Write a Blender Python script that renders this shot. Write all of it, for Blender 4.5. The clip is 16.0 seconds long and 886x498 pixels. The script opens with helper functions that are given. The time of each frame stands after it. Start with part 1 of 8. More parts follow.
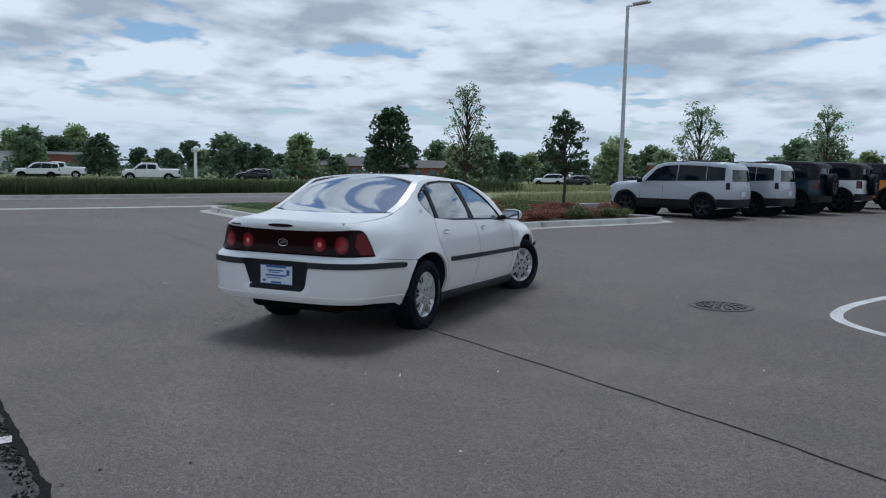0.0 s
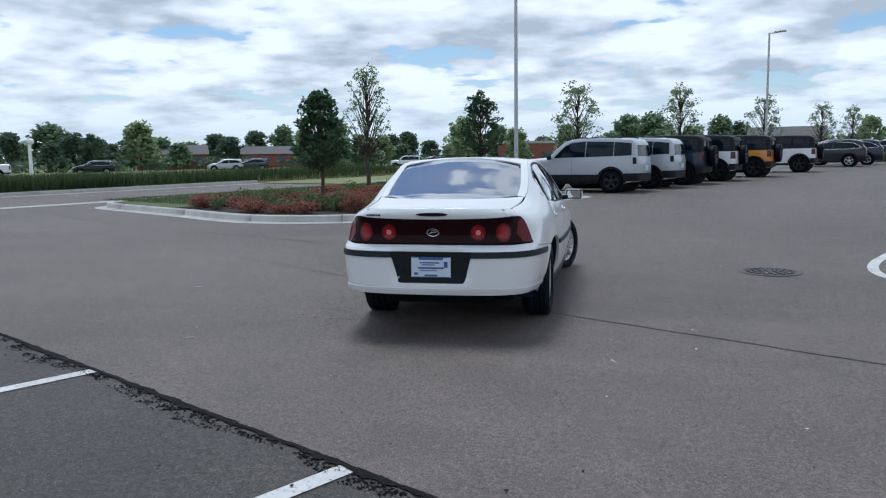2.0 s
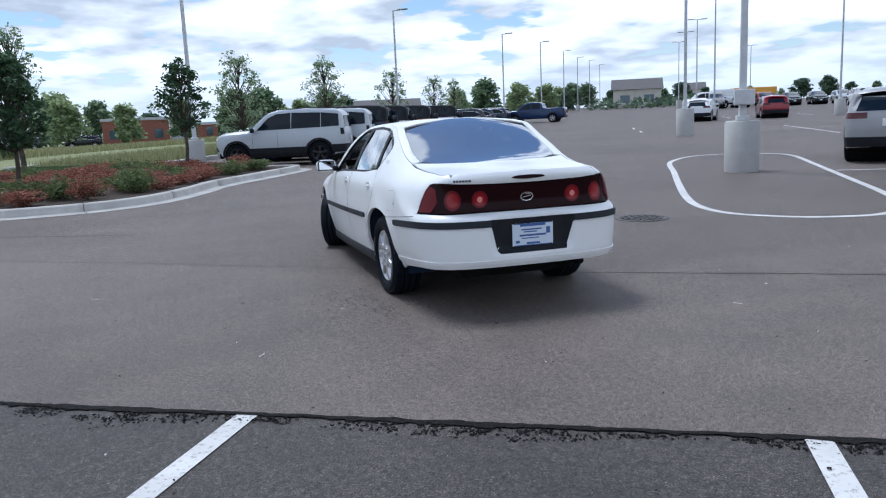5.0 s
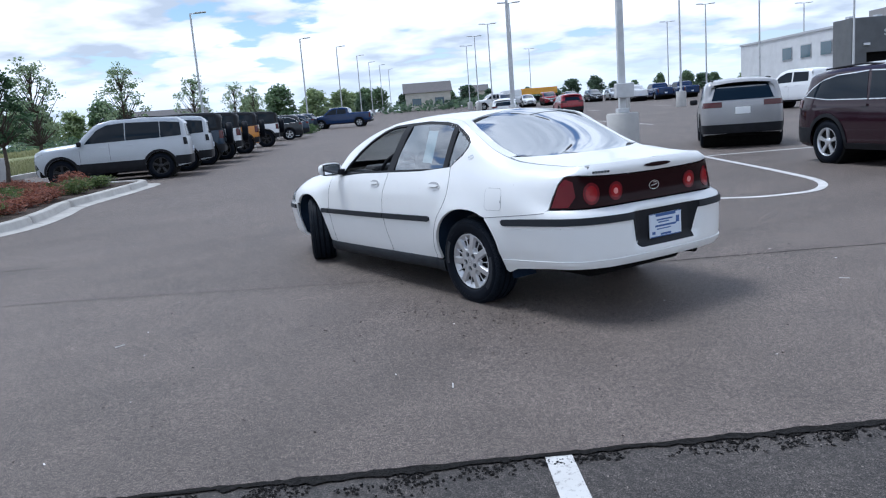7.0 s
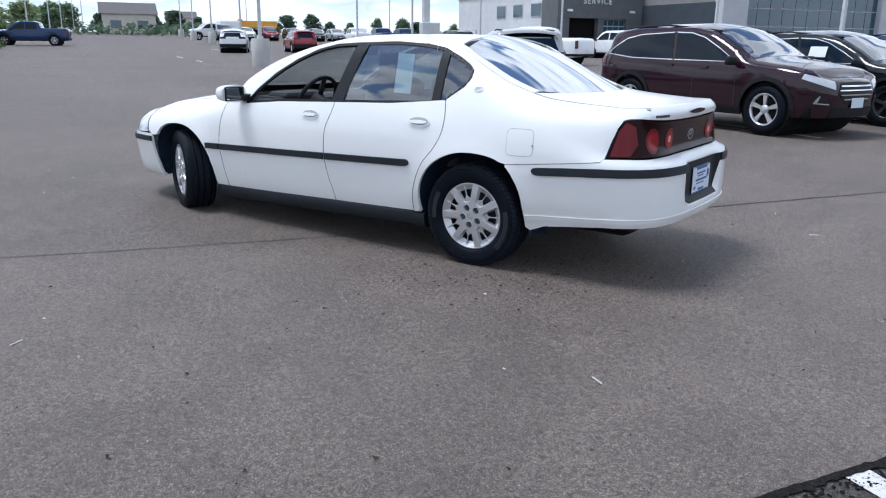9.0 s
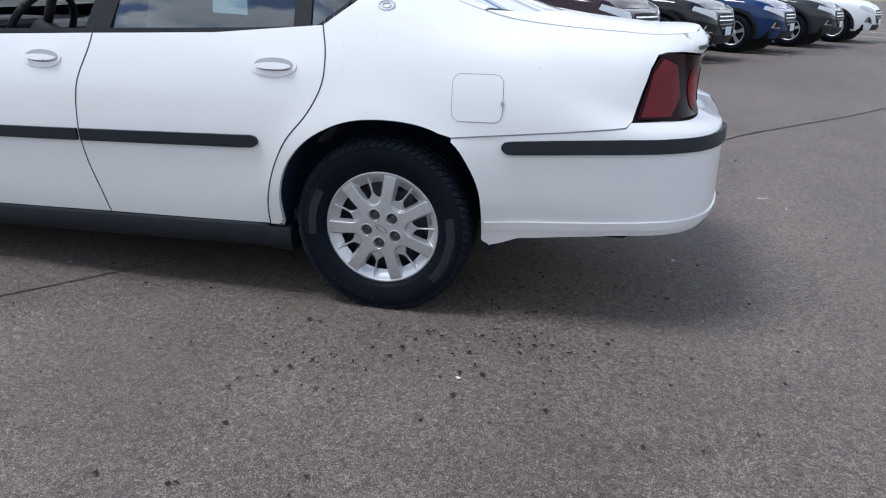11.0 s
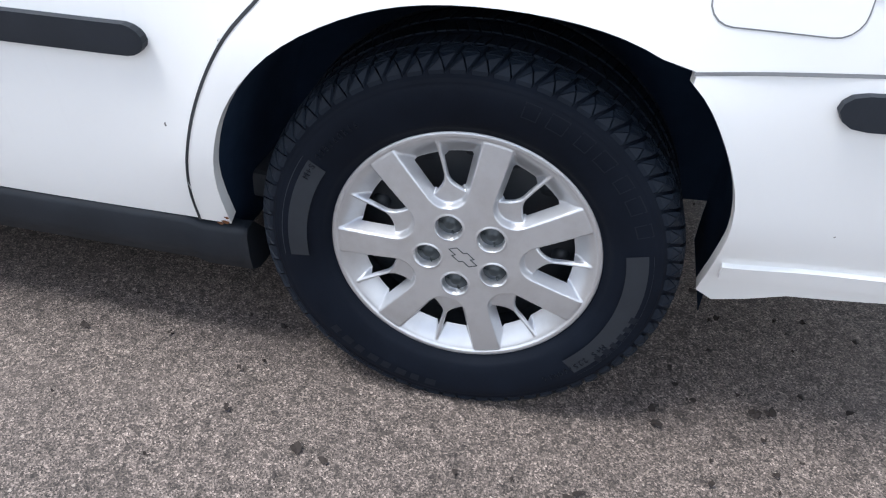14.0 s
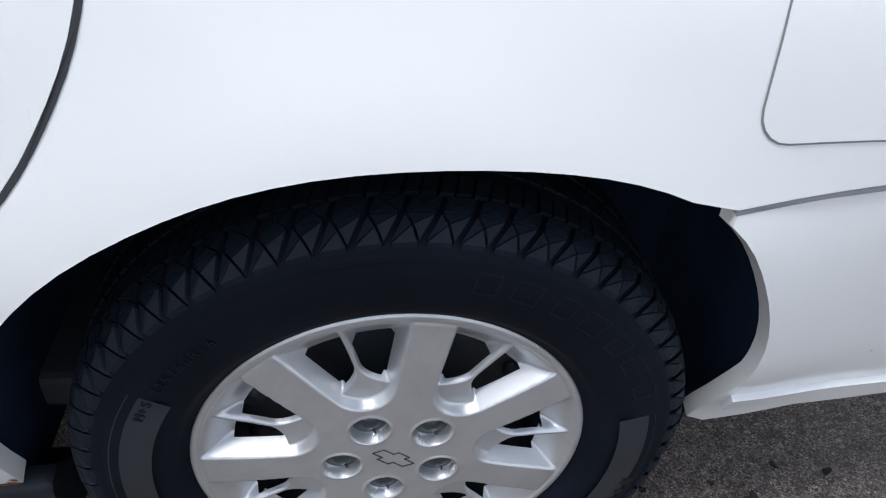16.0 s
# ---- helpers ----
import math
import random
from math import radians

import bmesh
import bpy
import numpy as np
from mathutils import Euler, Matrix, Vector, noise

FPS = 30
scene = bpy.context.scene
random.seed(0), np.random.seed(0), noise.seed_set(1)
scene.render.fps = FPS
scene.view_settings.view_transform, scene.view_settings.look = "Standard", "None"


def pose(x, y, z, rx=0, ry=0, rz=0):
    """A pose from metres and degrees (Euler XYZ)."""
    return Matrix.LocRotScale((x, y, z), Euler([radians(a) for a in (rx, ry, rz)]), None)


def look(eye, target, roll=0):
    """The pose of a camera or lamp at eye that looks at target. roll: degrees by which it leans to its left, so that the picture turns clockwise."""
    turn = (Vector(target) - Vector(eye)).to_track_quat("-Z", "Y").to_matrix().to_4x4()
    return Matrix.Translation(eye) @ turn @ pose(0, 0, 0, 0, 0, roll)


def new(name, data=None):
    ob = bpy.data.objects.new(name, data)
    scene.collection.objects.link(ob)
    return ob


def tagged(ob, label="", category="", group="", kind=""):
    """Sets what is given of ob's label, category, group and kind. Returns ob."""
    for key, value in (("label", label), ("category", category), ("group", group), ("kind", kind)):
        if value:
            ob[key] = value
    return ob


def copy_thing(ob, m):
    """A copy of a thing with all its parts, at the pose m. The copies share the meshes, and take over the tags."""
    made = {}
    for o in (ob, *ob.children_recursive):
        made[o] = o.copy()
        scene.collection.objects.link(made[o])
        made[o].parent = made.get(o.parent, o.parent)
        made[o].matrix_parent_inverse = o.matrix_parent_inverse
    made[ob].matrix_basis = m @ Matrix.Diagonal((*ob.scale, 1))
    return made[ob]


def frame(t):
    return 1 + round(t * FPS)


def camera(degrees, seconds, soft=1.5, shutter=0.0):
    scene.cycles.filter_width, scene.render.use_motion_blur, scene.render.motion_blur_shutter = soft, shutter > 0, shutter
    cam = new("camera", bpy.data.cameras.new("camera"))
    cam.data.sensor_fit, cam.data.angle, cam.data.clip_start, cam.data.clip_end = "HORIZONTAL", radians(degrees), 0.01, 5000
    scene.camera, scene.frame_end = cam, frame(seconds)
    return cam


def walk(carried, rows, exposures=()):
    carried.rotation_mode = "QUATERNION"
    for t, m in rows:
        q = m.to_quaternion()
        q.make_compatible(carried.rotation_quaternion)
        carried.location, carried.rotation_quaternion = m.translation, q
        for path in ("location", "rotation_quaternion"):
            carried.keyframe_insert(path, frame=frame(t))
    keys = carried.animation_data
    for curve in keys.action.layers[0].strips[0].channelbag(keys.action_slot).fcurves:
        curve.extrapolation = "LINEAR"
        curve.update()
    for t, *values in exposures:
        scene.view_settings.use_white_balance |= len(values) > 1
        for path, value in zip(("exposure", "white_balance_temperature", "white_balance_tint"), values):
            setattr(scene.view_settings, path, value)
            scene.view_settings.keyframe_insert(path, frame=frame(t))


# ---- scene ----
cam = camera(60.0, 16.0, 1.15)
PATH = [
    (0, (3.687, -6.17, 1.388), (2.885, -4.348, 1.194), 1.2),
    (0.5, (3.114, -6.443, 1.374), (2.374, -4.596, 1.173), 1.2),
    (1, (2.503, -6.563, 1.354), (1.838, -4.689, 1.144), 1.5),
    (1.5, (1.887, -6.659, 1.367), (1.341, -4.748, 1.143), 1.2),
    (2, (1.291, -6.704, 1.377), (0.876, -4.762, 1.141), -0.8),
    (2.5, (0.683, -6.697, 1.376), (0.363, -4.738, 1.134), -0.4),
    (3, (0.119, -6.702, 1.361), (0.024, -4.718, 1.128), 0.6),
    (3.5, (-0.464, -6.555, 1.35), (-0.374, -4.57, 1.117), -0.5),
    (4, (-1.032, -6.421, 1.348), (-0.675, -4.467, 1.112), -0.0),
    (4.5, (-1.595, -6.214, 1.349), (-1.196, -4.275, 1.063), -0.9),
    (5, (-2.13, -5.961, 1.349), (-1.556, -4.073, 1.022), -2.5),
    (5.2, (-2.316, -5.82, 1.321), (-1.674, -3.954, 0.991), -2.1),
    (7.3, (-4.105, -4.239, 1.376), (-2.956, -2.64, 1.023), -5.4),
    (7.5, (-4.217, -4.034, 1.338), (-3.002, -2.487, 0.978), -5.8),
    (8, (-4.504, -3.57, 1.336), (-3.159, -2.138, 0.959), -4.4),
    (8.5, (-4.639, -3.089, 1.341), (-3.142, -1.827, 0.935), -3.8),
    (9, (-4.595, -2.504, 1.312), (-3.023, -1.38, 0.796), 0.6),
    (9.5, (-4.507, -2.024, 1.31), (-2.75, -1.216, 0.797), 1.1),
    (9.7, (-4.374, -1.839, 1.251), (-2.575, -1.127, 0.744), 0.9),
    (11.8, (-2.510, -0.495, 1.043), (-0.691, -0.122, 0.301), 3.5),
    (12, (-2.339, -0.437, 1.007), (-0.549, -0.059, 0.198), 4.8),
    (12.5, (-2.024, -0.263, 0.986), (-0.334, 0.068, -0.030), 5.5),
    (13, (-1.847, -0.144, 0.977), (-0.220, 0.163, -0.145), 4.5),
    (13.5, (-1.757, -0.127, 0.987), (-0.153, 0.181, -0.168), 4.3),
    (14, (-1.711, -0.139, 0.986), (-0.126, 0.168, -0.194), 4.4),
    (14.5, (-1.665, -0.151, 0.985), (-0.095, 0.184, -0.209), 3.8),
    (15, (-1.575, -0.099, 0.964), (-0.026, 0.175, -0.271), 4.2),
    (15.5, (-1.435, 0.009, 0.977), (0.116, -0.102, -0.282), 6.0),
    (16, (-1.290, 0.037, 0.982), (0.248, -0.172, -0.278), 4.9),
]
walk(cam, [(t, look(eye, target, roll)) for t, eye, target, roll in PATH], exposures=[(0.0, -0.21, 5650, 6), (0.5, -0.1, 5650, 6), (1.5, -0.12, 5650, 6), (2.0, 0.12, 5650, 6), (2.5, -0.14, 5650, 6), (3.0, 0.05, 5650, 6), (4.0, 0.0, 5600, 8), (4.5, 0.27, 5550, 9), (5.0, 0.38, 5550, 9), (7.5, 0.52, 5550, 9), (8.0, 0.57, 5600, 9), (9.5, 0.68, 5750, 9), (12.0, 0.5, 5950, 10), (12.5, 0.88, 6000, 10), (13.0, 1.25, 6000, 10), (14.0, 1.36, 6000, 10), (15.0, 1.35, 5950, 10), (15.5, 1.38, 6080, 10), (16.0, 0.82, 6000, 9)])

# ---- light: bright broken cloud, sun veiled, from ahead and to the left of the white car ----
SUN_AZ, SUN_EL = radians(118), radians(67)   # direction towards the sun, from +x towards +y
sun_dir = Vector((math.cos(SUN_AZ) * math.cos(SUN_EL), math.sin(SUN_AZ) * math.cos(SUN_EL), math.sin(SUN_EL)))
sun_data = bpy.data.lights.new("sun", "SUN")
sun_data.energy, sun_data.angle, sun_data.color = 1.95, radians(20), (1.0, 0.96, 0.9)
sun_ob = new("sun", sun_data)
sun_ob.matrix_world = look((0, 0, 30), Vector((0, 0, 30)) - sun_dir)

world = bpy.data.worlds.new("World")
scene.world = world
world.use_nodes = True
wn, wl = world.node_tree.nodes, world.node_tree.links
wn.clear()


def wnode(kind, **inputs):
    n = wn.new(kind)
    for key, val in inputs.items():
        n.inputs[key].default_value = val
    return n


def wmath(op, a, b=None, clamp=False):
    n = wn.new("ShaderNodeMath")
    n.operation, n.use_clamp = op, clamp
    for i, v in enumerate((a, b)):
        if v is None:
            continue
        if isinstance(v, (int, float)):
            n.inputs[i].default_value = v
        else:
            wl.new(v, n.inputs[i])
    return n.outputs[0]


def wmix(fac, a, b):
    n = wn.new("ShaderNodeMix")
    n.data_type = "RGBA"
    wl.new(fac, n.inputs["Factor"])
    for key, v in (("A", a), ("B", b)):
        socket = [s for s in n.inputs if s.name == key and s.type == "RGBA"][0]
        if isinstance(v, tuple):
            socket.default_value = (*v, 1)
        else:
            wl.new(v, socket)
    return [s for s in n.outputs if s.type == "RGBA"][0]


def wramp(value, lo, hi):
    n = wn.new("ShaderNodeMapRange")
    n.interpolation_type = "SMOOTHSTEP"
    wl.new(value, n.inputs["Value"])
    n.inputs["From Min"].default_value, n.inputs["From Max"].default_value = lo, hi
    return n.outputs["Result"]


sky = wn.new("ShaderNodeTexSky")
sky.sky_type, sky.sun_disc = "NISHITA", False
sky.sun_elevation, sky.sun_rotation = SUN_EL, radians(90) - SUN_AZ
sky.altitude, sky.air_density, sky.dust_density, sky.ozone_density = 200, 1.0, 0.6, 1.6
coord = wn.new("ShaderNodeTexCoord")
split = wn.new("ShaderNodeSeparateXYZ")
wl.new(coord.outputs["Generated"], split.inputs[0])
rise = wmath("MAXIMUM", split.outputs["Z"], 0.0)
flat = wmath("ADD", rise, 0.16)
px = wmath("DIVIDE", split.outputs["X"], flat)
py = wmath("DIVIDE", split.outputs["Y"], flat)
plane = wn.new("ShaderNodeCombineXYZ")
wl.new(px, plane.inputs[0]), wl.new(py, plane.inputs[1])


def cloud_noise(scale, detail, rough, seed, lac=2.0, where=None):
    n = wnode("ShaderNodeTexNoise", Scale=scale, Detail=detail, Roughness=rough, Lacunarity=lac)
    n.noise_dimensions = "4D"
    n.inputs["W"].default_value = seed
    wl.new((where or plane).outputs[0], n.inputs["Vector"])
    return n.outputs["Fac"]


def raised(lift):
    """The cloud plane's place a little higher in the sky."""
    f = wmath("ADD", flat, lift)
    c = wn.new("ShaderNodeCombineXYZ")
    wl.new(wmath("DIVIDE", split.outputs["X"], f), c.inputs[0]), wl.new(wmath("DIVIDE", split.outputs["Y"], f), c.inputs[1])
    return c


def heap(where):
    """Broad cloud fields with round puffs on them."""
    v = wnode("ShaderNodeTexVoronoi", Scale=5.2, Detail=2.0, Roughness=0.5)
    v.feature = "SMOOTH_F1"
    v.inputs["Smoothness"].default_value = 0.55
    wl.new(where.outputs[0], v.inputs["Vector"])
    puff = wmath("SUBTRACT", 0.42, v.outputs["Distance"])
    return wmath("ADD", cloud_noise(2.0, 6, 0.52, 2.4, where=where), wmath("MULTIPLY", puff, 0.16))


above = raised(0.026)
dens, dens_up = heap(plane), heap(above)
broad_up = cloud_noise(2.0, 2.0, 0.5, 2.4, where=raised(0.05))
thin = wmath("MULTIPLY", wramp(split.outputs["Z"], 0.30, 0.80), 0.10)
cover = wramp(wmath("SUBTRACT", dens, thin), 0.295, 0.360)
lit = wmath("SUBTRACT", dens, dens_up)                       # cloud here, none above: a sunlit top
under = wramp(broad_up, 0.42, 0.62)                          # thick cloud above: a grey belly
shade = wmath("SUBTRACT", wmath("ADD", wmath("MULTIPLY", under, 0.50), 0.13), wmath("MULTIPLY", lit, 3.0), True)
cloud = wmix(shade, (0.98, 0.99, 1.02), (0.49, 0.525, 0.58))
blue = wn.new("ShaderNodeVectorMath")
blue.operation = "SCALE"
wl.new(sky.outputs[0], blue.inputs[0])
blue.inputs["Scale"].default_value = 0.105
haze = wramp(split.outputs["Z"], -0.03, 0.11)
mixed = wmix(haze, (0.66, 0.73, 0.81), wmix(cover, blue.outputs[0], cloud))
back = wn.new("ShaderNodeBackground")
wl.new(mixed, back.inputs["Color"])
back.inputs["Strength"].default_value = 0.92
out = wn.new("ShaderNodeOutputWorld")
wl.new(back.outputs[0], out.inputs["Surface"])

# ---- materials ----


def rgb(c, k=1.0):
    return (c[0] * k, c[1] * k, c[2] * k, 1)


class Mat:
    """A node material with a Principled surface and a few short cuts."""

    def __init__(self, name, base=(0.5, 0.5, 0.5), rough=0.5, metal=0.0, **kw):
        self.m = bpy.data.materials.new(name)
        self.m.use_nodes = True
        self.t = self.m.node_tree
        self.b = self.t.nodes["Principled BSDF"]
        self.b.inputs["Base Color"].default_value = rgb(base)
        self.b.inputs["Roughness"].default_value = rough
        self.b.inputs["Metallic"].default_value = metal
        for key, val in kw.items():
            self.b.inputs[key.replace("_", " ")].default_value = val
        self.co = None

    def node(self, kind, **inputs):
        n = self.t.nodes.new(kind)
        for key, val in inputs.items():
            n.inputs[key].default_value = val
        return n

    def link(self, a, b):
        self.t.links.new(a, b)

    def coords(self, scale=(1, 1, 1), kind="Object"):
        co = self.node("ShaderNodeTexCoord")
        mp = self.node("ShaderNodeMapping")
        mp.inputs["Scale"].default_value = scale
        self.link(co.outputs[kind], mp.inputs[0])
        return mp.outputs[0]

    def noise(self, vec, scale, detail=4, rough=0.55):
        n = self.node("ShaderNodeTexNoise", Scale=scale, Detail=detail, Roughness=rough)
        self.link(vec, n.inputs["Vector"])
        return n.outputs["Fac"]

    def voronoi(self, vec, scale, feature="F1", out="Distance"):
        n = self.node("ShaderNodeTexVoronoi", Scale=scale)
        n.feature = feature
        self.link(vec, n.inputs["Vector"])
        return n.outputs[out]

    def ramp(self, fac, stops):
        n = self.node("ShaderNodeValToRGB")
        self.link(fac, n.inputs[0])
        els = n.color_ramp.elements
        while len(els) < len(stops):
            els.new(0.5)
        for e, (p, c) in zip(els, stops):
            e.position, e.color = p, (rgb(c) if isinstance(c, tuple) else (c, c, c, 1))
        return n.outputs[0]

    def mix(self, fac, a, b, blend="MIX"):
        n = self.node("ShaderNodeMix")
        n.data_type, n.blend_type = "RGBA", blend
        if isinstance(fac, (int, float)):
            n.inputs["Factor"].default_value = fac
        else:
            self.link(fac, n.inputs["Factor"])
        for key, v in (("A", a), ("B", b)):
            s = [i for i in n.inputs if i.name == key and i.type == "RGBA"][0]
            if isinstance(v, tuple):
                s.default_value = rgb(v)
            else:
                self.link(v, s)
        return [o for o in n.outputs if o.type == "RGBA"][0]

    def colour(self, socket):
        self.link(socket, self.b.inputs["Base Color"])

    def roughness(self, fac, lo, hi):
        n = self.node("ShaderNodeMapRange")
        self.link(fac, n.inputs["Value"])
        n.inputs["To Min"].default_value, n.inputs["To Max"].default_value = lo, hi
        self.link(n.outputs["Result"], self.b.inputs["Roughness"])

    def bump(self, height, strength, distance):
        n = self.node("ShaderNodeBump", Strength=strength, Distance=distance)
        self.link(height, n.inputs["Height"])
        self.link(n.outputs[0], self.b.inputs["Normal"])

    def random(self):
        return self.node("ShaderNodeObjectInfo").outputs["Random"]

    def island(self):
        return self.node("ShaderNodeNewGeometry").outputs["Random Per Island"]


def asphalt(name, dark, light, stone, patches, grain=400.0, bump=0.5):
    a = Mat(name, rough=0.88)
    v = a.coords()
    big = a.noise(v, 0.22, 3)
    mid = a.noise(v, 1.6, 5, 0.6)
    base = a.ramp(a.mix(0.5, big, mid), [(0.36, tuple(c * 0.9 for c in dark)), (0.64, tuple(c * 1.06 for c in light))])
    cells = a.voronoi(v, grain, out="Color")
    grey = a.ramp(cells, [(0.15, 0.24), (0.45, 0.75), (0.70, 1.25), (0.95, 2.6)])
    col = a.mix(1.0, base, grey, "MULTIPLY")
    fine = a.ramp(a.voronoi(v, grain * 2.3, out="Color"), [(0.15, 0.65), (0.55, 0.97), (0.95, 1.5)])
    col = a.mix(1.0, col, fine, "MULTIPLY")
    clump = a.ramp(a.voronoi(v, grain * 0.24, out="Color"), [(0.10, 0.70), (0.5, 0.98), (0.92, 1.32)])
    col = a.mix(1.0, col, clump, "MULTIPLY")
    clod = a.ramp(a.noise(v, grain * 0.085, 3, 0.75), [(0.34, 0.62), (0.46, 1.0), (0.62, 1.10)])
    col = a.mix(1.0, col, clod, "MULTIPLY")
    chips = a.ramp(a.voronoi(v, grain * 0.62, out="Color"), [(0.94, 0.0), (0.96, 1.0)])
    col = a.mix(chips, col, stone)
    pits = a.ramp(a.noise(v, 42, 3, 0.7), [(0.30, 1.0), (0.40, 0.0)])
    col = a.mix(pits, col, tuple(c * 0.5 for c in dark))
    wear = a.ramp(a.noise(v, 0.55, 6, 0.65), [(0.55, 0.0), (0.75, 1.0)])
    col = a.mix(a.mix(0.5, wear, (0, 0, 0)), col, patches)
    lanes = a.ramp(a.noise(a.coords((0.10, 0.9, 1)), 1.3, 5, 0.6), [(0.33, 0.92), (0.67, 1.07)])
    col = a.mix(1.0, col, lanes, "MULTIPLY")
    spill = a.ramp(a.noise(v, 1.1, 3, 0.45), [(0.70, 0.0), (0.78, 1.0)])
    col = a.mix(a.mix(0.45, (0, 0, 0), spill), col, tuple(c * 0.45 for c in dark))
    a.colour(col)
    a.roughness(mid, 0.58, 0.80)
    a.bump(a.mix(0.5, a.voronoi(v, grain), a.noise(v, 300, 2)), bump, 0.0025)
    a.b.inputs["Specular IOR Level"].default_value = 0.4
    return a.m


M = {}
M["asphalt"] = asphalt("asphalt_lane", (0.106, 0.086, 0.074), (0.148, 0.121, 0.105), (0.33, 0.285, 0.245), (0.157, 0.129, 0.112))
M["asphalt_old"] = asphalt("asphalt_stalls", (0.043, 0.037, 0.034), (0.071, 0.061, 0.055), (0.25, 0.215, 0.185), (0.028, 0.024, 0.022), 230.0, 0.9)


def tar():
    p = Mat("tar_joint", rough=0.8)
    v = p.coords()
    p.colour(p.ramp(p.noise(v, 60, 5, 0.7), [(0.35, (0.005, 0.005, 0.005)), (0.75, (0.026, 0.024, 0.023))]))
    p.bump(p.noise(v, 90, 4), 0.9, 0.01)
    p.b.inputs["Specular IOR Level"].default_value = 0.08
    return p.m


M["tar"] = tar()


def worn_paint():
    p = Mat("road_paint", rough=0.75)
    v = p.coords()
    f = p.ramp(p.noise(v, 34, 6, 0.7), [(0.30, 0.0), (0.46, 1.0)])
    p.colour(p.mix(f, (0.16, 0.15, 0.145), p.ramp(p.noise(v, 3, 4), [(0.3, (0.50, 0.49, 0.47)), (0.7, (0.66, 0.65, 0.63))])))
    p.bump(p.noise(v, 160, 2), 0.4, 0.003)
    return p.m


M["paint_line"] = worn_paint()


def concrete(name, dark, light, scale=1.0):
    c = Mat(name, rough=0.9)
    v = c.coords()
    col = c.ramp(c.noise(v, 2.2 * scale, 7, 0.65), [(0.3, dark), (0.7, light)])
    spots = c.ramp(c.noise(v, 45 * scale, 4, 0.7), [(0.30, 1.0), (0.42, 0.0)])
    c.colour(c.mix(c.mix(0.6, spots, (0, 0, 0)), col, tuple(x * 0.55 for x in dark)))
    c.bump(c.noise(v, 120, 4), 0.3, 0.004)
    return c.m


M["concrete"] = concrete("kerb_concrete", (0.34, 0.325, 0.30), (0.50, 0.485, 0.455))
M["concrete_base"] = concrete("pole_base_concrete", (0.36, 0.35, 0.335), (0.46, 0.45, 0.43))
M["mulch"] = Mat("mulch", rough=0.95).m


def grass_ground(name, a, b, c):
    g = Mat(name, rough=0.95)
    v = g.coords()
    col = g.ramp(g.noise(v, 0.35, 5, 0.6), [(0.3, a), (0.7, b)])
    g.colour(g.mix(g.ramp(g.noise(v, 9, 5, 0.7), [(0.35, 0.0), (0.65, 1.0)]), col, c))
    g.bump(g.noise(v, 60, 4, 0.7), 0.8, 0.03)
    return g.m


M["lawn"] = grass_ground("lawn", (0.052, 0.092, 0.028), (0.088, 0.125, 0.042), (0.14, 0.145, 0.06))
M["meadow"] = grass_ground("meadow", (0.19, 0.205, 0.085), (0.30, 0.29, 0.14), (0.17, 0.20, 0.08))


def mulch():
    g = Mat("bark_mulch", rough=0.95)
    v = g.coords()
    g.colour(g.ramp(g.noise(v, 18, 6, 0.75), [(0.3, (0.020, 0.014, 0.010)), (0.7, (0.075, 0.050, 0.034))]))
    g.bump(g.noise(v, 40, 4, 0.7), 0.9, 0.03)
    return g.m


M["mulch"] = mulch()


def leaves(name, dark, light, rough=0.6, trans=0.48):
    l = Mat(name, rough=rough)
    col = l.ramp(l.island(), [(0.0, dark), (0.55, tuple((x + y) / 2 for x, y in zip(dark, light))), (1.0, light)])
    l.colour(col)
    l.b.inputs["Subsurface Weight"].default_value = 0.0
    tr = l.node("ShaderNodeBsdfTranslucent")
    l.link(l.mix(0.0, col, col), tr.inputs["Color"])
    mx = l.node("ShaderNodeMixShader")
    mx.inputs[0].default_value = trans
    l.link(l.b.outputs[0], mx.inputs[1])
    l.link(tr.outputs[0], mx.inputs[2])
    l.link(mx.outputs[0], l.t.nodes["Material Output"].inputs["Surface"])
    return l.m


M["leaf_dark"] = leaves("leaf_dark", (0.026, 0.060, 0.030), (0.090, 0.155, 0.070))
M["leaf_mid"] = leaves("leaf_mid", (0.040, 0.082, 0.028), (0.120, 0.190, 0.070))
M["leaf_pale"] = leaves("leaf_pale", (0.135, 0.195, 0.115), (0.37, 0.45, 0.27))
M["leaf_red"] = leaves("leaf_red", (0.105, 0.030, 0.022), (0.40, 0.165, 0.105))
# far leaves: distance haze and missing backlight put into paler colours
M["leaf_far"] = leaves("leaf_far", (0.085, 0.140, 0.075), (0.24, 0.33, 0.18))
M["leaf_far_dark"] = leaves("leaf_far_dark", (0.050, 0.090, 0.058), (0.15, 0.22, 0.13))
M["leaf_far_pale"] = leaves("leaf_far_pale", (0.15, 0.22, 0.10), (0.40, 0.47, 0.25))
M["leaf_lime"] = leaves("leaf_lime", (0.050, 0.085, 0.026), (0.17, 0.215, 0.075))
M["grass_tall"] = leaves("grass_tall", (0.026, 0.050, 0.018), (0.085, 0.120, 0.045))
M["grass_dry"] = leaves("grass_dry", (0.16, 0.175, 0.078), (0.36, 0.345, 0.18))


def bark():
    b = Mat("bark", rough=0.95)
    v = b.coords((6, 6, 1.2))
    b.colour(b.ramp(b.noise(v, 4, 6, 0.7), [(0.3, (0.035, 0.026, 0.020)), (0.7, (0.10, 0.080, 0.062))]))
    b.bump(b.noise(v, 8, 4), 0.8, 0.02)
    return b.m


M["bark"] = bark()


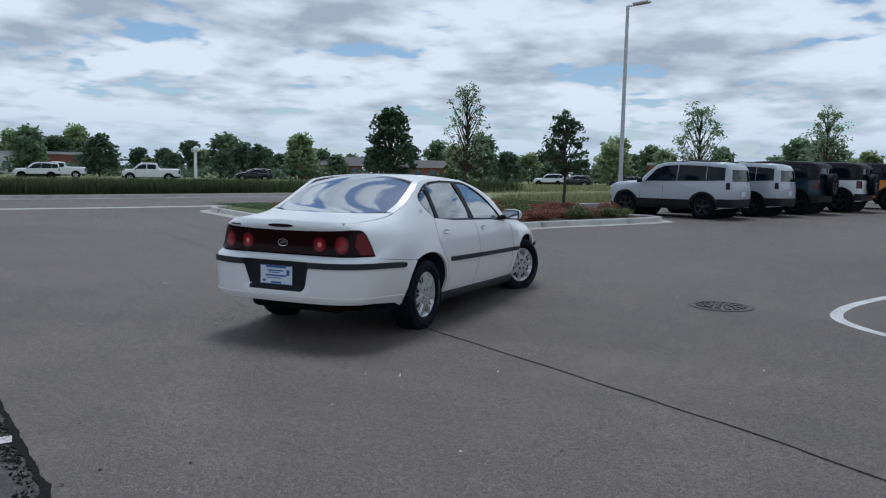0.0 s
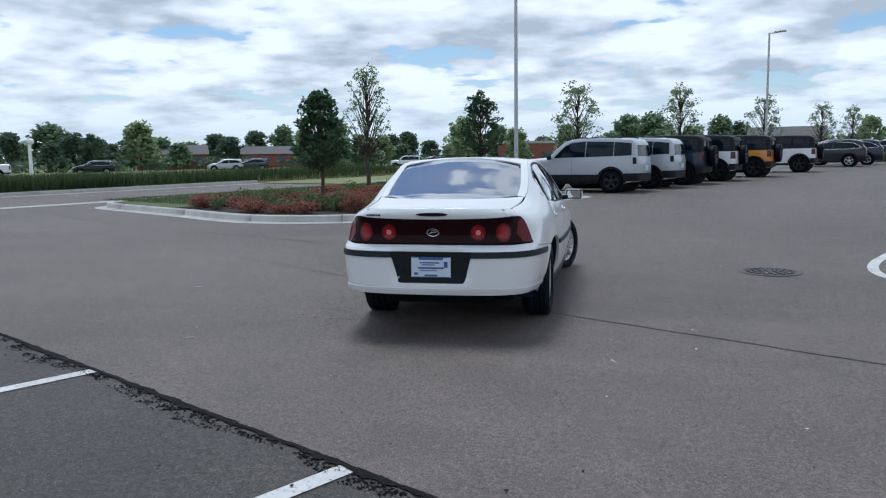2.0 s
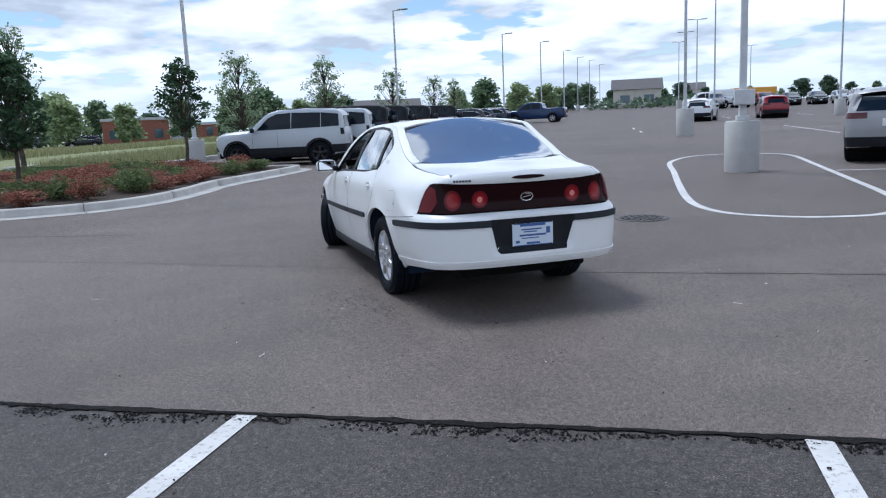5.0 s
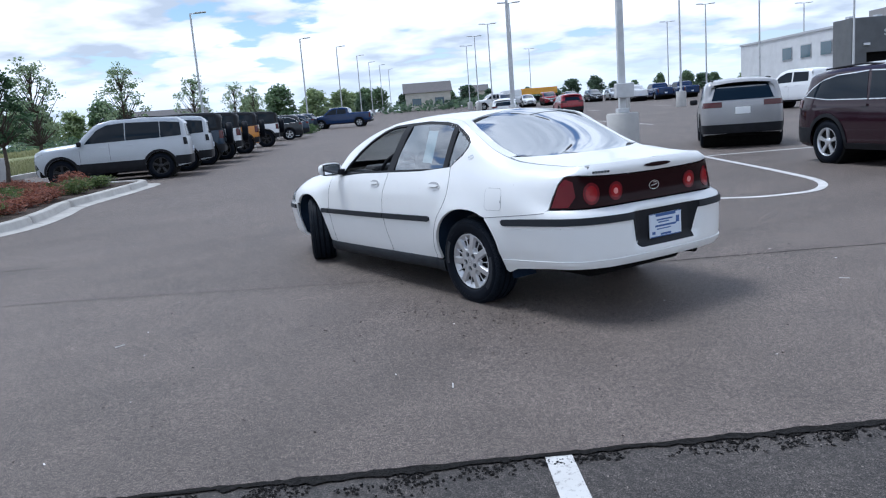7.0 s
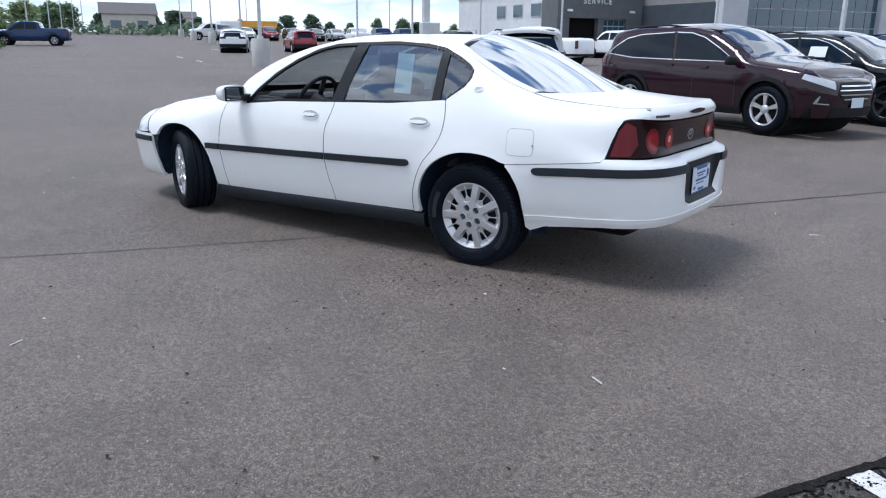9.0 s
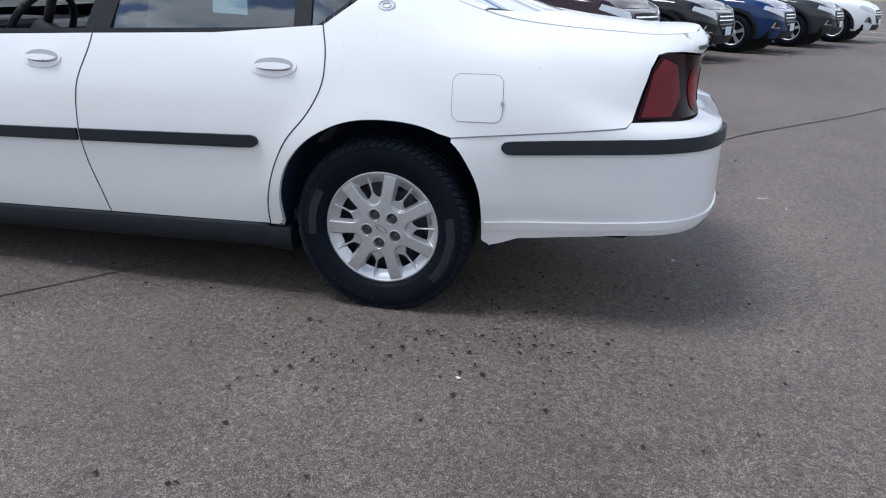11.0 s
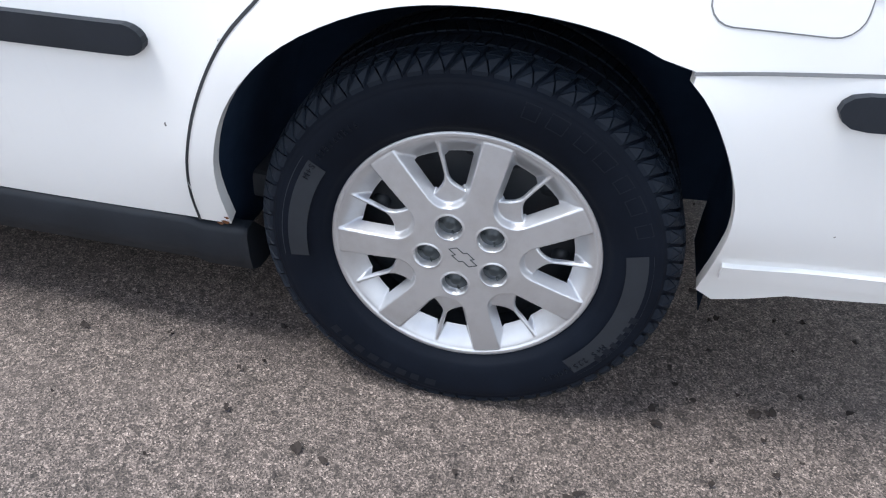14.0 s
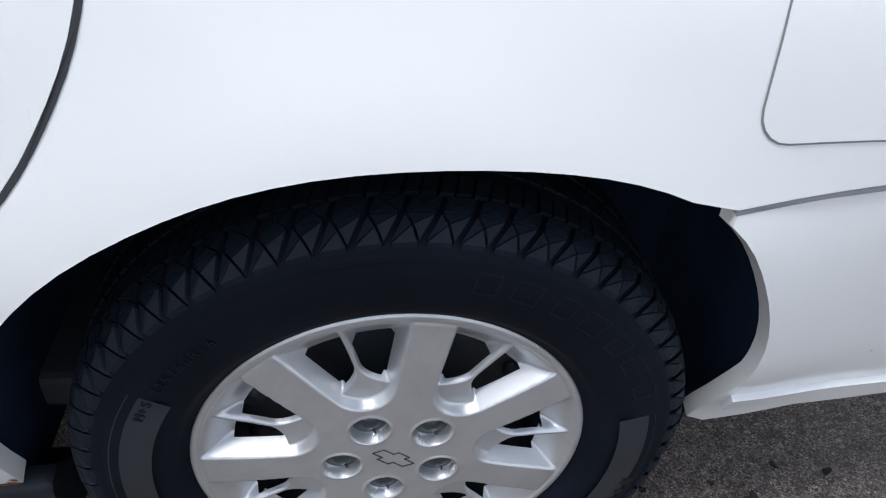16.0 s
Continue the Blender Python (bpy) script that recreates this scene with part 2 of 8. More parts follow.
def car_paint(name, base, rough=0.28, metal=0.0, coat=0.8, flake=0.0):
    p = Mat(name, base, rough, metal)
    p.b.inputs["Coat Weight"].default_value = coat
    p.b.inputs["Coat Roughness"].default_value = 0.10 if max(base) > 0.2 else 0.07
    v = p.coords()
    dirt = p.ramp(p.noise(v, 3.0, 7, 0.65), [(0.35, 0.0), (0.80, 1.0)])
    col = p.mix(p.mix(0.10, (0, 0, 0), dirt), base, tuple(0.7 * c + 0.012 for c in base))
    p.b.inputs["Specular IOR Level"].default_value = 0.2 if max(base) > 0.2 else 0.06
    p.b.inputs["Coat IOR"].default_value = 1.5 if max(base) > 0.2 else 1.42
    if flake:
        col = p.mix(p.ramp(p.voronoi(v, 900, out="Color"), [(0.6, 0.0), (1.0, 1.0)]), col, tuple(min(1, c * (1 + flake)) for c in base))
    p.colour(col)
    p.roughness(p.noise(v, 14, 5), rough * 0.8, rough * 1.3)
    return p.m


def white_paint():
    """Old white paint: road film, small dark chips, faint vertical streaks."""
    p = Mat("white_paint", rough=0.30)
    p.b.inputs["Coat Weight"].default_value = 0.55
    p.b.inputs["Coat Roughness"].default_value = 0.10
    v = p.coords()
    film = p.ramp(p.noise(v, 2.4, 7, 0.62), [(0.38, 0.0), (0.80, 0.22)])
    col = p.mix(film, (0.785, 0.787, 0.775), (0.66, 0.655, 0.635))
    streak = p.ramp(p.noise(p.coords((14, 14, 0.9)), 2.0, 4, 0.6), [(0.62, 0.0), (0.85, 0.16)])
    col = p.mix(streak, col, (0.58, 0.56, 0.52))
    chip = p.ramp(p.noise(v, 55, 2, 0.5), [(0.785, 0.0), (0.80, 1.0)])
    col = p.mix(chip, col, (0.10, 0.09, 0.085))
    p.colour(col)
    p.roughness(p.noise(v, 9, 5), 0.24, 0.42)
    return p.m


M["white_paint"] = white_paint()
M["silver_paint"] = car_paint("silver_paint", (0.42, 0.445, 0.475), 0.35, 0.25, 0.7, 0.3)
M["ice_white"] = car_paint("ice_white_paint", (0.76, 0.77, 0.78))
M["grey_paint"] = car_paint("warm_grey_paint", (0.30, 0.30, 0.305), 0.35, 0.3, 0.7, 0.3)
M["navy_paint"] = car_paint("navy_paint", (0.020, 0.035, 0.060), 0.3, 0.3, 0.9, 0.5)
M["orange_paint"] = car_paint("orange_paint", (0.60, 0.24, 0.035))
M["maroon_paint"] = car_paint("maroon_paint", (0.0165, 0.0045, 0.0092), 0.22, 0.0, 1.0, 0.8)
M["black_paint"] = car_paint("black_paint", (0.007, 0.008, 0.009), 0.22, 0.0, 1.0, 0.6)
M["blue_paint"] = car_paint("blue_paint", (0.005, 0.024, 0.085), 0.22, 0.0, 1.0, 0.6)
M["red_paint"] = car_paint("red_paint", (0.24, 0.012, 0.022), 0.28, 0.2, 0.9, 0.3)
M["dark_grey_paint"] = car_paint("dark_grey_paint", (0.026, 0.030, 0.034), 0.25, 0.0, 0.9, 0.6)
M["yellow_paint"] = car_paint("yellow_paint", (0.70, 0.33, 0.01))


def rubber_like(name, dark, light, r0, r1, spec, bump=0.15):
    r = Mat(name, rough=0.6)
    v = r.coords()
    r.colour(r.ramp(r.noise(v, 12, 5, 0.6), [(0.3, dark), (0.75, light)]))
    r.roughness(r.noise(v, 5, 4), r0, r1)
    r.bump(r.noise(v, 160, 3), bump, 0.002)
    r.b.inputs["Specular IOR Level"].default_value = spec
    return r.m


def plastic(name, base, rough=0.55, bump=0.15, scale=240):
    p = Mat(name, base, rough)
    v = p.coords()
    p.colour(p.ramp(p.noise(v, 7, 6, 0.65), [(0.3, tuple(c * 0.8 for c in base)), (0.75, tuple(c * 1.35 + 0.004 for c in base))]))
    p.bump(p.noise(v, scale, 3), bump, 0.002)
    return p.m


M["black_plastic"] = plastic("black_plastic", (0.008, 0.009, 0.012))
M["black_plastic"].node_tree.nodes["Principled BSDF"].inputs["Specular IOR Level"].default_value = 0.22
M["trim_plastic"] = rubber_like("grey_black_trim", (0.0085, 0.0115, 0.0165), (0.0140, 0.0180, 0.0250), 0.42, 0.60, 0.35)
M["sill_plastic"] = rubber_like("sill_plastic", (0.0065, 0.0090, 0.0130), (0.0115, 0.0150, 0.0205), 0.45, 0.65, 0.30)
M["crack_worn"] = plastic("worn_crack_sealer", (0.062, 0.054, 0.048), 0.9, 0.5, 40)
# liner: black lifted to navy, with the lens's blue veil in the colour
M["liner"] = plastic("wheel_liner", (0.0150, 0.0270, 0.0500), 0.95, 0.05)
M["liner"].node_tree.nodes["Principled BSDF"].inputs["Specular IOR Level"].default_value = 0.05
M["under"] = plastic("underbody", (0.006, 0.006, 0.006), 0.95)
M["under"].node_tree.nodes["Principled BSDF"].inputs["Specular IOR Level"].default_value = 0.1
M["gap"] = Mat("panel_gap", (0.045, 0.047, 0.050), 0.9, Specular_IOR_Level=0.1).m
M["gap_grey"] = Mat("shallow_gap", (0.20, 0.205, 0.21), 0.8).m
M["cabin"] = plastic("cabin_trim", (0.045, 0.046, 0.05), 0.8)
M["seat"] = plastic("grey_cloth", (0.13, 0.135, 0.145), 0.95, 0.4, 400)
M["chrome"] = Mat("chrome", (0.78, 0.79, 0.80), 0.12, 1.0).m
M["steel_black"] = plastic("black_steel", (0.026, 0.030, 0.036), 0.45)


# tyre black also carries some of the lens's blue veil in its colour
M["rubber"] = rubber_like("tyre_rubber", (0.0026, 0.0042, 0.0080), (0.0052, 0.0078, 0.0138), 0.42, 0.75, 0.10)
M["mark_rubber"] = rubber_like("raised_rubber", (0.0044, 0.0064, 0.0105), (0.0076, 0.0106, 0.0160), 0.32, 0.50, 0.18)
# tread: dust tone plus bluish sky sheen, both put into the colour
M["tread_rubber"] = rubber_like("dusty_sheen_rubber", (0.0040, 0.0070, 0.0130), (0.0095, 0.0148, 0.0235), 0.42, 0.70, 0.20, 0.4)
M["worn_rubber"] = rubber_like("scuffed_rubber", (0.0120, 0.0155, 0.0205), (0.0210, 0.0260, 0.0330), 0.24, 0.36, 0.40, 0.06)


def hubcap():
    h = Mat("hubcap_silver", rough=0.34, metal=0.7)
    v = h.coords()
    dirt = h.ramp(h.noise(v, 16, 6, 0.65), [(0.45, 0.0), (0.85, 0.5)])
    h.colour(h.mix(dirt, (0.56, 0.565, 0.575), (0.34, 0.32, 0.30)))
    h.roughness(h.noise(v, 30, 4), 0.28, 0.46)
    return h.m


M["hubcap"] = hubcap()
M["alloy"] = Mat("alloy_silver", (0.60, 0.61, 0.63), 0.28, 0.75).m
M["alloy_black"] = Mat("alloy_black", (0.02, 0.02, 0.022), 0.35, 0.4).m


def glass(name, tint, rough=0.0, gloss=0.13):
    """Car glass: a thin pane that lets light through and mirrors at grazing angles."""
    g = bpy.data.materials.new(name)
    g.use_nodes = True
    t = g.node_tree
    t.nodes.clear()
    o = t.nodes.new("ShaderNodeOutputMaterial")
    tr = t.nodes.new("ShaderNodeBsdfTransparent")
    tr.inputs[0].default_value = rgb(tint)
    gl = t.nodes.new("ShaderNodeBsdfGlossy")
    gl.inputs["Color"].default_value = (0.95, 0.97, 1.0, 1)
    gl.inputs["Roughness"].default_value = rough
    lw = t.nodes.new("ShaderNodeLayerWeight")
    lw.inputs["Blend"].default_value = 0.5
    pw = t.nodes.new("ShaderNodeMath")
    pw.operation = "POWER"
    t.links.new(lw.outputs["Facing"], pw.inputs[0])
    pw.inputs[1].default_value = 2.2
    ma = t.nodes.new("ShaderNodeMath")
    ma.operation = "MULTIPLY_ADD"
    t.links.new(pw.outputs[0], ma.inputs[0])
    ma.inputs[1].default_value, ma.inputs[2].default_value = 1.0 - gloss, gloss
    mx = t.nodes.new("ShaderNodeMixShader")
    t.links.new(ma.outputs[0], mx.inputs[0])
    t.links.new(tr.outputs[0], mx.inputs[1])
    t.links.new(gl.outputs[0], mx.inputs[2])
    t.links.new(mx.outputs[0], o.inputs["Surface"])
    return g


M["glass"] = glass("car_glass", (0.25, 0.36, 0.40))
M["glass_rear"] = glass("rear_glass", (0.06, 0.105, 0.125), 0.0, 0.42)
M["glass_clear"] = glass("clear_glass", (0.72, 0.80, 0.82), 0.0, 0.07)
M["glass_dark"] = Mat("dark_tinted_glass", (0.004, 0.010, 0.018), 0.03, 0.0, Specular_IOR_Level=0.6, IOR=1.28).m
M["lens_smoke"] = Mat("smoked_red_lens", (0.014, 0.003, 0.004), 0.16, 0.0, Specular_IOR_Level=0.1).m
M["lens_dim"] = Mat("dim_red_lens", (0.125, 0.008, 0.012), 0.14, 0.0, Specular_IOR_Level=0.2).m
M["lens_red"] = Mat("red_lens", (0.25, 0.006, 0.009), 0.16, 0.0, Specular_IOR_Level=0.4).m
M["lens_core"] = Mat("lamp_core", (0.62, 0.22, 0.20), 0.25).m
M["lens_clear"] = Mat("clear_lamp_lens", (0.50, 0.53, 0.55), 0.08, 0.2, Coat_Weight=0.8).m
M["plate_white"] = Mat("plate_card", (0.62, 0.68, 0.76), 0.35).m
M["plate_ink"] = Mat("plate_blue_ink", (0.05, 0.11, 0.30), 0.5).m
M["paper"] = Mat("paper", (0.78, 0.80, 0.80), 0.8).m
M["galv"] = Mat("painted_pole", rough=0.5).m


def pole_paint():
    p = Mat("pole_paint", rough=0.45, metal=0.1)
    v = p.coords()
    p.colour(p.ramp(p.noise(v, 5, 5), [(0.3, (0.46, 0.47, 0.48)), (0.7, (0.58, 0.59, 0.60))]))
    return p.m


M["galv"] = pole_paint()
M["iron"] = plastic("cast_iron", (0.075, 0.070, 0.066), 0.7, 0.5, 90)
M["leaf_litter"] = plastic("leaf_litter", (0.020, 0.014, 0.011), 0.9, 0.5, 90)
M["rust"] = plastic("rust", (0.16, 0.06, 0.02), 0.9, 0.5, 90)

# ---- mesh helpers ----


def mesh_ob(name, bm, mat, parent=None, label="", smooth=None):
    me = bpy.data.meshes.new(name)
    if smooth is not None:
        for f in bm.faces:
            f.smooth = smooth
    bm.to_mesh(me)
    bm.free()
    me.materials.append(M[mat] if isinstance(mat, str) else mat)
    ob = new(name, me)
    if parent is not None:
        ob.parent = parent
    if label:
        tagged(ob, label)
    return ob


def part(name, bm, mat, parent, label="", smooth=None):
    return mesh_ob(name, bm, mat, parent, label, smooth)


def raw(name, verts, faces, mat, parent=None, label="", smooth=False):
    me = bpy.data.meshes.new(name)
    me.from_pydata([tuple(v) for v in verts], [], faces)
    me.materials.append(M[mat] if isinstance(mat, str) else mat)
    if smooth:
        me.polygons.foreach_set("use_smooth", [True] * len(me.polygons))
    me.update()
    ob = new(name, me)
    if parent is not None:
        ob.parent = parent
    if label:
        tagged(ob, label)
    return ob


def holder(name, m, label, category, group="", kind=""):
    ob = new(name)
    ob.matrix_world = m
    ob.empty_display_size = 0.2
    return tagged(ob, label, category, group, kind)


def box(bm, c, s, bevel=0.0, m=None):
    r = bmesh.ops.create_cube(bm, size=1.0)
    vs = r["verts"]
    for v in vs:
        v.co = Vector((v.co.x * s[0] + c[0], v.co.y * s[1] + c[1], v.co.z * s[2] + c[2]))
    if bevel:
        es = list({e for v in vs for e in v.link_edges})
        r = bmesh.ops.bevel(bm, geom=es, offset=bevel, segments=2, affect="EDGES", profile=0.5)
        vs = list({v for f in r["faces"] for v in f.verts} | {v for v in vs if v.is_valid})
    if m is not None:
        bmesh.ops.transform(bm, matrix=m, verts=vs)
    return vs


def cyl(bm, a, b, r0, r1=None, n=16, caps=True):
    a, b = Vector(a), Vector(b)
    d = b - a
    r = bmesh.ops.create_cone(bm, cap_ends=caps, segments=n, radius1=r0, radius2=r0 if r1 is None else r1, depth=d.length)
    m = Matrix.Translation((a + b) / 2) @ d.to_track_quat("Z", "Y").to_matrix().to_4x4()
    bmesh.ops.transform(bm, matrix=m, verts=r["verts"])
    return r["verts"]


def lathe(bm, prof, n, axis="X", smooth=True, closed=False):
    """Turn (along, radius) pairs round the axis."""
    rings = []
    for al, ra in prof:
        ring = []
        for i in range(n):
            t = 2 * math.pi * i / n
            p = (al, ra * math.cos(t), ra * math.sin(t)) if axis == "X" else (ra * math.cos(t), ra * math.sin(t), al)
            ring.append(bm.verts.new(p))
        rings.append(ring)
    pairs = list(zip(rings, rings[1:])) + ([(rings[-1], rings[0])] if closed else [])
    for p, q in pairs:
        for i in range(n):
            f = bm.faces.new((p[i], p[(i + 1) % n], q[(i + 1) % n], q[i]))
            f.smooth = smooth
    return rings


def slab(bm, pts, z0, z1):
    """An upright prism on a plan outline."""
    lo = [bm.verts.new((x, y, z0)) for x, y in pts]
    hi = [bm.verts.new((x, y, z1)) for x, y in pts]
    n = len(pts)
    bm.faces.new(hi)
    bm.faces.new(lo[::-1])
    for i in range(n):
        bm.faces.new((lo[i], lo[(i + 1) % n], hi[(i + 1) % n], hi[i]))


def catmull(pts, per=8, closed=False):
    pts = [np.array(p, float) for p in pts]
    n = len(pts)
    res = []
    rng = range(n) if closed else range(n - 1)
    for i in rng:
        p1, p2 = pts[i], pts[(i + 1) % n]
        p0 = pts[(i - 1) % n] if closed or i > 0 else 2 * p1 - p2
        p3 = pts[(i + 2) % n] if closed or i + 2 < n else 2 * p2 - p1
        for k in range(per):
            t = k / per
            res.append(0.5 * (2 * p1 + (p2 - p0) * t + (2 * p0 - 5 * p1 + 4 * p2 - p3) * t * t + (3 * p1 - p0 - 3 * p2 + p3) * t ** 3))
    if not closed:
        res.append(pts[-1])
    return res


def pchip(xs, ys, q):
    """Monotone cubic through xs, ys (ys may have columns), at q."""
    xs, ys, q = np.asarray(xs, float), np.asarray(ys, float), np.asarray(q, float)
    if ys.ndim == 1:
        return pchip(xs, ys[:, None], q)[:, 0]
    h = np.diff(xs)[:, None]
    d = np.diff(ys, axis=0) / h
    m = np.zeros_like(ys)
    m[0], m[-1] = d[0], d[-1]
    prod = d[:-1] * d[1:]
    w1, w2 = 2 * h[1:] + h[:-1], h[1:] + 2 * h[:-1]
    with np.errstate(divide="ignore", invalid="ignore"):
        hm = (w1 + w2) / (w1 / d[:-1] + w2 / d[1:])
    m[1:-1] = np.where(prod > 0, hm, 0)
    q = np.clip(q, xs[0], xs[-1])
    i = np.clip(np.searchsorted(xs, q, side="right") - 1, 0, len(xs) - 2)
    hh = h[i]
    t = ((q - xs[i])[:, None]) / hh
    return (2 * t ** 3 - 3 * t ** 2 + 1) * ys[i] + (t ** 3 - 2 * t ** 2 + t) * hh * m[i] + (-2 * t ** 3 + 3 * t ** 2) * ys[i + 1] + (t ** 3 - t ** 2) * hh * m[i + 1]


def clip_cell(poly, x0, x1, y0, y1):
    for ax, lim, keep in ((0, x0, 1), (0, x1, -1), (1, y0, 1), (1, y1, -1)):
        res = []
        n = len(poly)
        for i in range(n):
            p, q = poly[i], poly[(i + 1) % n]
            a, b = (p[ax] - lim) * keep, (q[ax] - lim) * keep
            if a >= 0:
                res.append(p)
            if (a > 0 > b) or (a < 0 < b):
                t = a / (a - b)
                res.append((p[0] + (q[0] - p[0]) * t, p[1] + (q[1] - p[1]) * t))
        poly = res
        if len(poly) < 3:
            return []
    return poly


def inset_poly(poly, d):
    """Move every side of a plan outline inwards by d."""
    p = np.array(poly, float)
    area = 0.5 * np.sum(p[:, 0] * np.roll(p[:, 1], -1) - np.roll(p[:, 0], -1) * p[:, 1])
    s = 1 if area > 0 else -1
    e = np.roll(p, -1, 0) - p
    e /= np.maximum(np.linalg.norm(e, axis=1)[:, None], 1e-9)
    nrm = np.stack([-e[:, 1], e[:, 0]], 1) * s
    prev = np.roll(nrm, 1, 0)
    mid = nrm + prev
    mid /= np.maximum((1 + np.sum(nrm * prev, 1))[:, None], 0.35)
    return [tuple(v) for v in p + mid * d]


def skin(bm, fn, poly, step, rim=0.012, shrink=0.0, flip=False, lift=0.0):
    """Lay an outline in a surface's own two coordinates on that surface: a fine grid clipped by the outline, with a rim turned inwards."""
    if shrink:
        poly = inset_poly(poly, shrink)
    poly = [tuple(map(float, p)) for p in poly]
    P = np.array(poly)
    if np.sum(P[:, 0] * np.roll(P[:, 1], -1) - np.roll(P[:, 0], -1) * P[:, 1]) < 0:
        P, poly = P[::-1], poly[::-1]
    sx, sy = step if isinstance(step, tuple) else (step, step)
    x0, y0 = P.min(0)
    x1, y1 = P.max(0)
    nx, ny = max(1, math.ceil((x1 - x0) / sx)), max(1, math.ceil((y1 - y0) / sy))
    gx, gy = np.linspace(x0, x1, nx + 1), np.linspace(y0, y1, ny + 1)
    # cells that the outline crosses
    crossed = np.zeros((nx, ny), bool)
    Q = np.roll(P, -1, 0)
    for p, q in zip(P, Q):
        k = int(np.hypot((q[0] - p[0]) / (gx[1] - gx[0]), (q[1] - p[1]) / (gy[1] - gy[0])) * 4) + 2
        tt = np.linspace(0, 1, k)
        i = np.clip(((p[0] + (q[0] - p[0]) * tt - x0) / (gx[1] - gx[0])).astype(int), 0, nx - 1)
        j = np.clip(((p[1] + (q[1] - p[1]) * tt - y0) / (gy[1] - gy[0])).astype(int), 0, ny - 1)
        for di in (-1, 0, 1):
            for dj in (-1, 0, 1):
                crossed[np.clip(i + di, 0, nx - 1), np.clip(j + dj, 0, ny - 1)] = True
    cx, cy = (gx[1:] + gx[:-1]) / 2, (gy[1:] + gy[:-1]) / 2
    inside = np.zeros((nx, ny), bool)
    for p, q in zip(P, Q):
        up = (p[1] > cy) != (q[1] > cy)
        if up.any():
            xc = p[0] + (cy - p[1]) / (q[1] - p[1] + 1e-15) * (q[0] - p[0])
            inside ^= up[None, :] & (cx[:, None] < xc[None, :])
    index, pts, faces = {}, [], []

    def vid(p):
        key = (round(p[0], 6), round(p[1], 6))
        if key not in index:
            index[key] = len(pts)
            pts.append(p)
        return index[key]

    for i in range(nx):
        for j in range(ny):
            if crossed[i, j]:
                c = clip_cell(poly, gx[i], gx[i + 1], gy[j], gy[j + 1])
            elif inside[i, j]:
                c = [(gx[i], gy[j]), (gx[i + 1], gy[j]), (gx[i + 1], gy[j + 1]), (gx[i], gy[j + 1])]
            else:
                continue
            ids = []
            for p in c:
                k = vid(p)
                if not ids or ids[-1] != k:
                    ids.append(k)
            changed = True
            while changed and len(ids) > 2:                 # drop doubled corners and spurs
                changed = False
                for q in range(len(ids)):
                    n3 = len(ids)
                    if ids[q] == ids[(q + 1) % n3]:
                        ids.pop(q)
                        changed = True
                        break
                    if ids[q] == ids[(q + 2) % n3]:
                        for r in sorted(((q + 1) % n3, (q + 2) % n3), reverse=True):
                            ids.pop(r)
                        changed = True
                        break
            if len(set(ids)) >= 3 and len(set(ids)) == len(ids):
                faces.append(ids)
    if not faces:
        return
    uv = np.array(pts)
    co, nr = fn(uv[:, 0], uv[:, 1])
    # wind the faces outwards
    vote = 0.0
    for ids in faces[:: max(1, len(faces) // 40)]:
        a, b, c = (co[k] for k in ids[:3])
        vote += float(np.sign(np.dot(np.cross(b - a, c - a), nr[ids[0]])))
    flip = vote < 0
    vs = [bm.verts.new(c + n * lift) for c, n in zip(co, nr)]
    inner = {}
    edges = {}
    for ids in faces:
        ring = ids[::-1] if flip else ids
        try:
            f = bm.faces.new([vs[k] for k in ring])
            f.smooth = True
        except ValueError:
            continue
        for a, b in zip(ring, ring[1:] + ring[:1]):
            edges[(a, b)] = edges.get((a, b), 0) + 1
    if rim:
        for (a, b) in list(edges):
            if (b, a) in edges:
                continue
            for k in (a, b):
                if k not in inner:
                    inner[k] = bm.verts.new(co[k] + nr[k] * (lift - rim))
            # a rim face with its own corners keeps the edge crisp
            try:
                f = bm.faces.new((bm.verts.new(vs[b].co), bm.verts.new(vs[a].co), inner[a], inner[b]))
                f.smooth = False
            except ValueError:
                pass


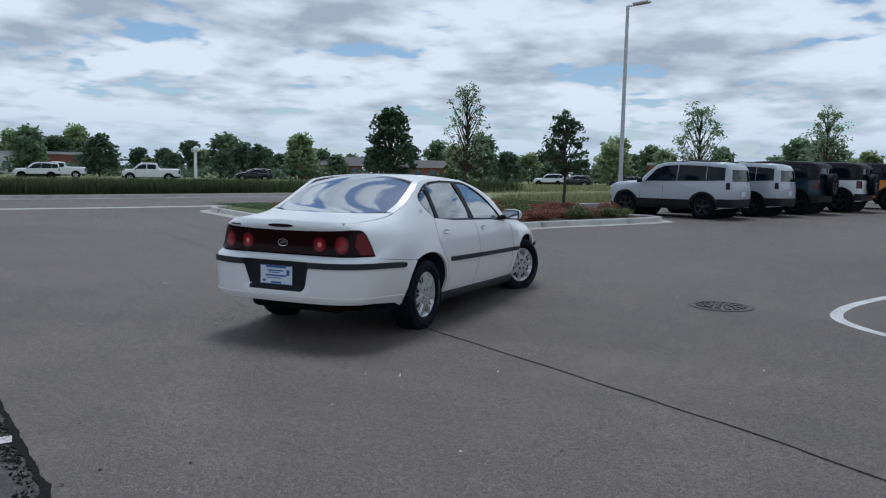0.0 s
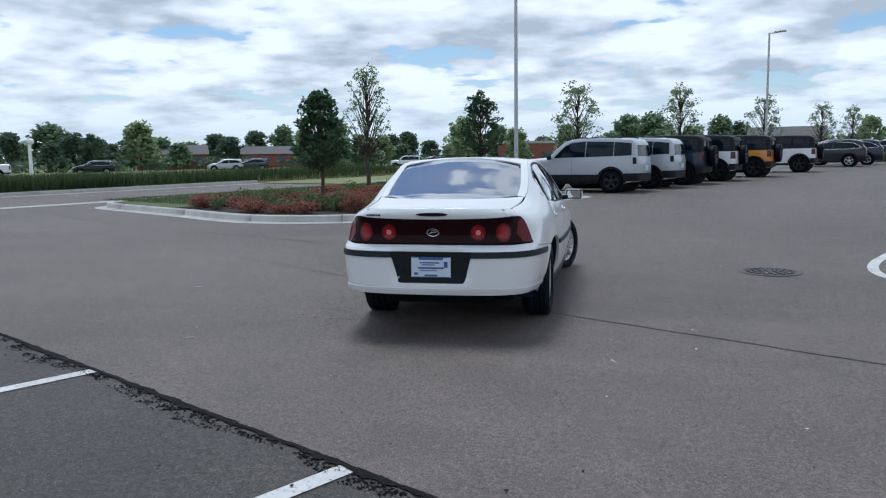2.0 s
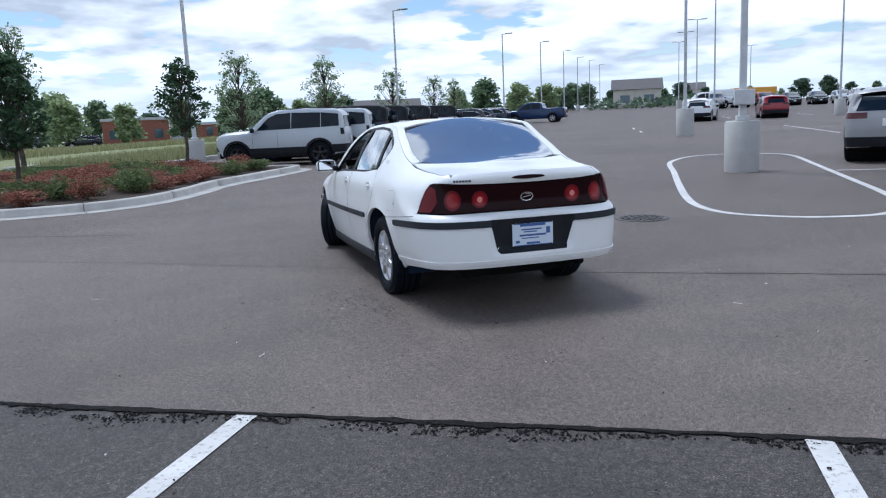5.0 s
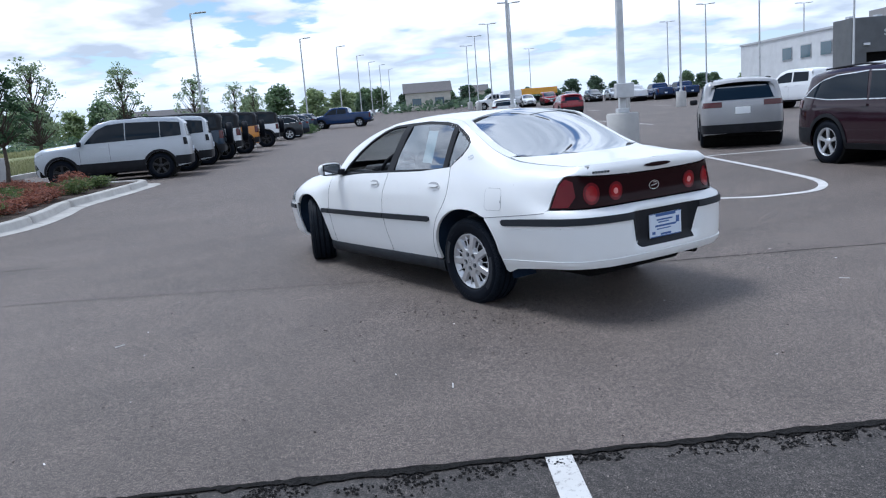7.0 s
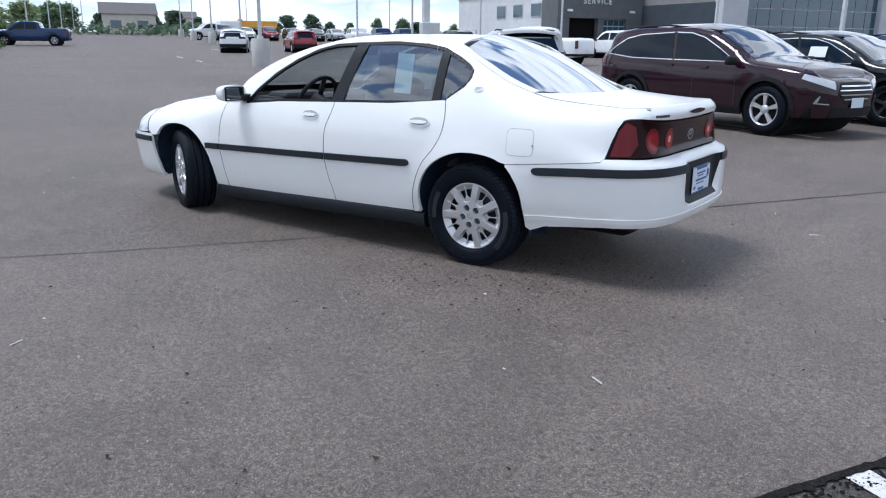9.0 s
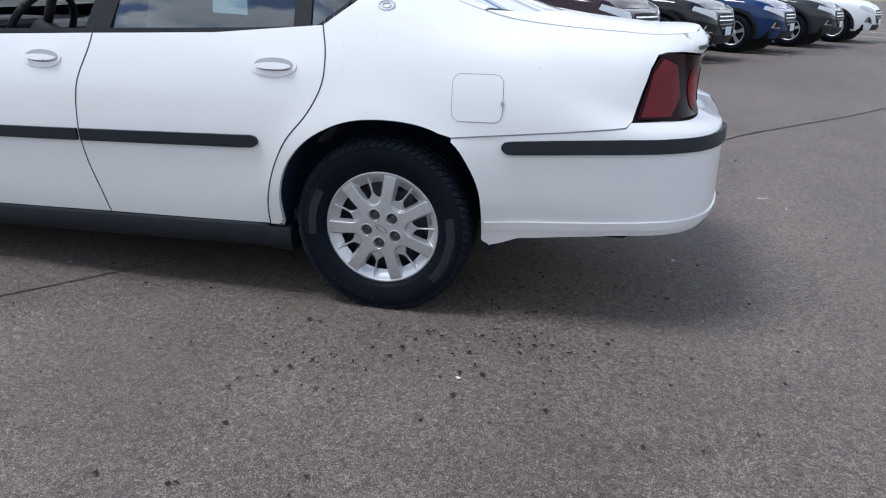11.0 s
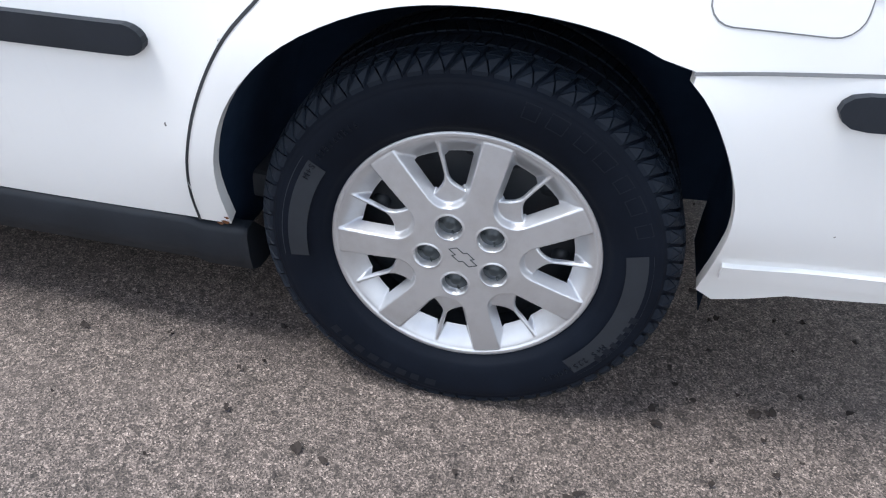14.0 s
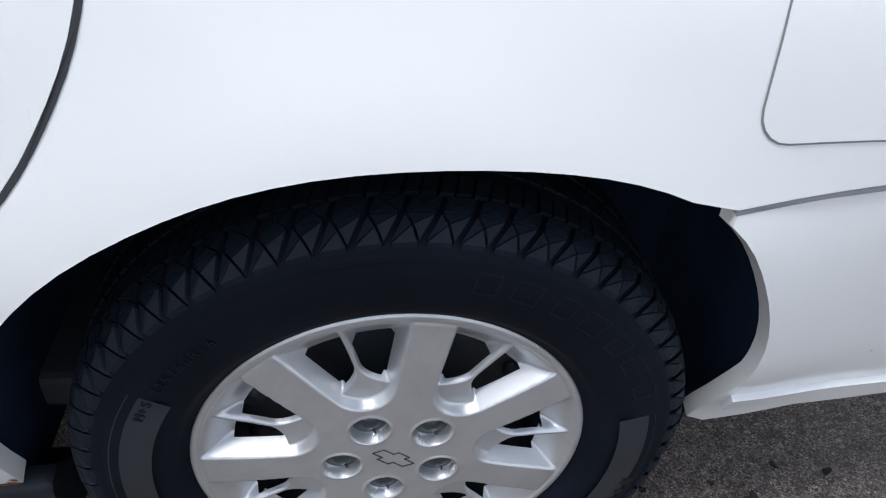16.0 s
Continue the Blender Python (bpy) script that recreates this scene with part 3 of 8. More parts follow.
class Shell:
    """A car's skin. The plan outline runs from the rear's middle round the corner and along the side to the front's middle; at each station a
    profile gives, going up, heights and how far the skin lies inside the outline. The seam at the profile's top bounds the upper faces."""

    def __init__(self, outline, stations, crown, bulge=2.0, flares=()):
        self.flares = flares
        d = np.array(catmull(outline, 16))
        self.pl = d
        self.al = np.concatenate([[0], np.cumsum(np.hypot(*np.diff(d, axis=0).T))])
        self.total = self.al[-1]
        keys, zs, os_ = [], [], []
        for (kind, val), z, o in stations:
            keys.append(self.a_y(val) if kind == "y" else (self.a_x(val) if kind == "x" else self.a_xf(val)))
            zs.append(z)
            os_.append(o)
        self.ga = np.linspace(0, self.total, 260)
        Z = pchip(keys, np.array(zs, float), self.ga)
        O = pchip(keys, np.array(os_, float), self.ga)
        k = np.arange(Z.shape[1])
        kk = np.linspace(0, k[-1], 10 * k[-1] + 1)
        self.Z = pchip(k, Z.T, kk).T
        self.O = pchip(k, O.T, kk).T
        self.Z = np.maximum.accumulate(self.Z + np.arange(len(kk)) * 1e-7, axis=1)
        self.crown = crown
        self.bulge = bulge
        sx, sy, sz = self.seam(self.ga)
        i0 = int(np.argmin(sy[: len(sy) // 2]))
        i1 = len(sy) // 2 + int(np.argmax(sy[len(sy) // 2:]))
        self.sy, self.sx, self.sz = sy[i0:i1 + 1], sx[i0:i1 + 1], sz[i0:i1 + 1]
        keep = np.concatenate([[True], np.diff(np.maximum.accumulate(self.sy)) > 1e-6])
        self.sy, self.sx, self.sz = self.sy[keep], self.sx[keep], self.sz[keep]

    def a_y(self, y):
        return float(np.interp(y, np.maximum.accumulate(self.pl[:, 1]), self.al))

    def a_x(self, x):
        h = int(np.argmax(self.pl[:, 0]))
        return float(np.interp(x, self.pl[:h, 0], self.al[:h]))

    def a_xf(self, x):
        h = int(np.argmax(self.pl[:, 0]))
        return float(np.interp(-x, -self.pl[h:, 0], self.al[h:]))

    def plan(self, a):
        x, y = np.interp(a, self.al, self.pl[:, 0]), np.interp(a, self.al, self.pl[:, 1])
        e = 0.012
        tx = np.interp(a + e, self.al, self.pl[:, 0]) - np.interp(a - e, self.al, self.pl[:, 0])
        ty = np.interp(a + e, self.al, self.pl[:, 1]) - np.interp(a - e, self.al, self.pl[:, 1])
        ty = np.where((a < e) | (a > self.total - e), 0, ty)
        ln = np.hypot(tx, ty)
        return x, y, ty / ln, -tx / ln          # outward normal in plan

    def rows(self, a):
        f = np.clip(a / self.total * (len(self.ga) - 1), 0, len(self.ga) - 1 - 1e-9)
        i = f.astype(int)
        t = (f - i)[:, None]
        return self.Z[i] * (1 - t) + self.Z[i + 1] * t, self.O[i] * (1 - t) + self.O[i + 1] * t

    def at(self, a, z):
        a, z = np.atleast_1d(np.asarray(a, float)), np.atleast_1d(np.asarray(z, float))
        x, y, nx, ny = self.plan(a)
        Z, O = self.rows(a)
        o = np.array([np.interp(zz, zr, orow) for zz, zr, orow in zip(z, Z, O)])
        for yc, zc, r, w, amt in self.flares:                # soft lips round the wheel arches
            o = o - amt * np.exp(-((np.hypot(y - yc, z - zc) - r) / w) ** 2) * np.clip((z - 0.30) / 0.12, 0, 1)
        return np.stack([x - nx * o, y - ny * o, np.clip(z, Z[:, 0], Z[:, -1])], 1)

    def seam(self, a):
        x, y, nx, ny = self.plan(np.asarray(a, float))
        Z, O = self.rows(np.asarray(a, float))
        return x - nx * O[:, -1], y - ny * O[:, -1], Z[:, -1]

    def side(self, sign):
        def fn(a, z):
            e = 0.006
            p = self.at(a, z)
            da = self.at(a + e, z) - self.at(a - e, z)
            dz = self.at(a, z + e) - self.at(a, z - e)
            n = np.cross(dz, da)
            n = np.where(np.linalg.norm(n, axis=1)[:, None] < 1e-9, np.stack(list(self.plan(a)[2:]) + [0 * a], 1), n)
            n /= np.maximum(np.linalg.norm(n, axis=1)[:, None], 1e-9)
            x, y, nx, ny = self.plan(a)
            s = np.sign(n[:, 0] * nx + n[:, 1] * ny)
            n *= np.where(s == 0, 1, s)[:, None]
            k = np.array([sign, 1, 1])
            return p * k, n * k
        return fn

    def face(self):
        """The rear or front face, unrolled: a negative first coordinate is the other side."""
        l, r = self.side(-1), self.side(1)

        def fn(a, z):
            p, n = r(np.abs(a), z)
            q = np.where(a < 0, -1, 1)[:, None] * np.array([1, 0, 0]) + np.array([0, 1, 1])
            return p * q, n * q
        return fn

    def top_at(self, s, y):
        sx, sz = np.interp(y, self.sy, self.sx), np.interp(y, self.sy, self.sz)
        c = pchip([k for k, _ in self.crown], [v for _, v in self.crown], y)
        return np.stack([sx * s, y, sz + c * (1 - np.abs(s) ** self.bulge)], 1)

    def top(self):
        def fn(s, y):
            e = 0.01
            p = self.top_at(s, y)
            n = np.cross(self.top_at(s + e, y) - self.top_at(s - e, y), self.top_at(s, y + e) - self.top_at(s, y - e))
            n /= np.maximum(np.linalg.norm(n, axis=1)[:, None], 1e-9)
            n *= np.where(n[:, 2] < 0, -1, 1)[:, None]
            return p, n
        return fn


def arch(yc, zc, ry, rz, z0, n=22, back=None, front=None):
    """Points over a wheel arch, from its rear foot to its front foot."""
    t0 = math.asin(max(-1, (z0 - zc) / rz))
    return [(yc - ry * math.cos(t), zc + rz * math.sin(t)) for t in np.linspace(t0, math.pi - t0, n)]

# ---- the lot: axes u along the stall fronts, v across them, from the white car's rear axle ----
LOT = radians(-29.5)
E1, E2 = Vector((math.cos(LOT), math.sin(LOT), 0)), Vector((-math.sin(LOT), math.cos(LOT), 0))


def L(u, v, z=0.0):
    p = E1 * u + E2 * v
    return Vector((p.x, p.y, z))


def L2(pts):
    return [tuple(L(u, v).xy) for u, v in pts]


def rise(u, v):
    """The lot climbs gently away from the lane; flat round the white car and across the road."""
    f = min(1.0, max(0.0, (u + 60) / 35))
    g = 0.0115 * (v - 2 if v > 6 else (v + 2) ** 2 / 16 if v > -2 else 0.0) + 0.010 * max(0.0, min(v, 170) - 60)
    return f * f * (3 - 2 * f) * (g if v < 170 else rise(0, 169.9) if f > 0 else 0)


def strip(bm, pts, w, z0, z1):
    """A flat band of width w along a line of (u, v) points."""
    p = [np.array(L(u, v).xy) for u, v in pts]
    le, ri = [], []
    for i, c in enumerate(p):
        t = p[min(i + 1, len(p) - 1)] - p[max(i - 1, 0)]
        t = t / np.linalg.norm(t)
        n = np.array([-t[1], t[0]]) * w / 2
        le.append(c + n), ri.append(c - n)
    for i in range(len(p) - 1):
        q = [le[i], ri[i], ri[i + 1], le[i + 1]]
        vs = [bm.verts.new((*x, z1)) for x in q]
        f = bm.faces.new(vs)
        if f.normal.z < 0 or (Vector((*q[1], 0)) - Vector((*q[0], 0))).cross(Vector((*q[2], 0)) - Vector((*q[1], 0))).z < 0:
            bmesh.ops.reverse_faces(bm, faces=[f])


def wobble(p0, p1, n, amp, seed):
    rnd = random.Random(seed)
    d = (p1[0] - p0[0], p1[1] - p0[1])
    ln = math.hypot(*d)
    o = 0
    res = []
    for i in range(n + 1):
        o = o * 0.8 + rnd.uniform(-amp, amp)
        t = i / n
        res.append((p0[0] + d[0] * t - d[1] / ln * o, p0[1] + d[1] * t + d[0] / ln * o))
    return res


# ground sheet to the horizon (meadow), and the paved lot on it
bm = bmesh.new()
n = 96
ring = [3000, 1200, 700, 450, 320] + list(range(260, 0, -8))
prev = None
for k, r in enumerate(ring):
    vs = []
    for i in range(n):
        x, y = 20 + r * math.cos(2 * math.pi * i / n), 30 + r * math.sin(2 * math.pi * i / n)
        u = E1.x * x + E1.y * y
        vs.append(bm.verts.new((x, y, -0.06 if u < -36 or u > 158 or r > 300 else -0.5)))
    if prev:
        for i in range(n):
            bm.faces.new((prev[i], prev[(i + 1) % n], vs[(i + 1) % n], vs[i]))
    prev = vs
bm.faces.new(prev)
tagged(mesh_ob("ground", bm, "meadow"), "dry green meadow ground reaching the horizon", "ground", kind="structure")

bm = bmesh.new()
us = [-29.6, -27, -24.4, -21.6, -19.4, -17, -14.8] + list(np.linspace(-12, 150, 48))
vs = [-3.0, -2.0, -1, 0, 1, 2, 3, 4, 5, 6, 8, 11, 15, 18.6] + list(np.linspace(22, 190, 50))
grid = {}
for i in range(len(us) - 1):
    for j in range(len(vs) - 1):
        if vs[j] > 18.5 and us[i] < -14.9:
            continue
        q = []
        for a, b in ((i, j), (i + 1, j), (i + 1, j + 1), (i, j + 1)):
            if (a, b) not in grid:
                grid[a, b] = bm.verts.new(L(us[a], vs[b]))
            q.append(grid[a, b])
        bm.faces.new(q)
pavement = tagged(mesh_ob("pavement", bm, "asphalt"), "worn brownish grey asphalt of the parking lot", "asphalt", kind="structure")

bm = bmesh.new()
edge = wobble((-40, -3.0), (60, -3.0), 320, 0.022, 5)
slab(bm, L2([(u, v) for u, v in edge] + [(60, -40), (-40, -40)]), -0.05, -0.004)
stalls = tagged(mesh_ob("pavement_stalls", bm, "asphalt_old"), "darker coarse asphalt of the parking stalls", "asphalt", kind="structure")

# ragged tar joint between the two pavings, and cracks
bm = bmesh.new()
rnd = random.Random(11)
us = np.linspace(-30, 40, 2400)
lo = [-3.0 - 0.012 - 0.07 * max(0, noise.noise((u * 1.1, 3, 0)) + .12) * (.4 + abs(noise.noise((u * 7, 8, 0)))) - 0.035 * abs(noise.noise((u * 11, 4, 0))) - 0.05 * abs(noise.noise((u * 37, 8, 0))) for u in us]
hi = [-3.0 + 0.012 + 0.022 * noise.noise((u * 7, 1, 0)) + 0.012 * noise.noise((u * 31, 1, 0)) for u in us]
for i in range(len(us) - 1):
    bm.faces.new([bm.verts.new(L(us[i + a], (lo if b == 0 else hi)[i + a], 0.0035)) for a, b in ((0, 0), (1, 0), (1, 1), (0, 1))])
tagged(mesh_ob("tar_joint", bm, "tar"), "ragged black tar joint between two asphalts", "tar joint", kind="structure")

for k, pts in enumerate(([(0.3, 0.448), (0.85, 0.39), (3.8, 0.29), (6.0, 0.05), (30, -1.2)],
                         [(-8, 12.0), (2, 12.4), (14, 11.6)], [(-20, 3.6), (-12, 2.6), (-5, 2.9)], [(-30, 3.2), (-4.31, 0.94), (0.3, 0.448)])):
    bm = bmesh.new()
    line = []
    for a, b in zip(pts, pts[1:]):
        line += wobble(a, b, max(4, int(abs(b[0] - a[0]) * 5)), 0.010, 20 + k + int(a[0]))[:-1]
    w = (0.013, 0.016, 0.016, 0.012)[k]
    strip(bm, line, w, 0, 0.004)
    tagged(mesh_ob("crack", bm, "tar" if k < 3 else "crack_worn"), "thin dark sealed crack in the asphalt", "crack", "asphalt cracks", kind="structure")


def stall_line(u0, v0, u1, v1, w=0.11, label="worn white painted stall line on asphalt", z=0.0045):
    bm = bmesh.new()
    k = max(2, int(math.hypot(u1 - u0, v1 - v0) / 0.5))
    strip(bm, [(u0 + (u1 - u0) * i / k, v0 + (v1 - v0) * i / k) for i in range(k + 1)], w, 0, z)
    ob = mesh_ob("stall_line", bm, "paint_line")
    return tagged(ob, label, "stall line", "painted stall lines", "structure")


for i in range(-8, 7):
    stall_line(-0.637 + 2.54 * i, -3.02, -0.637 + 2.54 * i - 0.15, -8.4, z=0.001)
for i in range(9):                       # between the parked dark SUVs
    stall_line(7.10 + 3.05 * i, 3.55, 7.14 + 3.05 * i, 8.9)
for i in range(12):
    stall_line(-8.3, 17.4 + 3.0 * i, -13.6, 16.0 + 3.0 * i)
stall_line(5.35, 9.95, 11.0, 9.95)
stall_line(9.7, 26.2, 9.85, 37.0)
for i in range(7):
    stall_line(7.4 + 3 * i, 64, 7.4 + 3 * i, 59)
stall_line(2.6, 34.5, 2.6, 36.5)
stall_line(2.4, 40, 2.4, 43)

# painted loop round the lamp pole
bm = bmesh.new()
loop = [(2.50, 13.4), (2.36, 10.5), (2.26, 8.2), (2.2, 6.0), (2.28, 4.85), (2.58, 4.12), (3.2, 3.73), (3.72, 3.68), (4.3, 3.88), (4.78, 4.7), (4.98, 6.2), (5.13, 8.4), (5.35, 11.7), (5.5, 14.4), (5.15, 15.4), (4.2, 15.75), (3.2, 15.3)]
pts = [tuple(p) for p in catmull(loop, 8, True)]
strip(bm, pts + pts[:1], 0.12, 0, 0.0045)
tagged(mesh_ob("painted_loop", bm, "paint_line"), "worn white painted loop round a lamp pole", "road marking", kind="structure")

# manhole cover: a cast iron ring with studs, set flush
mh = holder("manhole_cover", Matrix.Translation((3.14, 2.59, 0)), "dark cast iron manhole cover flush in asphalt", "manhole cover")
bm = bmesh.new()
lathe(bm, [(0.002, 0.34), (0.010, 0.335), (0.010, 0.29), (0.004, 0.285), (0.004, 0.0001)], 40, "Z")
part("frame_ring", bm, "iron", mh)
stud = None
for r, k in ((0.24, 16), (0.175, 11), (0.11, 7), (0.045, 3)):
    for i in range(k):
        t = 2 * math.pi * i / k
        if stud is None:
            bm = bmesh.new()
            box(bm, (0, 0, 0), (0.042, 0.050, 0.014), 0.005)
            s_ = stud = part("stud", bm, "iron", mh)
        else:
            s_ = new("stud", stud.data)
            s_.parent = mh
        s_.matrix_local = Matrix.Translation((r * math.cos(t), r * math.sin(t), 0.010)) @ Matrix.Rotation(t, 4, "Z")
# ---- planted island with its kerb ----
ISLAND = [(-19.6, 6.2), (-18.6, 5.45), (-16, 5.2), (-13.4, 5.02), (-11, 4.78), (-9.6, 5.0), (-8.35, 5.9), (-7.85, 7.2), (-8.05, 9), (-8.5, 11), (-8.6, 13.5), (-8.75, 16.2),
          (-9.1, 17.2), (-10.2, 17.5), (-13, 17.4), (-15, 17.9), (-17.5, 18.4), (-19.5, 18.2), (-20.3, 16.5), (-20.5, 12), (-20.4, 8)]


def nearer(u, v):
    """A plan place, drawn in for the climb of the lot."""
    k = v
    for _ in range(6):
        r = (1.36 - rise(u, k)) / 1.36
        k = -3.5 + (v + 3.5) * r
    return 2 + (u - 2) * r, k


isl = [tuple(p) for p in catmull([nearer(u, v) for u, v in ISLAND], 6, True)]
pl = np.array([L(u, v).xy for u, v in isl])
kerb = holder("kerb", Matrix.Identity(4), "pale concrete kerb round the planted island", "kerb", kind="structure")


def kerb_ring(prof, name, mat, joints, label=""):
    """Sweep a kerb profile (inwards, up) round the island, in lengths with joints."""
    n = len(pl)
    nrm = []
    for i in range(n):
        t = pl[(i + 1) % n] - pl[i - 1]
        t = t / np.linalg.norm(t)
        nrm.append(np.array([-t[1], t[0]]))
    area = 0.5 * sum(pl[i][0] * pl[(i + 1) % n][1] - pl[(i + 1) % n][0] * pl[i][1] for i in range(n))
    s = 1 if area > 0 else -1
    for j in range(0, n, joints):
        bm = bmesh.new()
        rows = []
        seq = list(range(j, min(j + joints, n) + 1))
        for c, i in enumerate(seq):
            q, m = pl[i % n], nrm[i % n] * s
            if c in (0, len(seq) - 1):
                o = pl[seq[1 if c == 0 else -2] % n]
                q = q + (o - q) / np.linalg.norm(o - q) * 0.008
            rows.append([bm.verts.new((*(q + m * a), z)) for a, z in prof])
        for r0, r1 in zip(rows, rows[1:]):
            for k in range(len(prof) - 1):
                f = bm.faces.new((r0[k], r1[k], r1[k + 1], r0[k + 1]))
                f.smooth = True
        bm.faces.new(rows[0]), bm.faces.new(rows[-1][::-1])
        part(name, bm, mat, kerb, label)


kerb_ring([(-0.32, 0.006), (-0.02, 0.012), (0.0, 0.03), (0.018, 0.125), (0.035, 0.142), (0.06, 0.15), (0.17, 0.152), (0.19, 0.14), (0.19, -0.02)], "kerb_stone", "concrete", 9)
bm = bmesh.new()
slab(bm, [tuple(p) for p in inset_poly([tuple(q) for q in pl], 0.18)], -0.02, 0.115)
tagged(mesh_ob("island_ground", bm, "mulch"), "dark bark mulch of the planted island", "mulch bed", kind="structure")
bm = bmesh.new()
slab(bm, L2([nearer(u, v) for u, v in [(-19.3, 6.4), (-18.5, 5.75), (-14.6, 5.45), (-15.3, 8), (-15.8, 12), (-16.2, 17.6), (-19.4, 17.8), (-20.1, 16.2), (-20.2, 8)]]), 0.0, 0.135)
tagged(mesh_ob("island_lawn", bm, "lawn"), "mown green grass strip on the island", "grass", kind="structure")

# kerbs of the access road, its far bank
for nm, u0, u1, w in (("kerb_far", -29.95, -29.6, 0.15), ("kerb_near", -21.6, -21.2, 0.15)):
    bm = bmesh.new()
    v0 = -60 if nm == "kerb_far" else 19.0
    v1 = 18.6 if nm == "kerb_far" else 150
    slab(bm, L2([(u0, v0), (u1, v0), (u1, v1), (u0, v1)]), -0.05, w)
    tagged(mesh_ob(nm, bm, "concrete"), "pale concrete kerb along the access road", "kerb", kind="structure")
bm = bmesh.new()
slab(bm, L2([(-21.75, -60), (-21.05, -60), (-21.05, 19), (-21.75, 19)]), -0.04, 0.0045)
slab(bm, L2([(-29.6, -60), (-29.05, -60), (-29.05, 18.6), (-29.6, 18.6)]), -0.04, 0.0045)
tagged(mesh_ob("gutter", bm, "concrete"), "flush concrete gutter band across the lot entrance", "gutter", kind="structure")
bm = bmesh.new()
slab(bm, L2([(-29.6, -3.0), (-29.6, -60), (-21.6, -60), (-21.6, -3.0)]), -0.05, -0.003)
tagged(mesh_ob("road", bm, "asphalt"), "grey asphalt access road", "road", kind="structure")
bm = bmesh.new()
slab(bm, L2([(-36.5, 18.6), (-21.6, 18.6), (-21.6, 150), (-36.5, 150)]), -0.08, 0.06)
tagged(mesh_ob("meadow_bank", bm, "meadow"), "pale green meadow bank beyond the island", "meadow", kind="structure")
# lawn behind the car row and beyond the road, gently rising
bm = bmesh.new()
slab(bm, L2([(-21.2, 19.2), (-14.9, 19.2), (-14.9, 190), (-21.2, 190)]), -0.05, 0.13)
slab(bm, L2([(-29.95, -60), (-29.95, 18.6), (-36.6, 18.6), (-36.6, -60)]), -0.05, 0.16)
tagged(mesh_ob("lawn", bm, "lawn"), "green roadside grass strips", "grass", kind="structure")
bm = bmesh.new()
slab(bm, L2([(-15.05, 18.9), (-14.75, 18.9), (-14.75, 190), (-15.05, 190)]), -0.05, 0.15)
tagged(mesh_ob("kerb_row", bm, "concrete"), "pale concrete kerb behind the parked row", "kerb", kind="structure")


# ---- foliage ----
def blades(name, area, count, h0, h1, w, mat, seed, z=0.12, lean=0.35):
    """Grass as single bent blades scattered over a (u, v) area."""
    rnd = random.Random(seed)
    V, F = [], []
    for _ in range(count):
        u, v = area(rnd)
        p = L(u, v, z)
        h = rnd.uniform(h0, h1)
        t = rnd.uniform(0, 6.283)
        d = Vector((math.cos(t), math.sin(t), 0))
        s = Vector((-d.y, d.x, 0)) * w * rnd.uniform(0.6, 1.3)
        b = len(V)
        k = h * rnd.uniform(0.1, lean)
        V += [p - s, p + s, p + d * k * 0.4 + Vector((0, 0, h * 0.6)) + s * 0.7, p + d * k * 0.4 + Vector((0, 0, h * 0.6)) - s * 0.7, p + d * k + Vector((0, 0, h))]
        F += [(b, b + 1, b + 2, b + 3), (b + 3, b + 2, b + 4)]
    return raw(name, V, F, mat)


def leaf_cloud(V, F, c, r, count, size, rnd, flat=1.0):
    """Small folded leaf shapes scattered through a lump."""
    for _ in range(count):
        while True:
            q = Vector((rnd.uniform(-1, 1), rnd.uniform(-1, 1), rnd.uniform(-1, 1)))
            if q.length < 1:
                break
        q = q * (0.55 + 0.45 * q.length)
        p = Vector(c) + Vector((q.x * r[0], q.y * r[1], q.z * r[2]))
        a = Vector((rnd.gauss(0, 1), rnd.gauss(0, 1), rnd.gauss(0, 0.6) * flat)).normalized()
        b = a.cross(Vector((rnd.gauss(0, 1), rnd.gauss(0, 1), rnd.gauss(0, 1)))).normalized()
        s = size * rnd.uniform(0.6, 1.35)
        k = len(V)
        V += [p - a * s, p + b * s * 0.55, p + a * s, p - b * s * 0.55]
        F += [(k, k + 1, k + 2, k + 3)]


def limb(bm, a, b, r0, r1, seed, segs=4, bend=0.08):
    rnd = random.Random(seed)
    a, b = Vector(a), Vector(b)
    ln = (b - a).length
    p = a
    for i in range(segs):
        t = (i + 1) / segs
        q = a.lerp(b, t) + (Vector((rnd.uniform(-1, 1), rnd.uniform(-1, 1), 0)) * ln * bend * (1 - t) if i < segs - 1 else Vector())
        cyl(bm, p, q, r0 + (r1 - r0) * i / segs, r0 + (r1 - r0) * t, 8, False)
        p = q
    return p


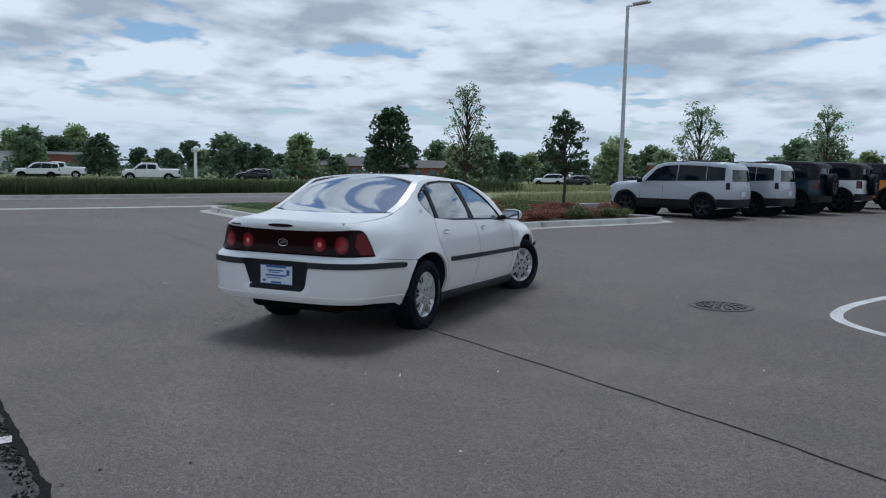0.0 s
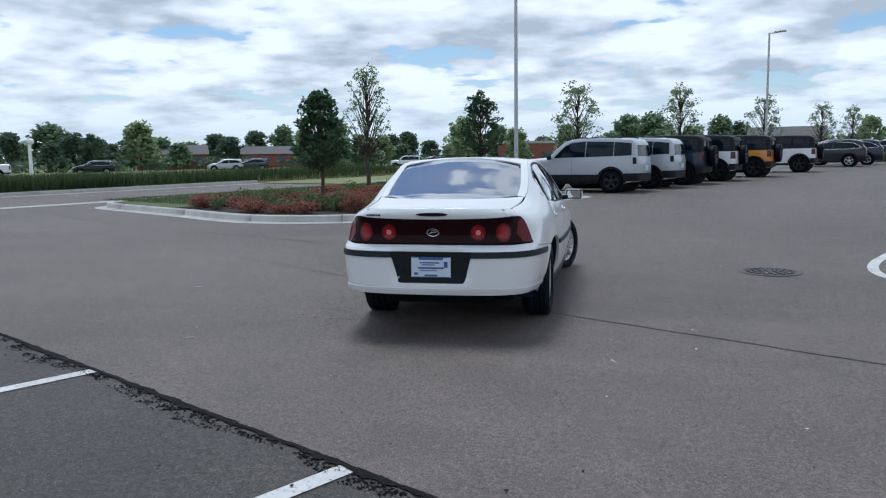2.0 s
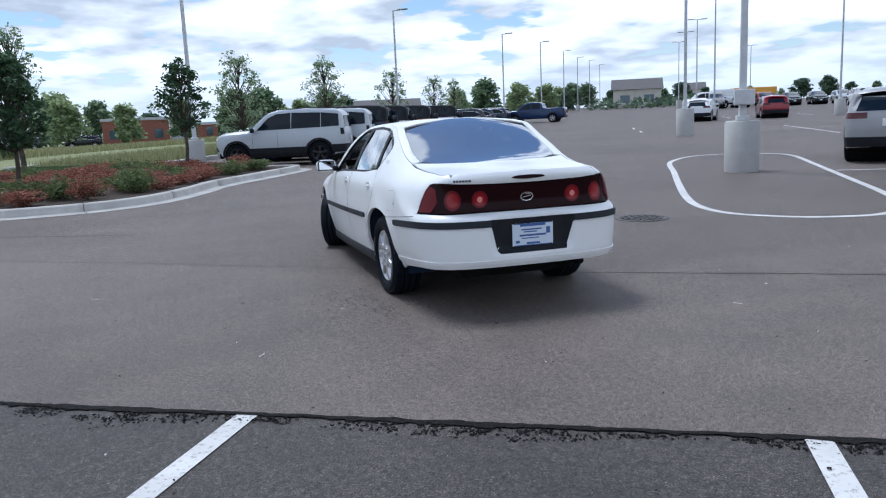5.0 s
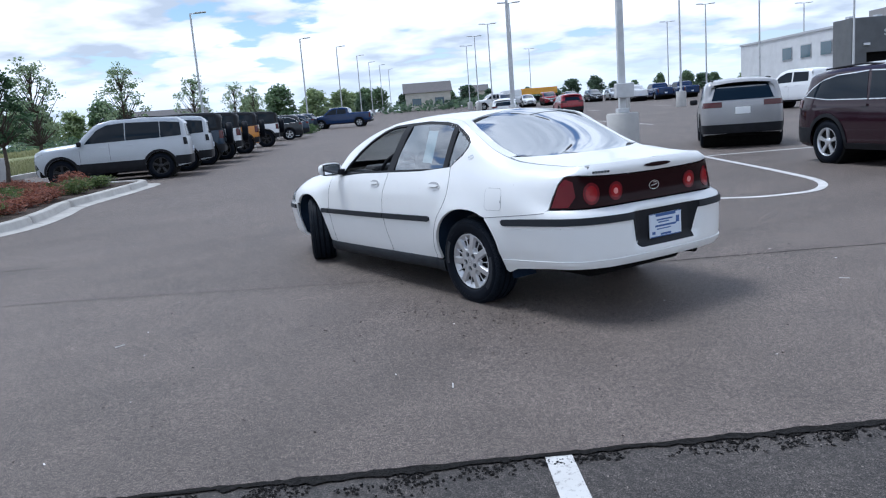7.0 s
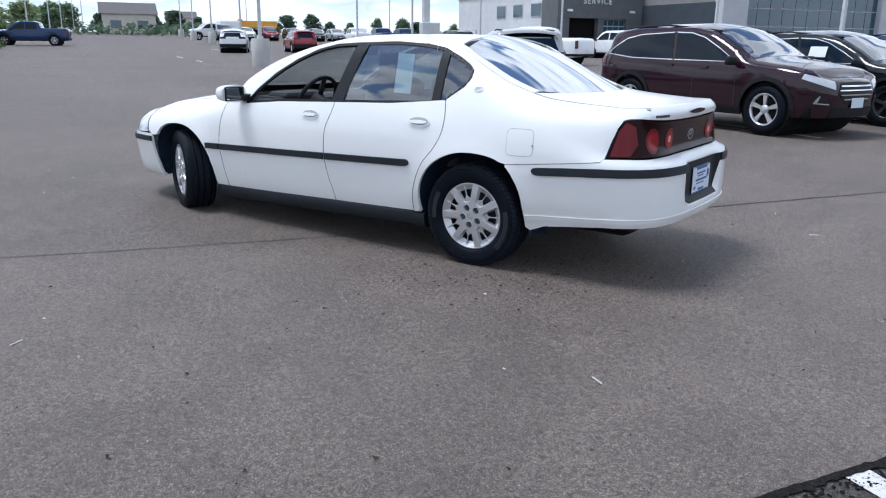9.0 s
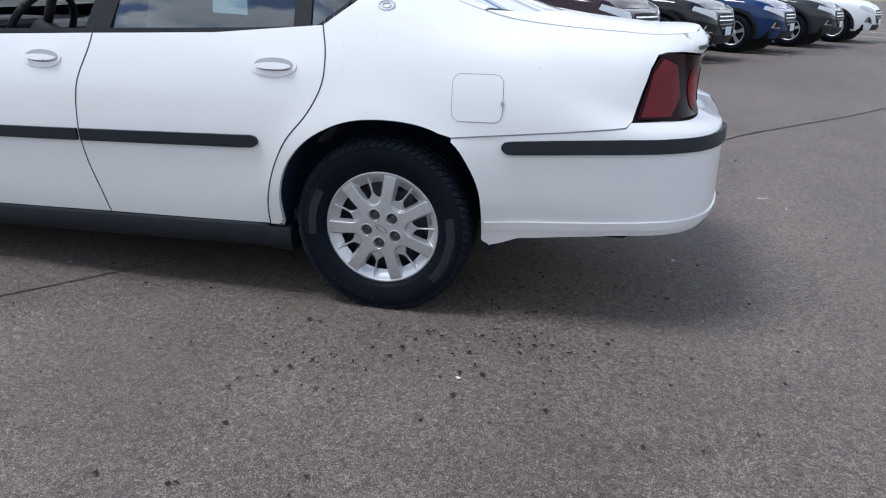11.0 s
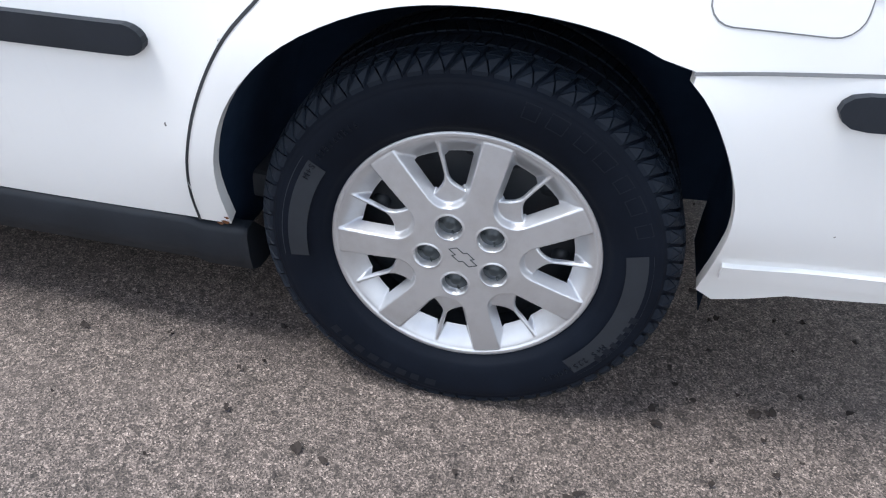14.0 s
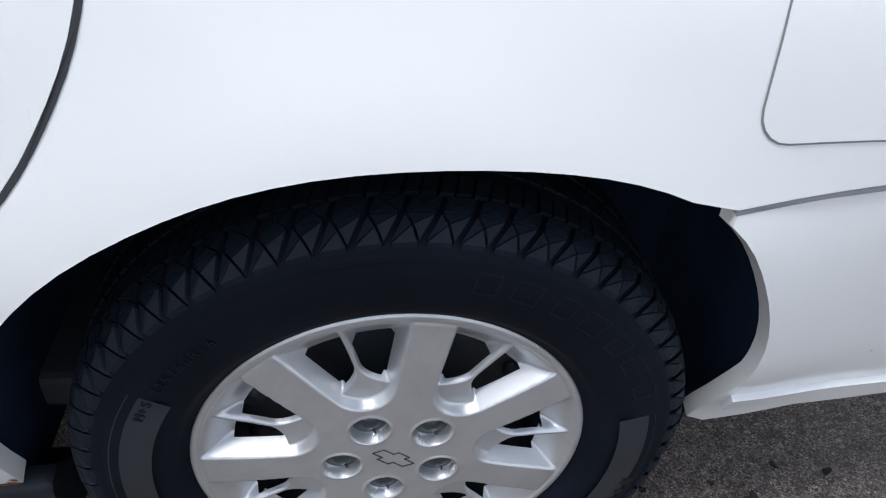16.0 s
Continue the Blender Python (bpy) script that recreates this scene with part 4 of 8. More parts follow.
def make_tree(name, h, crown_r, trunk_h, mat, seed, leaf, per, lumps, label, category="tree", sparse=1.0, group="", top=0.35, cone=False):
    """Trunk, limbs and a crown of small leaves in uneven clumps on the limbs."""
    rnd = random.Random(seed)
    root = holder(name, Matrix.Identity(4), label, category, group)
    bm = bmesh.new()
    tr = max(0.02, h * 0.013)
    limb(bm, (0, 0, -0.1), (rnd.uniform(-.03, .03) * h, rnd.uniform(-.03, .03) * h, h * 0.93), tr * 1.5, tr * 0.25, seed, 7, 0.02)
    V, F = [], []
    for i in range(lumps):
        f = (i + 0.5) / lumps
        z = trunk_h + (h - trunk_h) * (f ** 0.85) * 0.93
        prof = math.sin(math.pi * min(1, 0.22 + 0.78 * ((z - trunk_h) / (h - trunk_h)) ** 0.8)) ** 0.7
        if cone:
            x = (z - trunk_h) / (h - trunk_h)
            prof = min(1, 0.45 + 2.4 * x) * (1.02 - x) ** 0.62
        prof = max(prof, top * 0.5)
        a = i * 2.4 + rnd.uniform(-0.5, 0.5)
        rad = crown_r * prof * rnd.uniform(0.45, 1.0)
        c = Vector((math.cos(a) * rad * 0.78, math.sin(a) * rad * 0.78, z + rnd.uniform(-0.04, 0.04) * h))
        limb(bm, (0, 0, max(trunk_h * 0.9, c.z - rad * 0.8 - 0.1 * h)), c, tr * 0.5, tr * 0.08, seed + i, 3, 0.1)
        lr = crown_r * (rnd.uniform(0.11, 0.22) if cone else rnd.uniform(0.28, 0.5)) * (1.0 if sparse > 0.7 else 0.8)
        leaf_cloud(V, F, c, (lr, lr, lr * 0.72), int(per * sparse * rnd.uniform(0.7, 1.3)), leaf, rnd)
    part("trunk", bm, "bark", root, smooth=True)
    raw("crown", V, F, mat, root)
    return root


def plant(proto, x, y, z, turn, s=1.0):
    return copy_thing(proto, Matrix.Translation((x, y, z)) @ Matrix.Rotation(turn, 4, "Z") @ Matrix.Scale(s, 4))

# ---- wheels ----
import collections

def tyre_mesh(bm, R, w, rim, n=96, blocks=False):
    """Tyre profile along the axle: outer face at +w/2."""
    h = w / 2
    prof = [(-h * 0.80, rim), (-h * 0.97, rim + (R - rim) * 0.35), (-h, rim + (R - rim) * 0.6), (-h * 0.93, R - 0.022), (-h * 0.80, R - 0.006), (-h * 0.62, R)]
    tread = [(-0.60, 0), (-0.58, -0.007), (-0.50, -0.007), (-0.48, 0), (-0.16, 0), (-0.14, -0.007), (-0.06, -0.007), (-0.04, 0), (0.24, 0), (0.26, -0.007), (0.34, -0.007), (0.36, 0)]
    prof += [(h * a, R + b + 0.002 * (1 - a * a)) for a, b in tread]
    prof += [(h * 0.62, R), (h * 0.80, R - 0.006), (h * 0.90, R - 0.018), (h * 0.955, R - 0.026), (h * 0.968, R - 0.0275), (h * 0.966, R - 0.029), (h * 0.978, R - 0.0305), (h * 0.976, R - 0.032), (h * 0.988, R - 0.036), (h, rim + (R - rim) * 0.62), (h * 0.995, rim + (R - rim) * 0.45),
             (h * 0.96, rim + (R - rim) * 0.26), (h * 0.93, rim + 0.016), (h * 0.90, rim + 0.010), (h * 0.84, rim + 0.006), (h * 0.80, rim - 0.004)]
    lathe(bm, prof, n)


def tread_blocks(bm, R, w, n=66):
    """Siped blocks proud of the tread: slanted lugs that wrap over the shoulder, cut by crossing sipes, and ribs between the grooves."""
    h = w / 2
    step = 2 * math.pi / n

    def spot(a, t, up):
        k = abs(a)
        drop = .30 * max(0.0, k - .60) ** 2 * .42 + (.10 * max(0.0, k - .86) if k > .86 else 0)
        r = R - drop + (.0042 if up else -.006)
        return bm.verts.new((h * min(a, .985), r * math.cos(t), r * math.sin(t)))

    def block(cs):
        """cs: corners as (across, turns of a step)."""
        lo = [spot(a, t * step, False) for a, t in cs]
        hi = [spot(a, t * step, True) for a, t in cs]
        bm.faces.new(hi)
        for k in range(len(cs)):
            j = (k + 1) % len(cs)
            bm.faces.new((lo[k], lo[j], hi[j], hi[k]))

    for i in range(n):
        def lean(a):
            return i + .55 * (a - .62) / .36 + .35 * max(0.0, a - .80) / .18
        for a, b in ((.63, .775), (.785, .935)):  # shoulder lug, each cell cut crosswise by two sipes
            cs = [(a, lean(a) + .08), (b, lean(b) + .08), (b, lean(b) + .92), (a, lean(a) + .92)]
            c = (sum(p[0] for p in cs) / 4, sum(p[1] for p in cs) / 4)
            for p, q in zip(cs, cs[1:] + cs[:1]):
                g = ((p[0] + q[0] + c[0]) / 3, (p[1] + q[1] + c[1]) / 3)
                block([(g[0] + (v[0] - g[0]) * .84, g[1] + (v[1] - g[1]) * .84) for v in (p, q, c)])
        for a0, a1, sk in ((.37, .60, .25), (-.03, .23, -.3), (-.46, -.17, .3), (-.93, -.63, .1)):
            for f0, f1 in ((.04, .45), (.52, .92)):
                block([(a0, i + f0), (a1, i + f0 + sk), (a1, i + f1 + sk), (a0, i + f1)])


def spoke_bar(bm, ang, r0, r1, w0, w1, x0, x1, th, flare=None, n=7, bend=3):
    """A curved spoke from hub to rim with rounded shoulders; x along the axle."""
    rows = []
    for i in range(n):
        f = i / (n - 1)
        r = r0 + (r1 - r0) * f
        w = w0 + (w1 - w0) * f
        if flare:
            w += flare * (1 - f) ** bend
        x = x0 + (x1 - x0) * f + 0.002 * math.sin(math.pi * f)
        row = []
        for s, k in ((-0.60, -th), (-0.5, -0.003), (-0.455, 0), (0.455, 0), (0.5, -0.003), (0.60, -th)):
            y, z = r, s * w
            row.append(bm.verts.new((x + k, y * math.cos(ang) - z * math.sin(ang), y * math.sin(ang) + z * math.cos(ang))))
        rows.append(row)
    for p, q in zip(rows, rows[1:]):
        for k in range(5):
            f = bm.faces.new((p[k], p[k + 1], q[k + 1], q[k]))
            f.smooth = k in (1, 3)
    bm.faces.new(rows[-1])
    bm.faces.new(rows[0][::-1])


MESH = {}
BADGE = radians(-29)
NUTS = .2824                                                # turn of the nut wells from a spoke


def cover_mesh():
    """The moulded wheel cover: hub with nut wells, seven wide flat spokes, U-shaped pockets with a thin rib in each, openings and a dished outer ring."""
    def ease(x):
        x = min(1.0, max(0.0, x))
        return x * x * (3 - 2 * x)

    n = 7 * 96
    rs = [0.0001, 0.012, 0.022] + list(np.linspace(0.030, 0.196, 112)) + [0.1968, 0.198, 0.200, 0.2025, 0.205, 0.207, 0.2083, 0.209, 0.2093]
    sec = 2 * math.pi / 7
    ca, sa = math.cos(sec / 2), math.sin(sec / 2)
    q0 = 0.1170                                             # middle of the pocket's round inner end
    wells = [(.0545 * math.cos(NUTS + k * 2 * math.pi / 5), .0545 * math.sin(NUTS + k * 2 * math.pi / 5)) for k in range(5)]

    def point(r, th):
        ph = (th + sec / 2) % sec - sec / 2
        s_ = r * math.sin(abs(ph))
        de = sec / 2 - abs(ph)
        q, l = r * math.cos(de), r * math.sin(de)
        hw = 0.0176 + 0.0030 * max(0.0, r - .10) / .09
        if ca * (q - q0) + sa * l < 0:
            d = q0 * sa - 0.0181 - math.hypot(q - q0, l)
        else:
            d = s_ - hw
        top = 0.0350 - 0.0065 * (r / .19) ** 3
        if r < .085:
            y, z = r * math.cos(th), r * math.sin(th)
            w = min(math.hypot(y - a, z - b) for a, b in wells)
            return top + .0012 * ease((.0245 - w) / .003) - .0150 * ease((.0208 - w) / .0030), 1.0
        lip = 0.0278 + 0.0010 * ease((r - .1955) / .0014)
        if r > .203:
            lip -= 0.9 * (r - .203) + 600 * (r - .203) ** 2
        if r > .1955:
            return lip, 1.0
        t = max(0.0, (r - .160) / .0355)
        dish = .0030 + .0235 * (.35 * t + .65 * ease(t))
        shelf = 0.0205 * ease((.1265 - q) / .030)
        base = max(dish, shelf) if r > .15 else shelf
        web = 26.0 * max(0.0, .1340 - q) ** 2
        rib = 0.0225 + .05 * max(0.0, r - .15) - max(0.0, l - .0016 - web) * 3.2
        wall = top - .0006 * ease(d / .0012) - 2.3 * max(0.0, d - .0006)
        if r > .191:                                        # spoke ends run into the ring
            wall += (lip - .0006 - top) * ease((r - .191) / .004)
        h = max(wall, base, rib) if d > 0 else wall
        open_ = min(d - .0092, l - .0036 - web, .1625 - r, q - .1085 - .10 * l)
        return h, -open_

    verts, place = [], []
    for r in rs:
        for i in range(n):
            th = 2 * math.pi * i / n
            h, o = point(r, th)
            verts.append((h, r * math.cos(th), r * math.sin(th)))
            place.append((r, th, o))
    faces = []
    for j in range(len(rs) - 1):
        for i in range(n):
            q = (j * n + i, j * n + (i + 1) % n, (j + 1) * n + (i + 1) % n, (j + 1) * n + i)
            if point((rs[j] + rs[j + 1]) / 2, 2 * math.pi * (i + .5) / n)[1] > 0:
                faces.append(q)
    used = collections.Counter(k for f in faces for k in f)
    for k, c in used.items():                                # draw the openings' edges smooth
        r, th, o = place[k]
        if c < 4 and .09 < r < .185:
            for _ in range(4):
                gr = (point(r + 1e-4, th)[1] - point(r - 1e-4, th)[1]) / 2e-4
                gt = (point(r, th + 1e-3)[1] - point(r, th - 1e-3)[1]) / 2e-3 / r
                g2 = max(gr * gr + gt * gt, .3)
                r, th = r - o * gr / g2, th - o * gt / g2 / r
                o = point(r, th)[1]
            verts[k] = (point(r, th)[0], r * math.cos(th), r * math.sin(th))
    # skirt behind the rim
    base = (len(rs) - 1) * n
    off = len(verts)
    for i in range(n):
        th = 2 * math.pi * i / n
        verts.append((-.006, .208 * math.cos(th), .208 * math.sin(th)))
    faces += [(base + i, base + (i + 1) % n, off + (i + 1) % n, off + i) for i in range(n)]
    me = bpy.data.meshes.new("wheel_cover")
    me.from_pydata(verts, [], faces)
    me.polygons.foreach_set("use_smooth", [True] * len(me.polygons))
    me.materials.append(M["hubcap"])
    me.update()
    return me


def glyph(ch):
    """One raised character, cached as a mesh."""
    if ch not in MESH:
        fc = bpy.data.curves.new("glyph", "FONT")
        fc.body, fc.size, fc.extrude, fc.align_x = ch, .0135, .0006, "CENTER"
        tob = bpy.data.objects.new("glyph_tmp", fc)
        scene.collection.objects.link(tob)
        MESH[ch] = bpy.data.meshes.new_from_object(tob.evaluated_get(bpy.context.evaluated_depsgraph_get()))
        bpy.data.objects.remove(tob)
    return MESH[ch]


def hubcap_wheel(parent, m, R=0.314, w=0.238, spin=0.0):
    """Steel wheel with a silver seven-spoke cover. Its axle is x, the outer face at +x."""
    wheel = new("wheel")
    wheel.parent = parent
    wheel.matrix_local = m @ Matrix.Rotation(spin, 4, "X")
    tagged(wheel, "black tyre with a silver seven spoke hubcap")
    rim = 0.205
    bm = bmesh.new()
    tyre_mesh(bm, R, w, rim, 120)
    tyre = part("tyre", bm, "rubber", wheel)
    bm = bmesh.new()
    tread_blocks(bm, R, w)
    tagged(part("tread", bm, M["tread_rubber"], tyre), kind="stuff")
    # raised, unreadable sidewall marks and the shiny worn patches
    bm = bmesh.new()
    xo = w / 2 + 0.0006
    rnd = random.Random(3)

    def arc_plate(r0, r1, t0, t1, k=6, x=xo):
        vs = []
        for i in range(k + 1):
            t = t0 + (t1 - t0) * i / k
            vs.append([bm.verts.new((x - 0.10 * max(0, r - 0.268) ** 1.0 - (0.012 if r < 0.235 else 0), r * math.cos(t), r * math.sin(t))) for r in (r0, r1)])
        for p, q in zip(vs, vs[1:]):
            bm.faces.new((p[0], p[1], q[1], q[0]))

    for base, cnt, r0, r1, st in ((-.14, 7, .254, .277, .150), (3.35, 8, .256, .270, .10), (4.35, 12, .226, .233, .045), (5.2, 6, .262, .272, .07)):
        for i in range(cnt):
            t = base + i * st
            k = st * (.55 + .12 * (i % 2))
            if r1 - r0 > .02:                               # large marks stand as raised outlines
                e, d = .0016, .006
                for q0, q1, s0, s1 in ((r0, r0 + e, t, t + k), (r1 - e, r1, t, t + k), (r0, r1, t, t + d), (r0, r1, t + k - d, t + k)):
                    arc_plate(q0, q1, s0, s1, 3)
            else:
                arc_plate(r0, r1, t, t + k, 3)
    tagged(part("sidewall_relief", bm, M["mark_rubber"], tyre), kind="stuff")
    # the second patch is cut short where the arch's shade would hide it
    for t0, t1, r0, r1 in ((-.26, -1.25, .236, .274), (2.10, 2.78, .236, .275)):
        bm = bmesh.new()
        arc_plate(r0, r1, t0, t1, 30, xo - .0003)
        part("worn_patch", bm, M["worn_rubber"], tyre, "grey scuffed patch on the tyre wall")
    for start in (radians(126), radians(-56)):
        bm = bmesh.new()
        for k, ch in enumerate("M+S 225/60R16"):
            if ch == " ":
                continue
            th = start - k * .0385
            g_ = glyph(ch)
            m_ = Matrix(((0, 0, 1, xo - .0002), (math.sin(th), math.cos(th), 0, .252 * math.cos(th)), (-math.cos(th), math.sin(th), 0, .252 * math.sin(th)), (0, 0, 0, 1)))
            base_ = len(bm.verts)
            bm.from_mesh(g_)
            bm.verts.ensure_lookup_table()
            bmesh.ops.transform(bm, matrix=m_, verts=bm.verts[base_:])
        tagged(part("size_lettering", bm, M["mark_rubber"], tyre, "raised size lettering on the tyre wall"), kind="stuff")
    # steel rim behind the cover
    bm = bmesh.new()
    lathe(bm, [(0.075, rim), (0.060, rim - 0.012), (-0.05, rim - 0.02), (-0.07, rim)], 48)
    lathe(bm, [(0.010, 0.192), (0.030, 0.15), (0.022, 0.11), (0.045, 0.07), (0.045, 0.0001)], 40)
    for i in range(14):
        t = 2 * math.pi * (i + 0.5) / 14
        cyl(bm, (0.012, 0.146 * math.cos(t), 0.146 * math.sin(t)), (0.034, 0.146 * math.cos(t), 0.146 * math.sin(t)), 0.018, 0.014, 10)
    part("steel_rim", bm, "steel_black", wheel, smooth=True)
    # cover
    cap = new("hubcap")
    cap.parent = wheel
    cap.matrix_local = Matrix.Translation((0.070, 0, 0))
    if "cover" not in MESH:
        MESH["cover"] = cover_mesh()
    cover = new("cover", MESH["cover"])
    cover.parent = cap
    tagged(cover, "moulded silver cover with seven wide and seven thin spokes")
    bm = bmesh.new()                       # valve stem in one of the openings
    cyl(bm, (-.012, .085, .105), (.016, .080, .100), .006, .005, 10)
    part("valve_stem", bm, "black_plastic", cap, "black valve stem")
    for i in range(5):
        t = 2 * math.pi * i / 5 + NUTS
        y, z = 0.0545 * math.cos(t), 0.0545 * math.sin(t)
        bm = bmesh.new()
        lathe(bm, [(0.0215, 0.0190), (0.0235, 0.0165), (0.0245, 0.0105), (0.0270, 0.0085), (0.0285, 0.005), (0.0288, 0.0001)], 24)
        for k in (.9, 3.0):                                 # moulded grip marks
            box(bm, (0, 0, 0), (.004, .0016, .006), 0, Matrix.Rotation(k, 4, "X") @ Matrix.Translation((.0245, 0, .0140)))
        bmesh.ops.translate(bm, vec=(0, y, z), verts=bm.verts)
        part("lug_nut", bm, M["nut_grey"], cap, "dull grey lug nut cover in its well")
    bm = bmesh.new()                       # small plain badge: a thin outlined slanted cross
    sh_ = .0035
    cross = [(-.021, -.0055), (-.0075, -.0055), (-.0075, -.0105), (.0075, -.0105), (.0075, -.0055), (.021, -.0055), (.021, .0055), (.0075, .0055), (.0075, .0105), (-.0075, .0105), (-.0075, .0055), (-.021, .0055)]
    cross = [(a + b * .55, b) for a, b in cross]
    for a, b in zip(cross, cross[1:] + cross[:1]):
        m_ = ((a[0] + b[0]) / 2, (a[1] + b[1]) / 2)
        tn = math.atan2(b[1] - a[1], b[0] - a[0])
        box(bm, (0, 0, 0), (.0012, math.hypot(b[0] - a[0], b[1] - a[1]) + .0010, .0011), 0, Matrix.Rotation(radians(-98) - BADGE, 4, "X") @ Matrix.Translation((.0352, m_[0], m_[1])) @ Matrix.Rotation(tn, 4, "X"))
    part("badge", bm, M["nut_grey"], cap)
    return wheel


M["nut_grey"] = Mat("nut_grey", (0.036, 0.044, 0.048), 0.30, 0.1).m


# ---- the white sedan ----
def even(bm, k, order=4):
    """Lay a pane's points on one smooth low-order surface, along axis k."""
    i, j = [q for q in range(3) if q != k]
    p = np.array([v.co for v in bm.verts])
    a, b = p[:, i] - p[:, i].mean(), p[:, j] - p[:, j].mean()
    A = np.stack([a ** m * b ** n for m in range(4) for n in range(4) if m + n < order], 1)
    fit_, *_ = np.linalg.lstsq(A, p[:, k], rcond=None)
    for v, z in zip(bm.verts, A @ fit_):
        v.co[k] = z
    for f in bm.faces:
        f.smooth = True


OUT = [(0, -1.140), (.30, -1.130), (.52, -1.095), (.66, -1.025), (.742, -.92), (.785, -.78), (.806, -.6), (.820, -.4), (.850, 0), (.868, .45), (.884, 1.2), (.880, 2.0), (.862, 2.6), (.84, 3.0),
       (.80, 3.3), (.715, 3.55), (.5, 3.73), (.25, 3.80), (0, 3.82)]
LOW = [.11, .055, .020, 0]
ST = [
    (("x", 0.0), [.33, .395, .440, .460, .665, .700, .720, .80, .90, .950, .995], [.03, .004, 0, .040, .040, .018, .110, .128, .115, .085, .120]),
    (("x", .25), [.33, .395, .440, .460, .665, .700, .720, .80, .90, .950, .995], [.03, .004, 0, .040, .040, .018, .108, .125, .112, .085, .120]),
    (("x", .33), [.33, .395, .420, .55, .665, .700, .720, .80, .90, .948, .993], [.03, .004, 0, 0, .002, .018, .100, .118, .108, .084, .118]),
    (("x", .52), [.33, .39, .42, .55, .665, .700, .720, .80, .90, .945, .990], [.03, .008, .002, 0, .002, .018, .080, .100, .100, .085, .125]),
    (("y", -.94), [.32, .38, .44, .60, .675, .700, .725, .80, .89, .940, .985], [.05, .020, .010, 0, .004, .016, .050, .068, .085, .105, .170]),
    (("y", -.80), [.31, .375, .44, .62, .69, .71, .74, .82, .90, .955, .99], [.07, .040, .020, 0, .004, .014, .035, .050, .072, .120, .20]),
    (("y", -.45), [.27, .36, .44, .62, .70, .78, .86, .92, .965, .995, 1.015], [.08, .050, .025, 0, .002, .010, .028, .055, .095, .140, .200]),
    (("y", -.2), [.25, .35, .44, .62, .70, .78, .86, .92, .98, 1.04, 1.085], [.10, .055, .026, 0, .002, .010, .028, .050, .085, .135, .205]),
    (("y", .1), [.25, .31, .42, .62, .70, .80, .90, .98, 1.08, 1.17, 1.225], [.10, .06, .025, 0, .002, .014, .040, .072, .122, .182, .245]),
    (("y", .3), [.23, .29, .42, .62, .72, .83, .93, 1.0, 1.12, 1.25, 1.318], [.10, .055, .022, 0, .004, .020, .055, .088, .148, .222, .280]),
    (("y", .7), [.20, .27, .42, .61, .74, .85, .945, 1.0, 1.14, 1.28, 1.350], LOW + [.006, .024, .055, .080, .145, .228, .305]),
    (("y", 1.2), [.20, .265, .42, .60, .74, .85, .935, 1.0, 1.13, 1.27, 1.332], LOW + [.006, .026, .055, .084, .150, .230, .300]),
    (("y", 1.45), [.20, .26, .41, .59, .73, .84, .925, .98, 1.1, 1.22, 1.286], LOW + [.006, .026, .055, .080, .140, .208, .265]),
    (("y", 1.75), [.20, .255, .40, .59, .72, .84, .915, .96, 1.04, 1.13, 1.195], LOW + [.006, .026, .055, .076, .116, .165, .212]),
    (("y", 2.05), [.20, .25, .40, .58, .71, .82, .890, .92, .96, 1.0, 1.045], LOW + [.006, .024, .050, .062, .088, .120, .158]),
    (("y", 2.25), [.20, .245, .40, .58, .69, .77, .83, .87, .90, .92, .935], LOW + [.006, .016, .035, .060, .090, .13, .20]),
    (("y", 2.6), [.20, .245, .40, .57, .67, .735, .785, .825, .852, .868, .88], LOW + [.006, .018, .045, .085, .13, .19, .26]),
    (("y", 3.0), [.20, .245, .40, .55, .65, .71, .755, .79, .818, .838, .848], LOW + [.008, .022, .050, .090, .135, .19, .26]),
    (("y", 3.3), [.20, .245, .40, .53, .61, .66, .70, .735, .762, .78, .79], LOW + [.012, .03, .06, .10, .14, .19, .25]),
    (("xf", .5), [.19, .245, .38, .50, .55, .59, .625, .66, .685, .70, .715], [.08, .03, .005, 0, .01, .02, .03, .045, .07, .10, .14]),
    (("xf", 0), [.19, .245, .38, .50, .55, .59, .625, .66, .685, .70, .715], [.08, .03, .005, 0, .01, .02, .03, .045, .07, .10, .14]),
]
CROWN = [(-1.06, 0.0), (-.85, .012), (-.5, .030), (-.1, .075), (.3, .050), (.7, .030), (1.2, .045), (1.6, .085), (2.0, .085), (2.25, .035), (2.7, .035), (3.3, .03), (3.63, 0.0)]
car_shell = Shell(OUT, ST, CROWN, flares=((.012, .30, .385, .075, .014), (2.745, .29, .40, .075, .012)))
AY = car_shell.a_y
AX = car_shell.a_x
FACE = car_shell.face()
TOP = car_shell.top()
FINE = 0.03
sedan = holder("white_sedan", Matrix.Identity(4), "old white four door sedan with black trim and silver hubcaps", "car")

ARC = [(-.357, -.045), (-.360, .06), (-.352, .17), (-.312, .265), (-.257, .336), (-.172, .378), (-.062, .395), (.058, .390), (.158, .360), (.253, .300), (.323, .21), (.356, .10), (.360, -.015)]
R_ARCH = [(y + .012, z + .30) for y, z in catmull(ARC, 4)]
F_ARCH = [(y * 1.07 + 2.745, z + .29) for y, z in [(-a, b) for a, b in catmull(ARC, 4)][::-1]]
F_ARCH[0], F_ARCH[-1] = (F_ARCH[0][0], .235), (F_ARCH[-1][0], .222)


def Y(pts):
    return [(AY(y), z) for y, z in pts]


def smooth_line(pts, per=5):
    return [tuple(p) for p in catmull(pts, per)]


